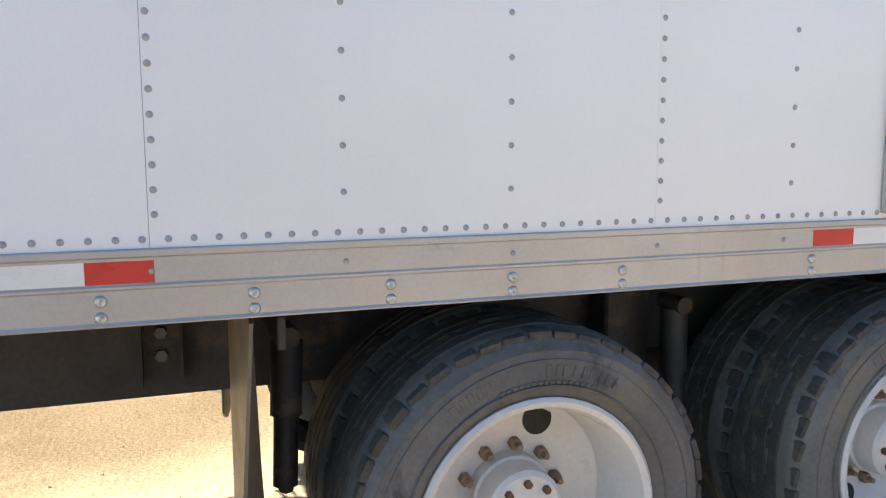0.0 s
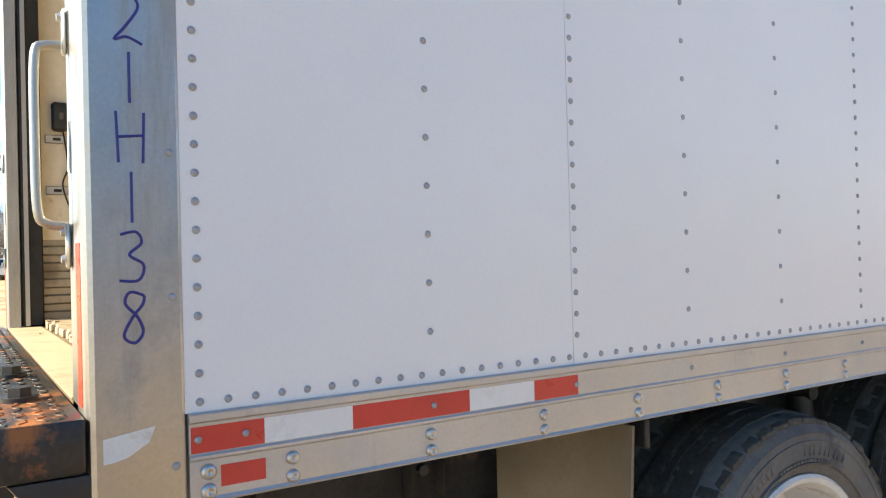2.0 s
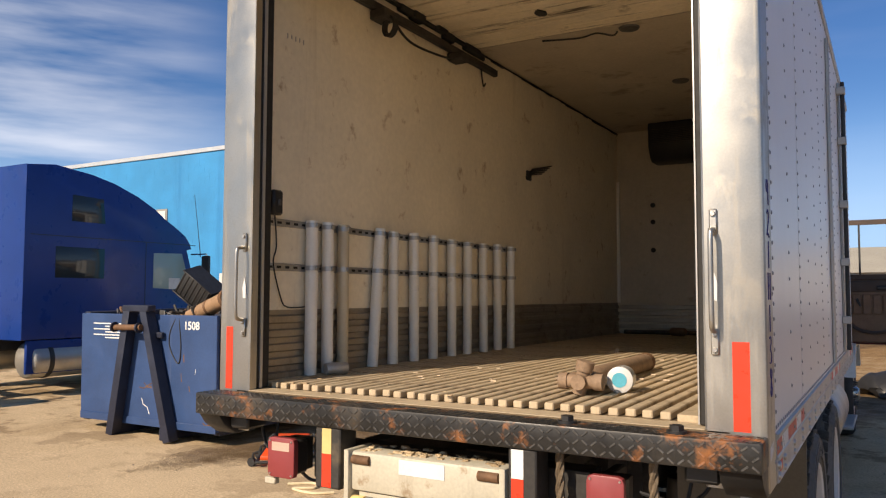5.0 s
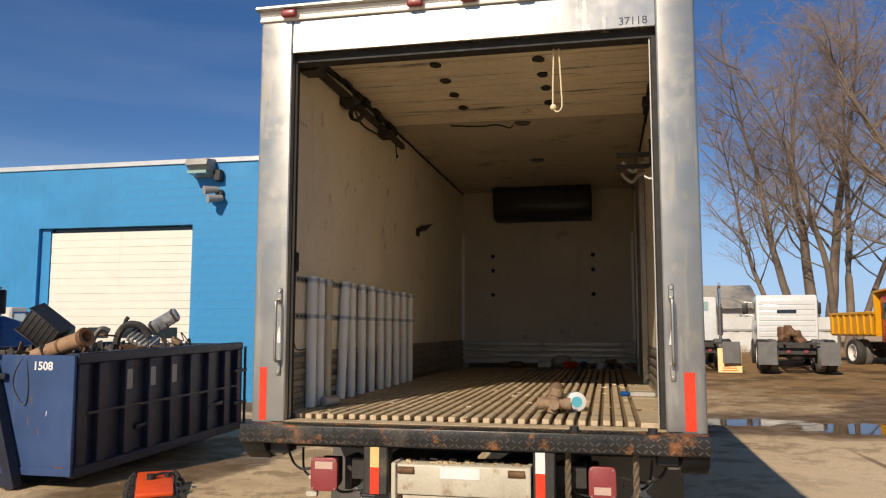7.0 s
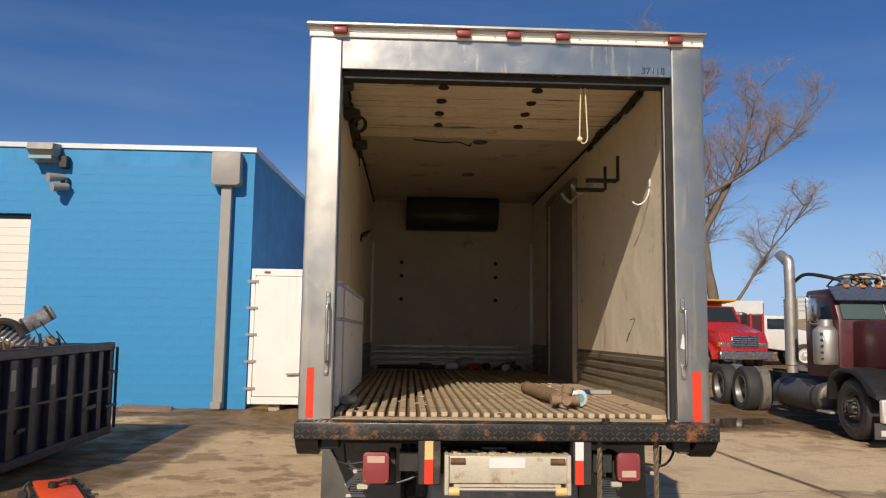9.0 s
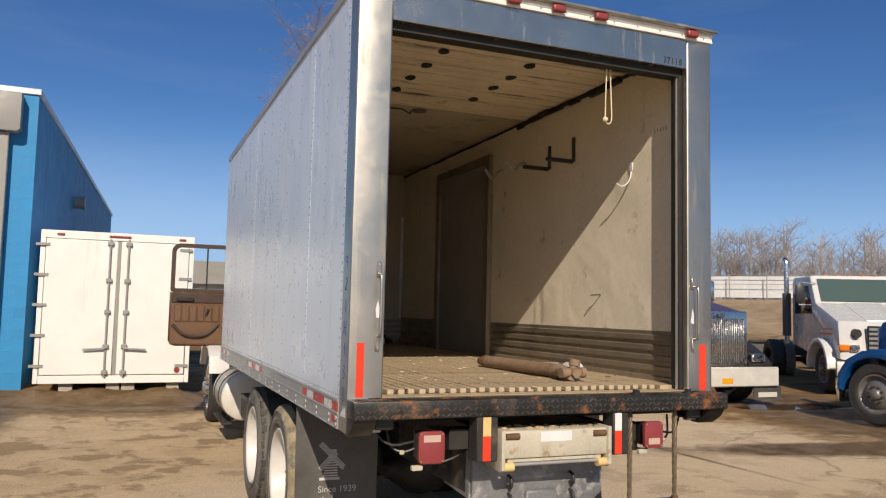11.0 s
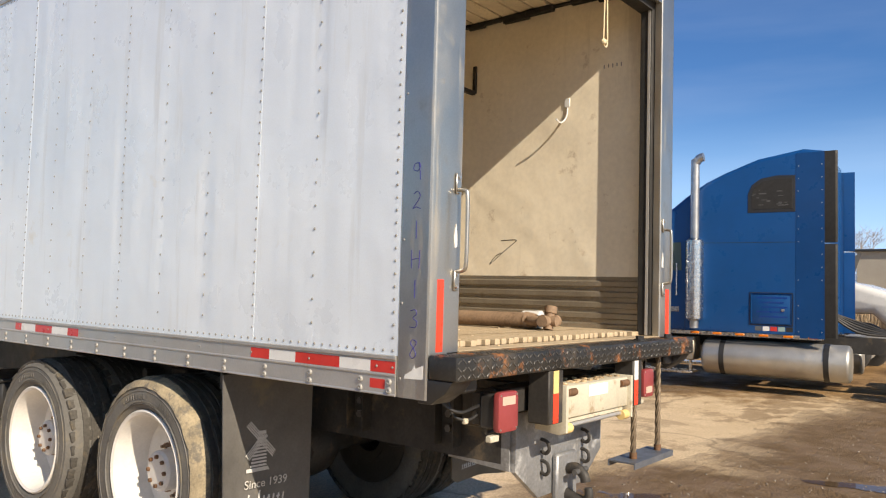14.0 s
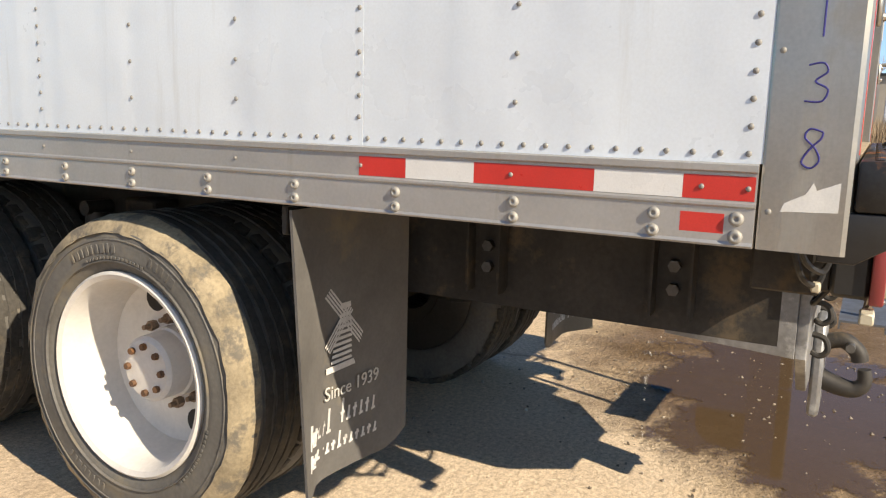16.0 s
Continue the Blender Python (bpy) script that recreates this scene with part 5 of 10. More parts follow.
    post = part("corner_post", bm, M_STEEL, truck, "worn stainless steel corner post", smooth=25)
    shape("reflective_tape", M_BRIGHT_TAPE, post, s * (1.072 if s > 0 else 1.089), -0.0008, 1.287, s * (1.124 if s > 0 else 1.130), -0.0001, 1.567, label="bright orange-red reflective tape")
    for z in (1.178, 1.72, 1.47, 2.3, 2.9):
        piece("rivet", RIV[side], Matrix.Translation((side * 1.1747, 0.138, z)), post)
    # torn sticker
    bm = bmesh.new()
    prism(bm, [(0.022, 1.238), (0.060, 1.222), (0.066, 1.236), (0.078, 1.214), (0.112, 1.196), (0.118, 1.180), (0.022, 1.184)] if s < 0 else
          [(0.022, 1.240), (0.105, 1.252), (0.095, 1.226), (0.06, 1.205), (0.04, 1.200), (0.022, 1.198)], s * 1.1747, s * 1.1753)
    part("torn_sticker", bm, M_PAPER, post, "torn white paper sticker")
    # grab handle
    hx = s * 1.022
    bm = bmesh.new()
    sweep(bm, smooth_path([(hx, -0.012, 1.60), (hx, -0.040, 1.605), (hx, -0.054, 1.63), (hx, -0.056, 1.76), (hx, -0.054, 1.90), (hx, -0.040, 1.922), (hx, -0.012, 1.925)], 5), 0.0085, 10)
    handle = part("grab_handle", bm, M_STEEL, truck, "bent steel grab handle")
    for z in (1.565, 1.95):
        bm = bmesh.new()
        block(bm, hx - 0.013, -0.010, z - 0.042, hx + 0.013, -0.0015, z + 0.042, 0.004)
        part("mounting_plate", bm, M_STEEL, handle)
        for dz in (-0.025, 0.025):
            bm = bmesh.new()
            rod(bm, (hx, -0.012, z + dz), (hx, -0.018, z + dz), 0.009, 0.007, 8)
            part("screw", bm, M_BOLT, handle)
    bm = bmesh.new()
    prism(bm, [(s * 1.006, 1.70), (s * 1.030, 1.695), (s * 1.034, 1.745), (s * 1.022, 1.79), (s * 1.012, 1.74)], -0.003, -0.0005, axis='y')
    part("paper_scrap", bm, M_PAPER, post, "scrap of white paper")
    # door track inside the opening
    shape("door_track", M_BLACK, truck, s * (0.957 if s > 0 else 0.986), 0.051, 1.288, s * 1.060, 0.13, 3.36, label="black roll-door track", bevel=0.006)
    shape("track_edge", M_RAIL, truck, s * (0.951 if s > 0 else 0.980), 0.062, 1.29, s * (0.9565 if s > 0 else 0.9855), 0.078, 3.30, label="pale worn track edge")
    # liners
    shape("wall_liner", M_LINER if s > 0 else M_LINER_L, truck, s * 1.060, 0.1305, 1.29, s * 1.0705, 5.65, 3.525, label="stained cream wall liner")
    bm = bmesh.new()
    pts = [(s * 1.0595, 1.288)]
    for k in range(5):
        z = 1.30 + k * 0.068
        pts += [(s * 1.0595, z), (s * 1.046, z + 0.008), (s * 1.046, z + 0.036), (s * 1.0595, z + 0.044)]
    pts += [(s * 1.0595, 1.64)]
    pts = [(s * 1.0598, 1.288)] + pts[1:] + [(s * 1.0599, 1.64)]
    prism(bm, [(s * 1.0599, 1.287)] + pts, 0.131, 5.649, axis='y')
    part("scuff_liner", bm, M_SCUFF, truck, "ribbed dirty aluminium scuff liner", smooth=20)

bm = bmesh.new()
sweep(bm, smooth_path([(1.0597, 1.20, 1.887), (1.0597, 1.13, 1.890), (1.0597, 1.075, 1.888), (1.0597, 1.10, 1.865), (1.0597, 1.19, 1.80), (1.0597, 1.295, 1.722), (1.0597, 1.25, 1.775), (1.0597, 1.20, 1.80)]), 0.0026, 5)
part("scrawl", bm, M_FRAME, truck, "dark scrawled mark on the liner")
# header over the opening
shape("header", M_HEADER, truck, -0.9845, 0.003, 3.31, 0.9845, 0.05, 3.4995, label="brushed steel door header", bevel=0.004)
shape("header_seal", M_BLACK, truck, -1.058, 0.0505, 3.27, 1.058, 0.14, 3.498, label="black seal behind the header")
bm = bmesh.new()
prism(bm, [(0.06, 3.5003), (-0.012, 3.5003), (-0.014, 3.512), (-0.006, 3.516), (-0.006, 3.532), (-0.016, 3.536), (-0.016, 3.556), (0.06, 3.556)], -1.176, 1.176)
part("rear_top_rail", bm, M_TRAILER, truck, "cream ridged rear roof rail", smooth=20)
bm = bmesh.new()
block(bm, -1.192, -0.05, 3.5565, 1.192, 0.10, 3.578, 0.005)
part("top_cap", bm, M_STEEL, truck)
shape("roof", M_PANEL_R, truck, -1.165, 0.101, 3.5565, 1.165, Y_FRONT, 3.572)
for s in (1, -1):
    shape("roof_rail", M_RAIL, truck, s * 1.15, 0.157, 3.5005, s * 1.184, Y_FRONT, 3.556, label="dull aluminium roof rail", bevel=0.006)
for x in (-0.995, -0.27, 0.027, 0.32, 1.0):
    lampm = shape("marker_light", M_LAMP, truck, x - 0.045, -0.05, 3.508, x + 0.045, -0.017, 3.552, label="red oval marker light", bevel=0.014, seg=3)
for k in range(14):
    bm = bmesh.new()
    rod(bm, (-1.1 + k * 0.17, -0.006, 3.524), (-1.1 + k * 0.17, -0.010, 3.524), 0.007, 0.005, 8)
    part("rail_screw", bm, M_BOLT, truck)
lettering("fleet_number", "37118", 0.058, pose(0.80, 0.0022, 3.328, 90, 0, 0), M_PLASTIC, truck, "small black painted number")

# hand-written stock number down both posts
STROKES = {
    "9": [[(0.6, 0.95), (0.2, 0.9), (0.1, 0.6), (0.5, 0.5), (0.75, 0.75), (0.6, 0.95), (0.72, 0.5), (0.78, 0.0)]],
    "2": [[(0.15, 0.85), (0.5, 1.0), (0.8, 0.75), (0.45, 0.35), (0.1, 0.05), (0.45, 0.12), (0.9, 0.0)]],
    "1": [[(0.5, 1.0), (0.5, 0.0)]],
    "H": [[(0.1, 1.0), (0.15, 0.0)], [(0.9, 1.0), (0.85, 0.0)], [(0.12, 0.5), (0.88, 0.55)]],
    "3": [[(0.15, 0.95), (0.6, 1.0), (0.75, 0.78), (0.4, 0.55), (0.8, 0.35), (0.65, 0.05), (0.1, 0.05)]],
    "8": [[(0.8, 0.92), (0.4, 1.0), (0.25, 0.78), (0.6, 0.5), (0.75, 0.2), (0.5, 0.0), (0.2, 0.15), (0.45, 0.5), (0.75, 0.75), (0.8, 0.92)]],
}
for s, z_first, step, wd in ((1, 2.092, 0.1014, 0.056), (-1, 2.040, 0.1150, 0.052)):
    for k, ch in enumerate("921H138"):
        bm = bmesh.new()
        zt = z_first - k * step
        for st in STROKES[ch]:
            pts = [(s * 1.1747, 0.075 + s * (u - 0.5) * wd, zt - 0.088 + (0.086 if s > 0 else 0.070) * v) for u, v in st]
            sweep(bm, smooth_path(pts, 5) if len(pts) > 2 else pts, 0.0026 if s > 0 else 0.0018, 6)
        ob = part("hand_written_digit", bm, M_INK, truck, "dark blue marker writing")

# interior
# Smooth rear panel, toned down in its base colour for shade.
ceil = shape("cargo_ceiling", M_CEIL_REAR, truck, -1.0595, 2.31, 3.494, 1.0595, 5.65, 3.519, label="stained cream cargo ceiling with shade in its colour")
rng = random.Random(17)
for k in range(16):
    bm = bmesh.new()
    y0 = 0.141 + k * 0.135
    dz = rng.uniform(0, 0.004)
    block(bm, -1.0595, y0 + rng.uniform(0.003, 0.010), 3.488 + dz, 1.0595, y0 + 0.135 - rng.uniform(0.003, 0.010), 3.515, 0.004, 1,
          Matrix.Translation((0, y0, 3.5)) @ Euler((radians(rng.uniform(-0.5, 0.5)), radians(rng.uniform(-0.12, 0.12)), radians(rng.uniform(-0.12, 0.12)))).to_matrix().to_4x4() @ Matrix.Translation((0, -y0, -3.5)))
    part("ceiling_board", bm, M_CEIL, ceil)
# Black sheet added behind the boards so their gaps read as shade.
shape("ceiling_gap_shade", M_BLACK, ceil, -1.0595, 0.141, 3.5225, 1.0595, 2.305, 3.53)
rng = random.Random(7)
for x, ys in ((-0.35, (0.62, 0.84, 1.17, 1.50, 1.84)), (0.32, (0.62, 0.86, 1.17, 1.47, 1.83)), (-0.02, (0.25, 0.45))):
    for y in ys:
        bm = bmesh.new()
        ring = [(x + (0.032 + 0.014 * rng.random()) * math.cos(a), y + (0.045 + 0.02 * rng.random()) * math.sin(a)) for a in [2 * math.pi * i / 9 for i in range(9)]]
        prism(bm, ring, 3.480, 3.4875, axis='z')
        part("ceiling_patch", bm, M_BLACK, ceil, "black tar-like fixing patch")
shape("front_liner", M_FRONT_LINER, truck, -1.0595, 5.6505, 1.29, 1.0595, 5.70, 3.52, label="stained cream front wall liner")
shape("front_wall", M_PANEL_R, truck, -1.165, 5.7005, 1.12, 1.165, 5.79, 3.556)
bm = bmesh.new()
for k in range(5):
    z = 1.30 + k * 0.068
    block(bm, -1.045, 5.636, z, 1.045, 5.6495, z + 0.045, 0.005)
part("front_scuff_liner", bm, M_SCUFF, truck, "ribbed dirty aluminium scuff liner")
for x in (-0.67, 0.56):
    for z in (2.68, 2.50, 2.20):
        bm = bmesh.new()
        rod(bm, (x, 5.65, z), (x, 5.642, z), 0.026, n=14)
        part("bolt_hole", bm, M_BLACK, truck, "dark round hole")
for x in (-1.045, 1.03):
    shape("corner_trim", M_TRIM, truck, x - 0.016, 5.625, 1.64, x + 0.016, 5.6495, 2.95, label="pale metal corner trim")
# tar along the ceiling corners
for s in (1, -1):
    bm = bmesh.new()
    y = 0.15
    while y < 5.6:
        d = rng.uniform(0.1, 0.2)
        e = rng.uniform(0.02, 0.06) if y < 2.4 else 0.018
        block(bm, s * (1.059 - e), y, 3.487 - rng.uniform(0.02, 0.06) * (1 if y < 2.4 else 0.4), s * 1.0595, y + d + 0.02, 3.4878, 0.006)
        y += d
    for k in range(5):
        shape("liner_writing", M_GUTTER, truck, s * 1.0592, 0.30 + 0.030 * k, 2.99 + 0.004 * (k % 2), s * 1.0598, 0.308 + 0.030 * k, 3.016, label="small dark painted marking")
    tagged(part("corner_sealant", bm, M_BLACK, truck, "ragged black sealant in the ceiling corner"), kind="stuff")
# floor
floor = shape("cargo_floor", M_FLOORGAP, truck, -1.0595, 0.0, 1.20, 1.0595, 5.65, 1.283, label="dusty ribbed aluminium cargo floor")
sl = bpy.data.meshes.new("floor_slat")
bm = bmesh.new()
block(bm, -0.0185, 0.13, 1.2835, 0.0185, 5.63, 1.312, 0.004)
bm.to_mesh(sl)
bm.free()
sl.materials.append(M_SLAT)
for k in range(31):
    piece("floor_slat", sl, Matrix.Translation((-1.02 + k * 0.0615, rng.uniform(-0.012, 0.012), rng.uniform(-0.001, 0.0015))), floor)
shape("threshold", M_SLAT, truck, -0.984, -0.002, 1.2835, 0.984, 0.115, 1.2865, label="worn dusty threshold plate")
shape("edge_plate", M_SLAT, truck, 0.870, 0.12, 1.2838, 1.045, 5.6, 1.309)

# rear bumper with raised tread bars
bumper = shape("bumper", M_BUMPER, truck, -1.174, -0.137, 1.187, 1.174, -0.0022, 1.280, label="rusty black tread-plate bumper", bevel=0.008, seg=2)
bm = bmesh.new()
for i in range(76):
    for j in range(3):
        x, z = -1.155 + i * 0.0308, 1.203 + j * 0.029
        block(bm, -0.0125, -0.0026, -0.0034, 0.0125, 0.001, 0.0034, 0.001, 1,
              Matrix.Translation((x, -0.137, z)) @ Matrix.Rotation(radians(38 if (i + j) % 2 else -38), 4, 'Y'))
tagged(part("tread_relief", bm, M_TREADBAR, truck), kind="stuff")
bm = bmesh.new()
for i in range(76):
    for j in range(4):
        x, y = -1.155 + i * 0.0308, -0.122 + j * 0.029
        block(bm, -0.0115, -0.0032, -0.001, 0.0115, 0.0032, 0.0020, 0.001, 1,
              Matrix.Translation((x, y, 1.280)) @ Matrix.Rotation(radians(38 if (i + j) % 2 else -38), 4, 'Z'))
tagged(part("tread_relief", bm, M_BUMPER, truck), kind="stuff")
for x, y in ((0.548, -0.075), (0.915, -0.082)):
    bm = bmesh.new()
    rod(bm, (x, y, 1.280), (x, y, 1.289), 0.032, n=20)
    rod(bm, (x, y, 1.289), (x, y, 1.306), 0.0225, n=6)
    part("step_bolt", bm, M_PLASTIC, truck, "large black hex bolt")
for x in (-0.2, 0.12, 0.30):
    shape("plate_slot", M_BLACK, truck, x - 0.028, -0.052, 1.2803, x + 0.028, -0.040, 1.2826)
for s in (1, -1):
    bm = bmesh.new()
    prism(bm, [(-0.118, 1.186), (0.05, 1.186), (0.05, 1.092), (-0.012, 1.092), (-0.085, 1.140)], s * 1.045, s * 1.170, 0.006)
    part("bumper_end_bracket", bm, M_PLASTIC, truck, "black bumper end bracket")
    shape("bump_stop", M_PLASTIC, truck, s * 0.93, -0.06, 1.125, s * 1.04, 0.06, 1.1865, label="black rubber block", bevel=0.010)
shape("rear_sill", M_FRAME, truck, -0.60, 0.001, 1.00, 0.60, 0.12, 1.105, label="black rear sill beam")

# struts with tape under the bumper
for x0, x1, top, label in ((-0.497, -0.374, M_YELLOW_TAPE, "faded yellow tape"), (0.352, 0.457, M_WHITE_TAPE, "white tape")):
    st = shape("bumper_strut", M_FRAME, truck, x0, -0.130, 0.950, x1, -0.02, 1.1865, label="black square strut", bevel=0.006)
    t0 = x0 + 0.035 if x0 < 0 else x0 + 0.012
    shape("reflective_tape", top, st, t0, -0.1315, 1.085, t0 + 0.046, -0.1303, 1.184, label=label)
    shape("reflective_tape", M_BRIGHT_TAPE, st, t0, -0.1315, 0.955, t0 + 0.046, -0.1303, 1.0845, label="orange-red tape")
# cream dock lock between them
lock = shape("lift_housing", M_CREAM, truck, -0.335, -0.115, 0.955, 0.325, 0.06, 1.105, label="chipped cream steel housing with a white label", bevel=0.012, seg=2)
shape("label_plate", M_WHITE_TAPE, lock, -0.107, -0.1175, 1.040, 0.091, -0.1153, 1.095, label="blank white label")
for s in (1, -1):
    cx = -0.005 + s * 0.335
    bm = bmesh.new()
    prism(bm, [(-0.135, 1.112), (0.03, 1.112), (0.03, 0.90), (-0.10, 0.885), (-0.135, 0.90)], cx - 0.012, cx + 0.012, 0.006)
    part("end_bracket", bm, M_CREAM, lock)
    bm = bmesh.new()
    rod(bm, (cx - s * 0.02, -0.115, 1.075), (cx - s * 0.10, -0.115, 1.075), 0.018, n=10)
    part("pin", bm, M_RUST, lock)
    bm = bmesh.new()
    rod(bm, (cx - s * 0.012, -0.105, 0.912), (cx - s * 0.07, -0.105, 0.912), 0.024, n=14)
    part("roller", bm, M_YELLOW_TAPE, lock, "yellowed roller")
bm = bmesh.new()
rod(bm, (-0.32, -0.10, 0.922), (0.31, -0.10, 0.922), 0.010)
part("lower_rod", bm, M_RAIL, lock)
shape("lower_tray", M_CREAM, lock, -0.30, -0.10, 0.935, 0.29, -0.02, 0.952)
bm = bmesh.new()
for k in range(60):
    x, y = rng.uniform(-0.3, 0.3), rng.uniform(-0.09, 0.04)
    block(bm, x - 0.012, y - 0.01, 1.103, x + 0.012, y + 0.01, 1.103 + rng.uniform(0.003, 0.012), 0.002)
tagged(part("loose_dirt", bm, M_GROUND, truck), kind="stuff")

# tail lamps
for x0, x1, z0, z1, pale_top in ((-0.800, -0.655, 0.945, 1.112, True), (0.612, 0.742, 0.965, 1.118, False)):
    lampb = shape("tail_lamp", M_PLASTIC, truck, x0 + 0.012, -0.045, z0 + 0.012, x1 - 0.012, 0.035, z1 - 0.012, label="square tail lamp on a bracket", bevel=0.01)
    bm = bmesh.new()
    c_ = 0.022
    prism(bm, [(x0 + c_, z0), (x1 - c_, z0), (x1 - 0.006, z0 + 0.006), (x1, z0 + c_), (x1, z1 - c_), (x1 - 0.006, z1 - 0.006), (x1 - c_, z1), (x0 + c_, z1), (x0 + 0.006, z1 - 0.006), (x0, z1 - c_), (x0, z0 + c_), (x0 + 0.006, z0 + 0.006)], -0.0452, -0.075, 0.005, 2, axis='y')
    part("lens", bm, M_LAMP, lampb, "faded red lens")
    for ux in (x0 + 0.014, x1 - 0.014):
        for uz in (z0 + 0.014, z1 - 0.014):
            bm = bmesh.new()
            rod(bm, (ux, -0.074, uz), (ux, -0.078, uz), 0.005, 0.004, 8)
            part("lens_screw", bm, M_BOLT, lampb)
    zc = z1 - 0.055 if pale_top else z0 + 0.022
    shape("reverse_window", M_LAMP_PALE, lampb, x0 + 0.025, -0.0768, zc, x1 - 0.025, -0.0752, zc + 0.036, label="pale clear lens")
    bm = bmesh.new()
    xm = (x0 + x1) / 2
    sweep(bm, smooth_path([(xm, 0.03, z0 + 0.03), (xm + 0.05, 0.07, z0 - 0.03), (xm + (0.18 if pale_top else -0.12), 0.06, z0 + 0.0), (xm + (0.30 if pale_top else -0.2), 0.08, z0 + 0.06)]), 0.007, 6)
    part("lamp_wire", bm, M_PLASTIC, lampb)
    shape("lamp_bracket", M_FRAME, truck, xm - 0.05, 0.036, z0 + 0.02, xm + 0.05, 0.08, 1.10, bevel=0.005)
    shape("small_reflector", M_CREAM, truck, x0 - 0.03, -0.06, z0 - 0.035, x0 + 0.03, -0.03, z0 - 0.008, bevel=0.004)

# loose wiring under the bumper corners
for s in (1, -1):
    for pts in (((1.00, 0.10, 1.13), (0.96, 0.08, 1.06), (0.90, 0.05, 1.03), (0.82, 0.04, 1.04), (0.76, 0.04, 1.05)),
                ((0.92, 0.12, 1.13), (0.90, 0.09, 1.02), (0.84, 0.06, 0.99), (0.77, 0.05, 1.01))):
        bm = bmesh.new()
        sweep(bm, smooth_path([(s * a, b, c) for a, b, c in pts]), 0.007, 6)
        part("lamp_cable", bm, M_PLASTIC, truck)
    shape("cable_plug", M_CREAM, truck, s * 0.835, 0.05, 0.975, s * 0.86, 0.07, 0.998, label="dusty cable plug", bevel=0.004)
    shape("corner_bracket", M_FRAME, truck, s * 0.62, 0.06, 0.93, s * 0.66, 0.22, 1.10, bevel=0.006)

# frame, cross members and axles
for s in (1, -1):
    bm = bmesh.new()
    prism(bm, [(s * 0.43, 0.73), (s * 0.35, 0.73), (s * 0.35, 0.742), (s * 0.421, 0.742), (s * 0.421, 0.988), (s * 0.35, 0.988), (s * 0.35, 1.0), (s * 0.43, 1.0)], 0.16, 9.3, axis='y')
    part("frame_rail", bm, M_FRAME, truck, "dusty black steel frame rail", smooth=20)
    shape("sub_sill", M_FRAME, truck, s * 0.35, 0.13, 1.0005, s * 0.44, 5.7, 1.1065)
    for y in (1.05, 0.45):
        br = shape("frame_bracket", M_FRAME, truck, s * 0.4305, y - 0.06, 0.79, s * 0.445, y + 0.06, 1.05)
        shape("bracket_flange", M_FRAME, br, s * 0.4452, y - 0.06, 0.78, s * 0.50, y - 0.052, 1.05)
        shape("bracket_flange", M_FRAME, br, s * 0.4452, y + 0.052, 0.78, s * 0.50, y + 0.06, 1.05)
        for z in (0.86, 0.93):
            bm = bmesh.new()
            rod(bm, (s * 0.445, y, z), (s * 0.468, y, z), 0.019, n=6)
            part("bracket_bolt", bm, M_SCRAP, br)
for k in range(18):
    y = 0.348 + 0.3035 * k
    shape("cross_sill", M_FRAME, truck, -1.149, y - 0.03, 1.107, 1.149, y + 0.03, 1.199)
for y in (0.9, 2.65, 4.2, 6.0):
    shape("cross_member", M_FRAME, truck, -0.349, y - 0.05, 0.76, 0.349, y + 0.05, 0.96, bevel=0.01)
for y in (2.0, 3.3):
    bm = bmesh.new()
    lathe(bm, [(0.055, -0.86), (0.07, -0.5), (0.08, -0.28), (0.19, -0.12), (0.21, 0.0), (0.19, 0.12), (0.08, 0.28), (0.07, 0.5), (0.055, 0.86)], 18, Matrix.Translation((0, y, 0.50)))
    part("axle", bm, M_FRAME, truck)
    for s in (1, -1):
        bm = bmesh.new()
        lathe(bm, [(0.2, -0.10), (0.205, 0.08), (0.03, 0.085)], 20, Matrix.Translation((s * 0.66, y, 0.50)))
        part("brake_drum", bm, M_FRAME, truck)
        bm = bmesh.new()
        rod(bm, (s * 0.72, y - 0.63, 0.52), (s * 0.70, y - 0.62, 0.72), 0.036, n=12)
        rod(bm, (s * 0.70, y - 0.62, 0.72), (s * 0.68, y - 0.61, 0.93), 0.046, n=12)
        rod(bm, (s * 0.62, y - 0.61, 0.95), (s * 0.74, y - 0.61, 0.95), 0.03, n=10)
        rod(bm, (s * 0.60, y - 0.60, 0.53), (s * 0.73, y - 0.63, 0.52), 0.025, n=8)
        part("shock_absorber", bm, M_FRAME, truck, "dusty black shock absorber")
        bm = bmesh.new()
        sweep(bm, smooth_path([(s * 0.52, y - 0.62, 0.62), (s * 0.52, y - 0.3, 0.50), (s * 0.52, y, 0.64), (s * 0.52, y + 0.35, 0.72), (s * 0.52, y + 0.6, 0.80)]), 0.045, 6)
        part("leaf_spring", bm, M_FRAME, truck)
        bm = bmesh.new()
        rod(bm, (s * 0.55, y - 0.35, 0.52), (s * 0.55, y - 0.35, 0.76), 0.12, 0.10, 16)
        part("air_bag", bm, M_PLASTIC, truck)
        shape("spring_hanger", M_FRAME, truck, s * 0.431, y + 0.5, 0.62, s * 0.56, y + 0.68, 0.98, bevel=0.01)
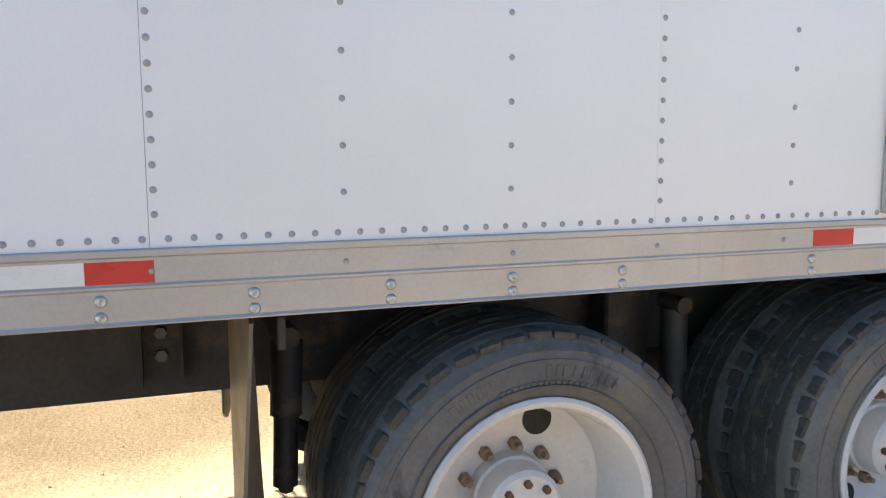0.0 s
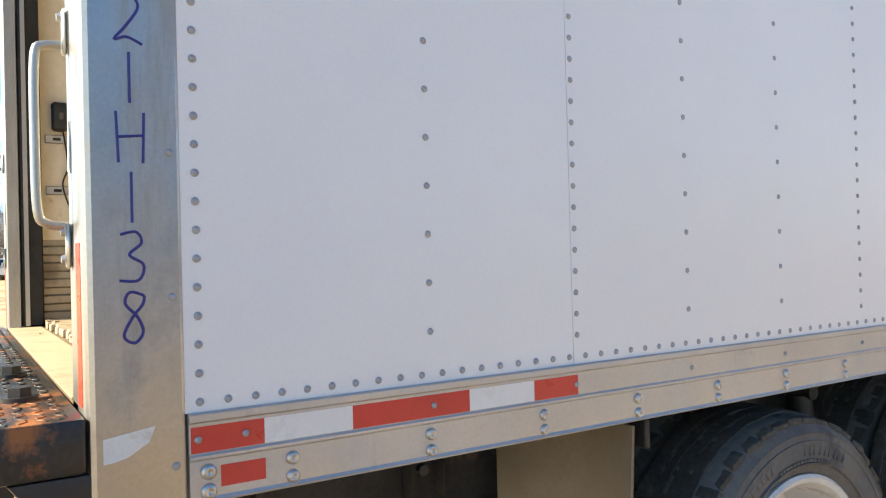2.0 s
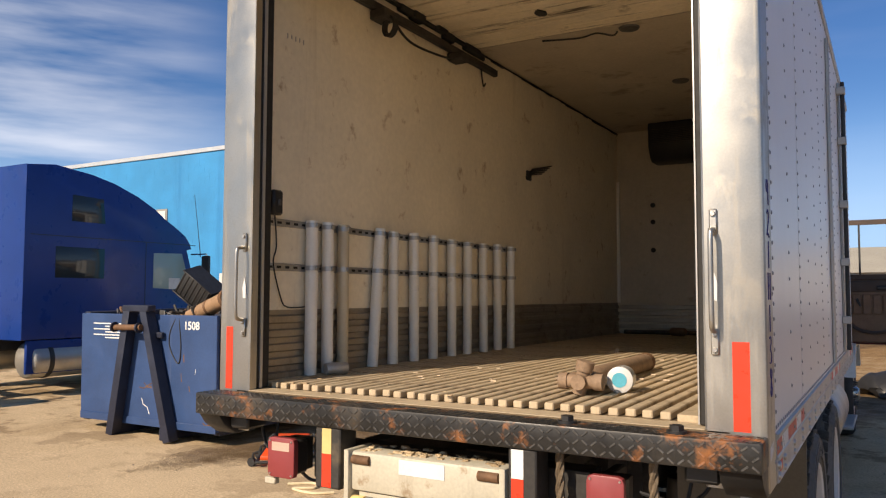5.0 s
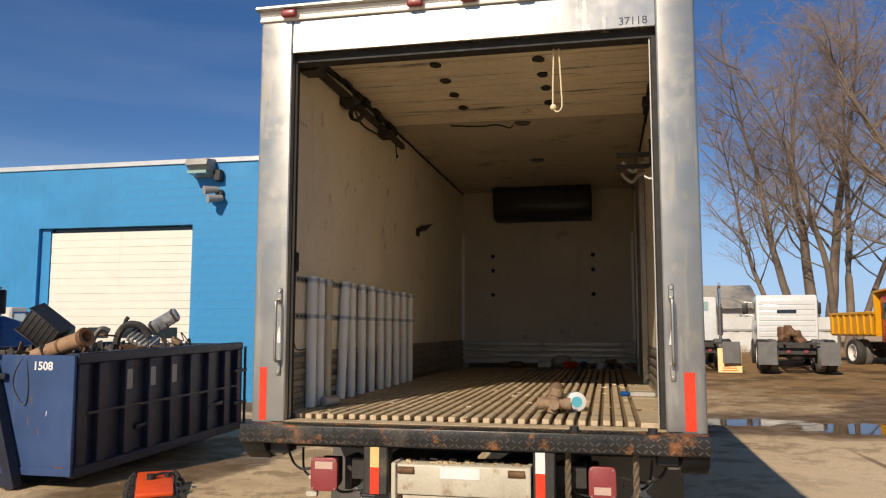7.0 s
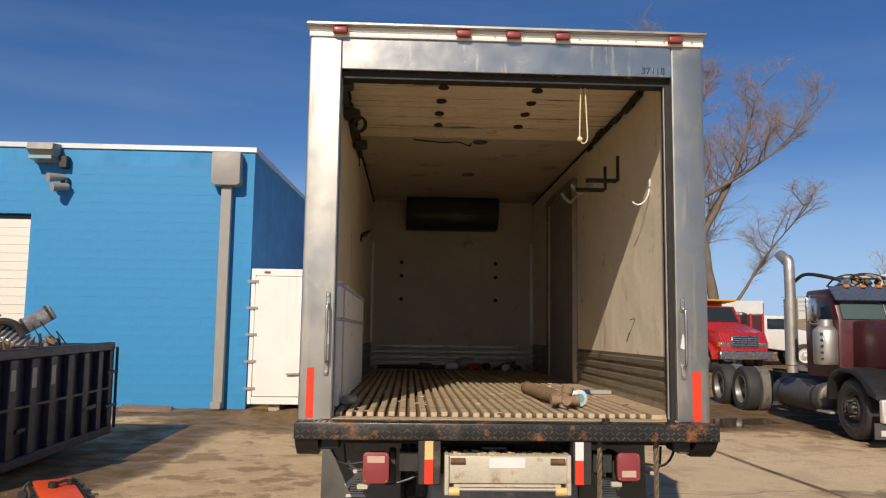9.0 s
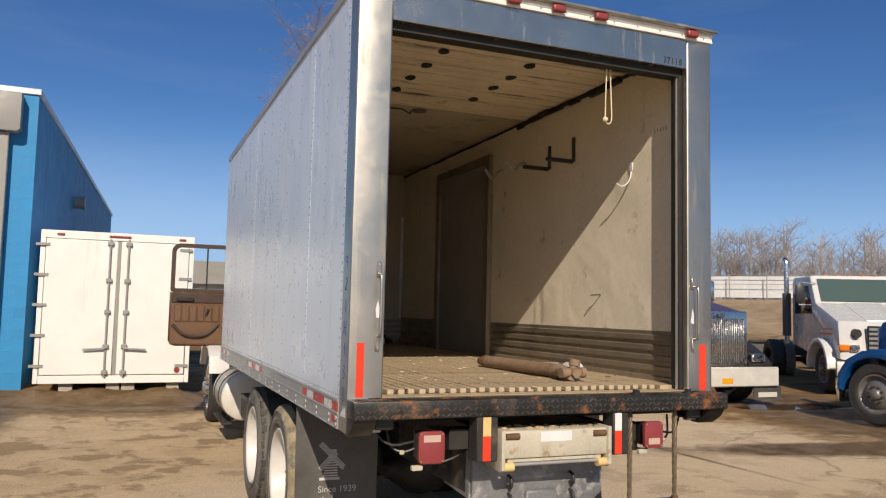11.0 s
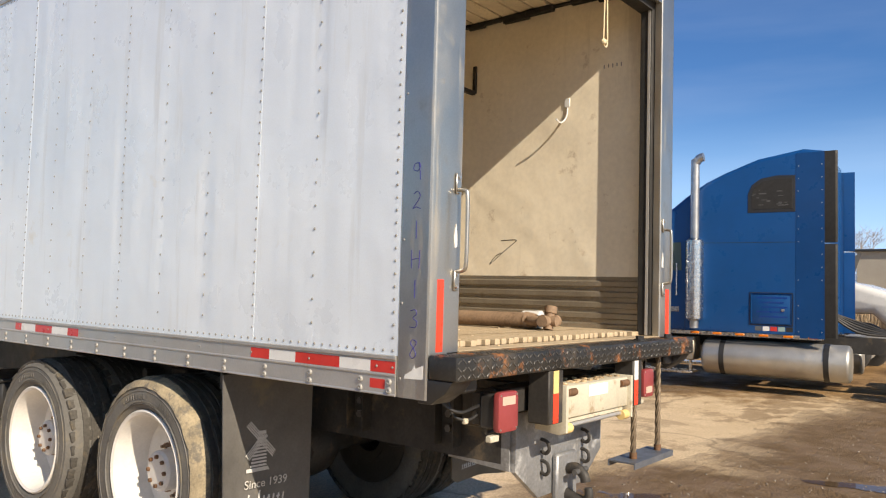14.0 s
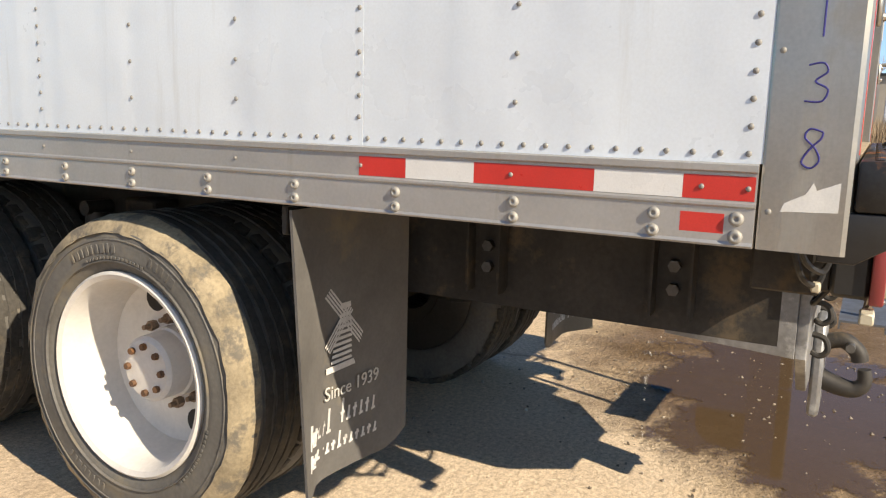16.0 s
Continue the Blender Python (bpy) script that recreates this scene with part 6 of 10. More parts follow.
for s in (1, -1):
    for y in (1.985 if s < 0 else 1.962, 3.3):
        wheel(truck, s * (1.135 if s < 0 else 1.145), y, 0.502, s, lugs=False, worn=True, tan=s < 0 and y < 2.5, tyre_mat=M_TYRE_GREY if s < 0 else M_TYRE)
        wheel(truck, s * 0.835, y, 0.502, s, lugs=False, worn=True, rim_mat=M_RIM_DARK, tyre_mat=M_TYRE)
    wheel(truck, s * 1.06, 8.37, 0.515, s, deep=False, lugs=False, rim_mat=M_RIM_CHROME)
bm = bmesh.new()
rod(bm, (-1.0, 8.37, 0.5), (1.0, 8.37, 0.5), 0.055)
part("front_axle", bm, M_FRAME, truck)

# mudflaps
for s in (1, -1):
    bm = bmesh.new()
    nx, nz = 12, 16
    def flap_at(u, v):
        x = s * (0.60 + 0.565 * u)
        z = 1.09 - 0.83 * v
        y = (1.268 if s < 0 else 1.235) + 0.03 * u - 0.075 * max(0.0, u - 0.72) / 0.28 * (0.25 + v) + 0.035 * v * math.sin(u * 2.5)
        if v > 0.9 and u < 0.2:
            z += 0.05 * (1 - u / 0.2) ** 2
        return Vector((x, y, z))
    g = [[bm.verts.new(flap_at(i / nx, j / nz)) for i in range(nx + 1)] for j in range(nz + 1)]
    g2 = [[bm.verts.new(flap_at(i / nx, j / nz) + Vector((0, 0.009, 0))) for i in range(nx + 1)] for j in range(nz + 1)]
    for j in range(nz):
        for i in range(nx):
            bm.faces.new((g[j][i], g[j][i + 1], g[j + 1][i + 1], g[j + 1][i]))
            bm.faces.new((g2[j][i], g2[j + 1][i], g2[j + 1][i + 1], g2[j][i + 1]))
    edge = lambda q: [q[0][i] for i in range(nx + 1)] + [q[j][nx] for j in range(1, nz + 1)] + [q[nz][i] for i in range(nx - 1, -1, -1)] + [q[j][0] for j in range(nz - 1, 0, -1)]
    ea, eb = edge(g), edge(g2)
    for i in range(len(ea)):
        j = (i + 1) % len(ea)
        bm.faces.new((ea[i], ea[j], eb[j], eb[i]))
    flap = part("mudflap", bm, M_FLAP if s < 0 else M_FLAP_DUSTY, truck, "worn black rubber mudflap with white print" if s < 0 else "dusty tan mudflap with faded print")
    shape("flap_hanger", M_FRAME, truck, s * 0.58, 1.308, 1.02, s * 1.15, 1.328, 1.098, bevel=0.004)
    # windmill mark as plain shapes, words as bars
    def on_flap(px, pz):
        u, v = (abs(px) - 0.60) / 0.565, (1.09 - pz) / 0.83
        p = flap_at(u, v)
        return Vector((s * abs(px), p.y - 0.0015, pz))
    def bar(a, b, r):
        bm = bmesh.new()
        pa, pb = on_flap(*a), on_flap(*b)
        sweep(bm, [pa, (pa + pb) / 2, pb], r, 4, 1.0)
        bmesh.ops.scale(bm, vec=(1, 0.12, 1), verts=bm.verts, space=Matrix.Translation(-(pa + pb) / 2))
        return part("flap_print", bm, M_FLAP_MARK, flap, "white printed mark")
    cx = -0.905
    for k in range(4):
        o_ = 0.0068 * (k - 1.5)
        bar((cx - 0.085 + o_, 0.665 - o_), (cx + 0.085 + o_, 0.835 - o_), 0.0042)
        bar((cx + 0.085 + o_, 0.665 + o_), (cx - 0.085 + o_, 0.835 + o_), 0.0042)
    for k in range(9):
        z_ = 0.62 + 0.017 * k
        hw = 0.062 - 0.0042 * k
        bar((cx - hw, z_), (cx + hw, z_), 0.0065)
    bar((cx - 0.085, 0.600), (cx + 0.085, 0.600), 0.013)
    bar((cx - 0.025, 0.785), (cx + 0.025, 0.785), 0.012)
    # unreadable words as plain bars
    rw = random.Random(6)
    for x0, x1, z, n_, ht in ((-1.11, -0.95, 0.425, 6, 0.022), (-0.915, -0.745, 0.440, 6, 0.022), (-1.115, -0.735, 0.355, 14, 0.015)):
        for k in range(n_):
            xa = x0 + (x1 - x0) * (k + 0.5) / n_
            top_ = ht * (1.7 if k == 0 or rw.random() < 0.2 else 1.0)
            bar((xa - 0.003, z - ht), (xa + 0.004, z - ht + 2 * top_), 0.0068)
            bar((xa - 0.010, z + ht * (0.3 - 1.2 * (k % 2))), (xa + 0.011, z + ht * (0.4 - 1.2 * (k % 2))), 0.0058)
    if s < 0:
        lettering("flap_lettering", "Since 1939", 0.060, Matrix.Translation((-1.0, flap_at(0.7, 0.7).y - 0.012, 0.512)) @ Euler((radians(92), 0, radians(-3))).to_matrix().to_4x4(), M_FLAP_PRINT, truck, "white printed words")
    else:
        lettering("flap_lettering", "Since 1939", 0.060, Matrix.Translation((0.78, flap_at(0.3, 0.7).y - 0.012, 0.512)) @ Euler((radians(92), 0, radians(3))).to_matrix().to_4x4(), M_FLAP_PRINT, truck, "white printed words")

# tow hitch
bm = bmesh.new()
prism(bm, [(-0.42, 0.97), (0.42, 0.97), (0.42, 0.70), (0.22, 0.55), (-0.22, 0.55), (-0.42, 0.70)], 0.085, 0.115, 0.004, axis='y')
plate = part("hitch_plate", bm, M_HITCH, truck, "worn black hitch plate")
for s in (1, -1):
    bm = bmesh.new()
    prism(bm, [(0.115, 0.97), (0.52, 0.90), (0.47, 0.72), (0.115, 0.70)], s * 0.405, s * 0.4295, 0.003)
    part("hitch_gusset", bm, M_HITCH, plate)
    for z in (0.80, 0.70):
        bm = bmesh.new()
        sweep(bm, smooth_path([(s * 0.20, 0.085, z + 0.025), (s * 0.20, 0.05, z + 0.015), (s * 0.20, 0.04, z - 0.02), (s * 0.20, 0.06, z - 0.04), (s * 0.20, 0.084, z - 0.03)]), 0.009, 8)
        part("chain_hook", bm, M_FRAME, plate, "dark safety-chain hook")
shape("pintle_base", M_HITCH, plate, -0.10, 0.05, 0.43, 0.10, 0.0845, 0.74, bevel=0.01)
bm = bmesh.new()
sweep(bm, smooth_path([(0, 0.07, 0.54), (0, 0.01, 0.52), (0, -0.04, 0.515), (0, -0.068, 0.54), (0, -0.065, 0.585)]), [0.034 - 0.0006 * k for k in range(25)], 12)
part("pintle_hook", bm, M_FRAME, plate, "worn dark pintle hook")
bm = bmesh.new()
sweep(bm, smooth_path([(0, 0.05, 0.66), (0, 0.0, 0.67), (0.0, -0.04, 0.64), (0, -0.05, 0.61)]), 0.026, 10)
part("pintle_latch", bm, M_FRAME, plate)
bm = bmesh.new()
rod(bm, (-0.06, -0.02, 0.66), (0.06, -0.02, 0.66), 0.014)
part("pintle_pin", bm, M_SCRAP, plate)

# hanging step on two cables
step = thing("hanging_step", "steel step plate hung on two twisted cables under the bumper", "step")
bm = bmesh.new()
prism(bm, [(-0.125, 0.648), (0.03, 0.648), (0.03, 0.615), (0.024, 0.615), (0.024, 0.640), (-0.119, 0.640), (-0.119, 0.615), (-0.125, 0.615)], 0.395, 0.905, axis='x')
part("step_plate", bm, M_STEP, step)
for x in (0.515, 0.835):
    bm = bmesh.new()
    for k in range(3):
        pts = []
        for i in range(40):
            a = i * 0.55 + k * 2.094
            pts.append((x + 0.008 * math.cos(a), -0.06 + 0.008 * math.sin(a), 0.648 + 0.5385 * i / 39))
        sweep(bm, pts, 0.0085, 6)
    part("cable", bm, M_CABLE, step, "rusty twisted steel cable")
    bm = bmesh.new()
    rod(bm, (x, -0.06, 0.640), (x, -0.06, 0.68), 0.02, n=10)
    part("clamp", bm, M_RUST, step)

# fuel tank, battery box and cab
bm = bmesh.new()
tm = Matrix.Translation((-0.80, 0, 0.60)) @ Matrix.Rotation(radians(90), 4, 'Z')
lathe(bm, [(0.296, 6.232), (0.306, 6.25), (0.308, 6.28), (0.308, 7.12), (0.298, 7.15), (0.26, 7.17), (0.002, 7.175)], 36, tm)
tank = part("fuel_tank", bm, M_ALU, truck, "dull grey cylindrical fuel tank")
bm = bmesh.new()
lathe(bm, [(0.002, 6.195), (0.20, 6.200), (0.27, 6.212), (0.2955, 6.232)], 36, tm)
part("tank_end", bm, M_TRIM, tank, "pale cream domed tank end")
for y in (6.42, 6.92):
    bm = bmesh.new()
    lathe(bm, [(0.309, y), (0.314, y), (0.314, y + 0.06), (0.309, y + 0.06)], 36, tm, close=True)
    part("tank_strap", bm, M_FRAME, tank)
bm = bmesh.new()
tm2 = Matrix.Translation((0.80, 0, 0.62)) @ Matrix.Rotation(radians(90), 4, 'Z')
lathe(bm, [(0.002, 5.05), (0.26, 5.055), (0.30, 5.08), (0.31, 5.11), (0.31, 6.25), (0.30, 6.28), (0.26, 6.30), (0.002, 6.305)], 36, tm2)
part("fuel_tank", bm, M_ALU, truck, "pale dusty cylindrical fuel tank")
shape("battery_box", M_PLASTIC, truck, -1.06, 4.02, 0.55, -0.52, 4.70, 0.79, label="black battery box", bevel=0.02)
shape("box_lid", M_PLASTIC, truck, -1.07, 4.01, 0.7905, -0.51, 4.71, 0.812, bevel=0.008)
shape("cab_step", M_FRAME, truck, -1.07, 6.30, 0.24, -0.94, 7.30, 0.27, bevel=0.006)
shape("cab_step", M_RAIL, truck, 0.88, 6.35, 0.36, 1.14, 7.35, 0.39, bevel=0.006)
shape("step_box", M_RAIL, truck, 0.6, 6.45, 0.391, 1.02, 7.3, 0.86, bevel=0.02)
for y in (6.5, 7.1):
    shape("step_hanger", M_FRAME, truck, -0.98, y - 0.02, 0.271, -0.95, y + 0.02, 0.42)
bm = bmesh.new()
prism(bm, [(6.25, 0.95), (6.25, 2.62), (6.4, 2.78), (7.6, 2.74), (7.95, 2.05), (9.5, 1.75), (9.65, 1.1), (9.6, 0.75), (8.95, 0.75), (8.9, 1.0), (8.6, 1.14), (8.1, 1.14), (7.85, 1.0), (7.75, 0.8)], -0.80, 0.80, 0.05)
cab = part("cab", bm, M_WHITE, truck, "dusty white cab")
for s in (1, -1):
    bm = bmesh.new()
    prism(bm, [(7.55, 0.78), (7.6, 1.02), (7.85, 1.16), (8.4, 1.22), (8.95, 1.12), (9.15, 0.8), (9.08, 0.8), (8.9, 1.06), (8.4, 1.14), (7.9, 1.09), (7.7, 0.98), (7.65, 0.78)], s * 0.85, s * 1.13, 0.012)
    part("fender", bm, M_WHITE, cab, "white fender")
    door_t = part("door_frame", (lambda b: (prism(b, [(s * 0.86, 1.15), (s * 1.60, 1.15), (s * 1.66, 1.175), (s * 1.69, 1.235), (s * 1.69, 1.92), (s * 0.81, 1.92), (s * 0.81, 1.20), (s * 0.825, 1.165)], 7.86, 7.92, 0.012, axis='y'), b)[1])(bmesh.new()),
                  M_MAROON, truck, "open cab door with brown vinyl lining")
    bm = bmesh.new()
    loops = []
    for x0, x1, z0, z1, rad in ((0.815, 1.685, 1.921, 2.625, 0.12), (0.875, 1.628, 1.975, 2.568, 0.08)):
        ring = []
        for cx, cz, a0 in ((x1 - rad, z1 - rad, 0), (x0 + rad * 0.5, z1 - rad * 0.5, 90), (x0 + rad * 0.3, z0 + rad * 0.3, 180), (x1 - rad * 0.3, z0 + rad * 0.3, 270)):
            rr = rad if a0 == 0 else (rad * 0.5 if a0 == 90 else rad * 0.3)
            ring += [(s * (cx + rr * math.cos(radians(a0 + 18 * i))), cz + rr * math.sin(radians(a0 + 18 * i))) for i in range(6)]
        loops.append([[bm.verts.new((px, y, pz)) for px, pz in ring] for y in (7.858, 7.918)])
    (oa, ob_), (ia, ib) = loops
    for i in range(24):
        j = (i + 1) % 24
        for q in ((oa[i], oa[j], ia[j], ia[i]), (ob_[i], ib[i], ib[j], ob_[j]), (oa[i], ob_[i], ob_[j], oa[j]), (ia[i], ia[j], ib[j], ib[i])):
            bm.faces.new(q)
    bmesh.ops.recalc_face_normals(bm, faces=bm.faces)
    part("window_frame", bm, M_DOORTRIM, door_t, "rounded brown window frame")
    shape("vent_bar", M_PLASTIC, door_t, s * 1.18, 7.867, 1.976, s * 1.202, 7.886, 2.567)
    glass_ob = shape("pane", M_CLEAR, door_t, s * 0.876, 7.888, 1.976, s * 1.627, 7.892, 2.567)
    shape("lining", M_VINYL, door_t, s * 0.835, 7.838, 1.172, s * 1.675, 7.8585, 1.915, label="cracked brown vinyl lining", bevel=0.015)
    for k in range(-1, 6):
        shape("lining_pleat", M_VINYL, door_t, s * (1.0 + 0.105 * k), 7.822, 1.50, s * (1.095 + 0.105 * k), 7.8385, 1.74, bevel=0.012)
    bm = bmesh.new()
    sweep(bm, smooth_path([(s * 1.0, 7.828, 1.47), (s * 1.15, 7.81, 1.33), (s * 1.33, 7.805, 1.29), (s * 1.5, 7.81, 1.33), (s * 1.64, 7.828, 1.46)]), 0.022, 8)
    part("door_pocket", bm, M_DOORTRIM, door_t)
    shape("upper_band", M_DOORTRIM, door_t, s * 0.84, 7.826, 1.77, s * 1.665, 7.8375, 1.90, bevel=0.01)
    shape("arm_rest", M_PLASTIC, door_t, s * 1.36, 7.79, 1.79, s * 1.60, 7.8255, 1.84, bevel=0.012)
    bm = bmesh.new()
    sweep(bm, [(s * 1.16, 7.83, 1.68), (s * 1.15, 7.80, 1.68), (s * 1.19, 7.795, 1.60)], 0.014, 8)
    part("window_crank", bm, M_PLASTIC, door_t)
    bm = bmesh.new()
    rod(bm, (s * 0.81, 7.6, 1.4), (s * 0.81, 7.87, 1.4), 0.02)
    rod(bm, (s * 0.81, 7.6, 1.7), (s * 0.81, 7.87, 1.7), 0.02)
    part("door_stay", bm, M_FRAME, door_t)
    bm = bmesh.new()
    sweep(bm, smooth_path([(s * 0.98, 6.2, 1.45), (s * 1.04, 6.18, 1.5), (s * 1.04, 6.18, 1.95), (s * 0.98, 6.2, 2.0)]), 0.014, 8)
    rod(bm, (s * 0.98, 6.2, 1.45), (s * 0.79, 6.3, 1.45), 0.014)
    rod(bm, (s * 0.98, 6.2, 2.0), (s * 0.79, 6.3, 2.0), 0.014)
    part("cab_grab_rail", bm, M_CHROME, truck)
# side door and its hardware on the right
for y in (3.05, 4.30):
    shape("side_door_post", M_RAIL, truck, W + 0.0015, y - 0.03, 1.28, W + 0.022, y + 0.03, 3.42, label="aluminium side-door edge", bevel=0.004)
bm = bmesh.new()
rod(bm, (W + 0.045, 4.20, 1.3), (W + 0.045, 4.20, 3.40), 0.016)
bar_ob = part("lock_rod", bm, M_PLASTIC, truck, "dark vertical lock rod")
for z in (1.5, 1.95, 2.4, 2.9, 3.3):
    shape("rod_guide", M_RAIL, bar_ob, W + 0.0015, 4.16, z, W + 0.066, 4.24, z + 0.06, bevel=0.006)
for y in (3.02, 4.33):
    shape("inner_door_frame", M_SCUFF, truck, 1.005, y - 0.05, 1.29, 1.0592, y + 0.05, 3.30, label="worn aluminium inner door frame", bevel=0.006)
shape("inner_door", M_GUTTER, truck, 1.030, 3.07, 1.30, 1.0592, 4.28, 3.22, label="dull metal inner side door", bevel=0.004)
shape("inner_door_head", M_SCUFF, truck, 1.005, 3.07, 3.22, 1.0592, 4.28, 3.30)
# refrigeration unit in the cargo box
bm = bmesh.new()
prism(bm, [(5.648, 3.490), (5.648, 3.10), (5.42, 3.10), (5.36, 3.14), (5.30, 3.24), (5.28, 3.46), (5.30, 3.490)], -0.62, 0.56, 0.015)
ev = part("evaporator", bm, M_PLASTIC, truck, "black evaporator unit under the ceiling")
for k in range(9):
    shape("grille_bar", M_FRAME, ev, -0.58, 5.262 + 0.012 * (k > 6), 3.27 + 0.018 * k, 0.52, 5.275 + 0.012 * (k > 6), 3.276 + 0.018 * k)

# ---- things in the cargo box ----
rng = random.Random(11)
TUBE_Y = (0.46, 0.59, 0.72, 0.96, 1.20, 1.43, 1.66, 1.90, 2.12, 2.36, 2.59, 2.82)
for k, y in enumerate(TUBE_Y):
    tilt = -0.07 if k == 3 else rng.uniform(-0.008, 0.008)
    tz = 2.095 - rng.uniform(0, 0.015)
    bm = bmesh.new()
    a, b = Vector((-1.018, y + tilt / 2 + (0.07 if k == 3 else 0), 1.3125)), Vector((-1.018, y - tilt / 2 + (0.07 if k == 3 else 0), tz))
    d = (b - a).normalized()
    mt = Matrix.Translation(a) @ d.to_track_quat('X', 'Z').to_matrix().to_4x4()
    L = (b - a).length
    lathe(bm, [(0.0265, 0.0), (0.031, 0.0), (0.031, L), (0.0265, L), (0.0265, 0.0)], 20, mt)
    tube = thing("pvc_tube", "yellowed upright plastic tube strapped to the wall" if k == 2 else ("leaning white plastic tube strapped to the wall" if k == 3 else "dusty white plastic tube strapped upright to the wall"), "tube", group="tubes along the wall")
    part("pipe", bm, M_PVC_TAN if k == 2 else M_PVC, tube)
    for z in (2.063, 1.847):
        bm = bmesh.new()
        f = (z - a.z) / (b.z - a.z)
        c = a.lerp(b, f)
        lathe(bm, [(0.0315, -0.012), (0.0338, -0.012), (0.0338, 0.012), (0.0315, 0.012)], 20, Matrix.Translation(c) @ d.to_track_quat('X', 'Z').to_matrix().to_4x4(), close=True)
        block(bm, -0.990, c.y - 0.012, z - 0.012, -0.976, c.y + 0.012, z + 0.012, 0.003)
        part("strap", bm, M_STRUT, tube, "galvanised pipe strap")
for z in (2.063, 1.847):
    bm = bmesh.new()
    block(bm, -1.0598, 0.15, z - 0.018, -1.051, 2.93, z + 0.018, 0.003)
    railb = thing("strut_rail", "galvanised slotted strut rail screwed to the liner", "rail", group="strut rails")
    part("strut", bm, M_STRUT, railb)
    for i in range(46):
        shape("slot", M_BLACK, railb, -1.0508, 0.18 + i * 0.06, z - 0.006, -1.0500, 0.21 + i * 0.06, z + 0.006)
sw = thing("switch_box", "dark metal switch box with a hanging wire", "switch")
shape("box_body", M_PLASTIC, sw, -1.0598, 0.175, 2.095, -1.015, 0.245, 2.215, bevel=0.01)
shape("toggle", M_SCRAP, sw, -1.0148, 0.20, 2.14, -1.005, 0.22, 2.17, bevel=0.004)
bm = bmesh.new()
sweep(bm, smooth_path([(-1.05, 0.22, 2.095), (-1.05, 0.235, 1.95), (-1.05, 0.215, 1.86), (-1.05, 0.27, 1.70), (-1.05, 0.31, 1.655), (-1.05, 0.40, 1.65), (-1.05, 0.52, 1.66)]), 0.0035, 6)
part("wire", bm, M_PLASTIC, sw)
bm = bmesh.new()
lathe(bm, [(0.0005, 0), (0.026, 0.0), (0.030, 0.006), (0.030, 0.115), (0.026, 0.122), (0.0005, 0.122)], 24, Matrix.Translation((-0.955, 0.50, 1.3425)) @ Matrix.Rotation(radians(65), 4, 'Z'))
tagged(part("drink_can", bm, M_RAIL), "dull dented drink can lying on the floor", "can")

# drive shaft with a cross joint
shaft = thing("drive_shaft", "dusty rusty truck drive shaft lying on the cargo floor", "shaft")
A, B = Vector((0.36, 1.58, 1.358)), Vector((0.412, 0.56, 1.365))
d = (B - A).normalized()
bm = bmesh.new()
rod(bm, A, B, 0.045, n=24)
part("shaft_tube", bm, M_CAST, shaft)
bm = bmesh.new()
rod(bm, A - d * 0.10, A, 0.030, 0.034, 18)
rod(bm, A - d * 0.01, A + d * 0.03, 0.05, 0.046, 20)
part("spline", bm, M_RUST, shaft)
side_v = Vector((-d.y, d.x, 0))
bm = bmesh.new()
rod(bm, B - d * 0.01, B + d * 0.05, 0.05, 0.04, 20)
for s in (1, -1):
    sweep(bm, [B + d * 0.02 + side_v * 0.02 * s, B + d * 0.06 + side_v * 0.055 * s, B + d * 0.14 + side_v * 0.06 * s], [0.03, 0.03, 0.022], 10)
part("yoke", bm, M_CAST, shaft)
bm = bmesh.new()
J = B + d * 0.14
rod(bm, J - side_v * 0.085, J + side_v * 0.085, 0.028, n=14)
up = Vector((0.25, 0, 1)).normalized()
rod(bm, J - up * 0.050, J + up * 0.075, 0.028, n=14)
rod(bm, J + up * 0.045, J + up * 0.085, 0.036, n=14)
rod(bm, J - d * 0.05, J + d * 0.05, 0.036, 0.03, 14)
rod(bm, J - side_v * 0.09, J - side_v * 0.055, 0.034, n=14)
rod(bm, J + side_v * 0.055, J + side_v * 0.09, 0.034, n=14)
part("cross_joint", bm, M_CAST, shaft)
jar = thing("plastic_tub", "small white tub with a pale blue lid on its side", "tub")
jm = Matrix.Translation((0.53, 0.60, 1.367)) @ Matrix.Rotation(radians(-82), 4, 'Z')
bm = bmesh.new()
lathe(bm, [(0.0005, -0.06), (0.05, -0.06), (0.052, -0.05), (0.052, 0.045), (0.045, 0.05)], 28, jm)
part("tub", bm, M_WHITE, jar)
bm = bmesh.new()
lathe(bm, [(0.054, 0.03), (0.054, 0.055), (0.045, 0.06), (0.0005, 0.06)], 28, jm)
lid = part("lid", bm, M_WHITE, jar)
bm = bmesh.new()
lathe(bm, [(0.03, 0.0605), (0.03, 0.062), (0.0005, 0.062)], 28, jm)
part("lid_badge", bm, material("pale_blue_print", (0.08, 0.42, 0.55), 0.4), jar, "pale blue round print")
rb = random.Random(8)
bm = bmesh.new()
bmesh.ops.create_icosphere(bm, subdivisions=3, radius=0.10, matrix=Matrix.Translation((0.16, 5.52, 1.38)) @ Matrix.Diagonal((1.3, 0.6, 0.8, 1)))
for vv in bm.verts:
    vv.co += Vector((1, 0.6, 1)) * (0.05 * noise.noise(vv.co * 9) + 0.02 * noise.noise(vv.co * 22))
    vv.co.z = max(vv.co.z, 1.3135)
tagged(part("crumpled_sack", bm, M_CONCRETE), "crumpled grey sack against the front wall", "sack")
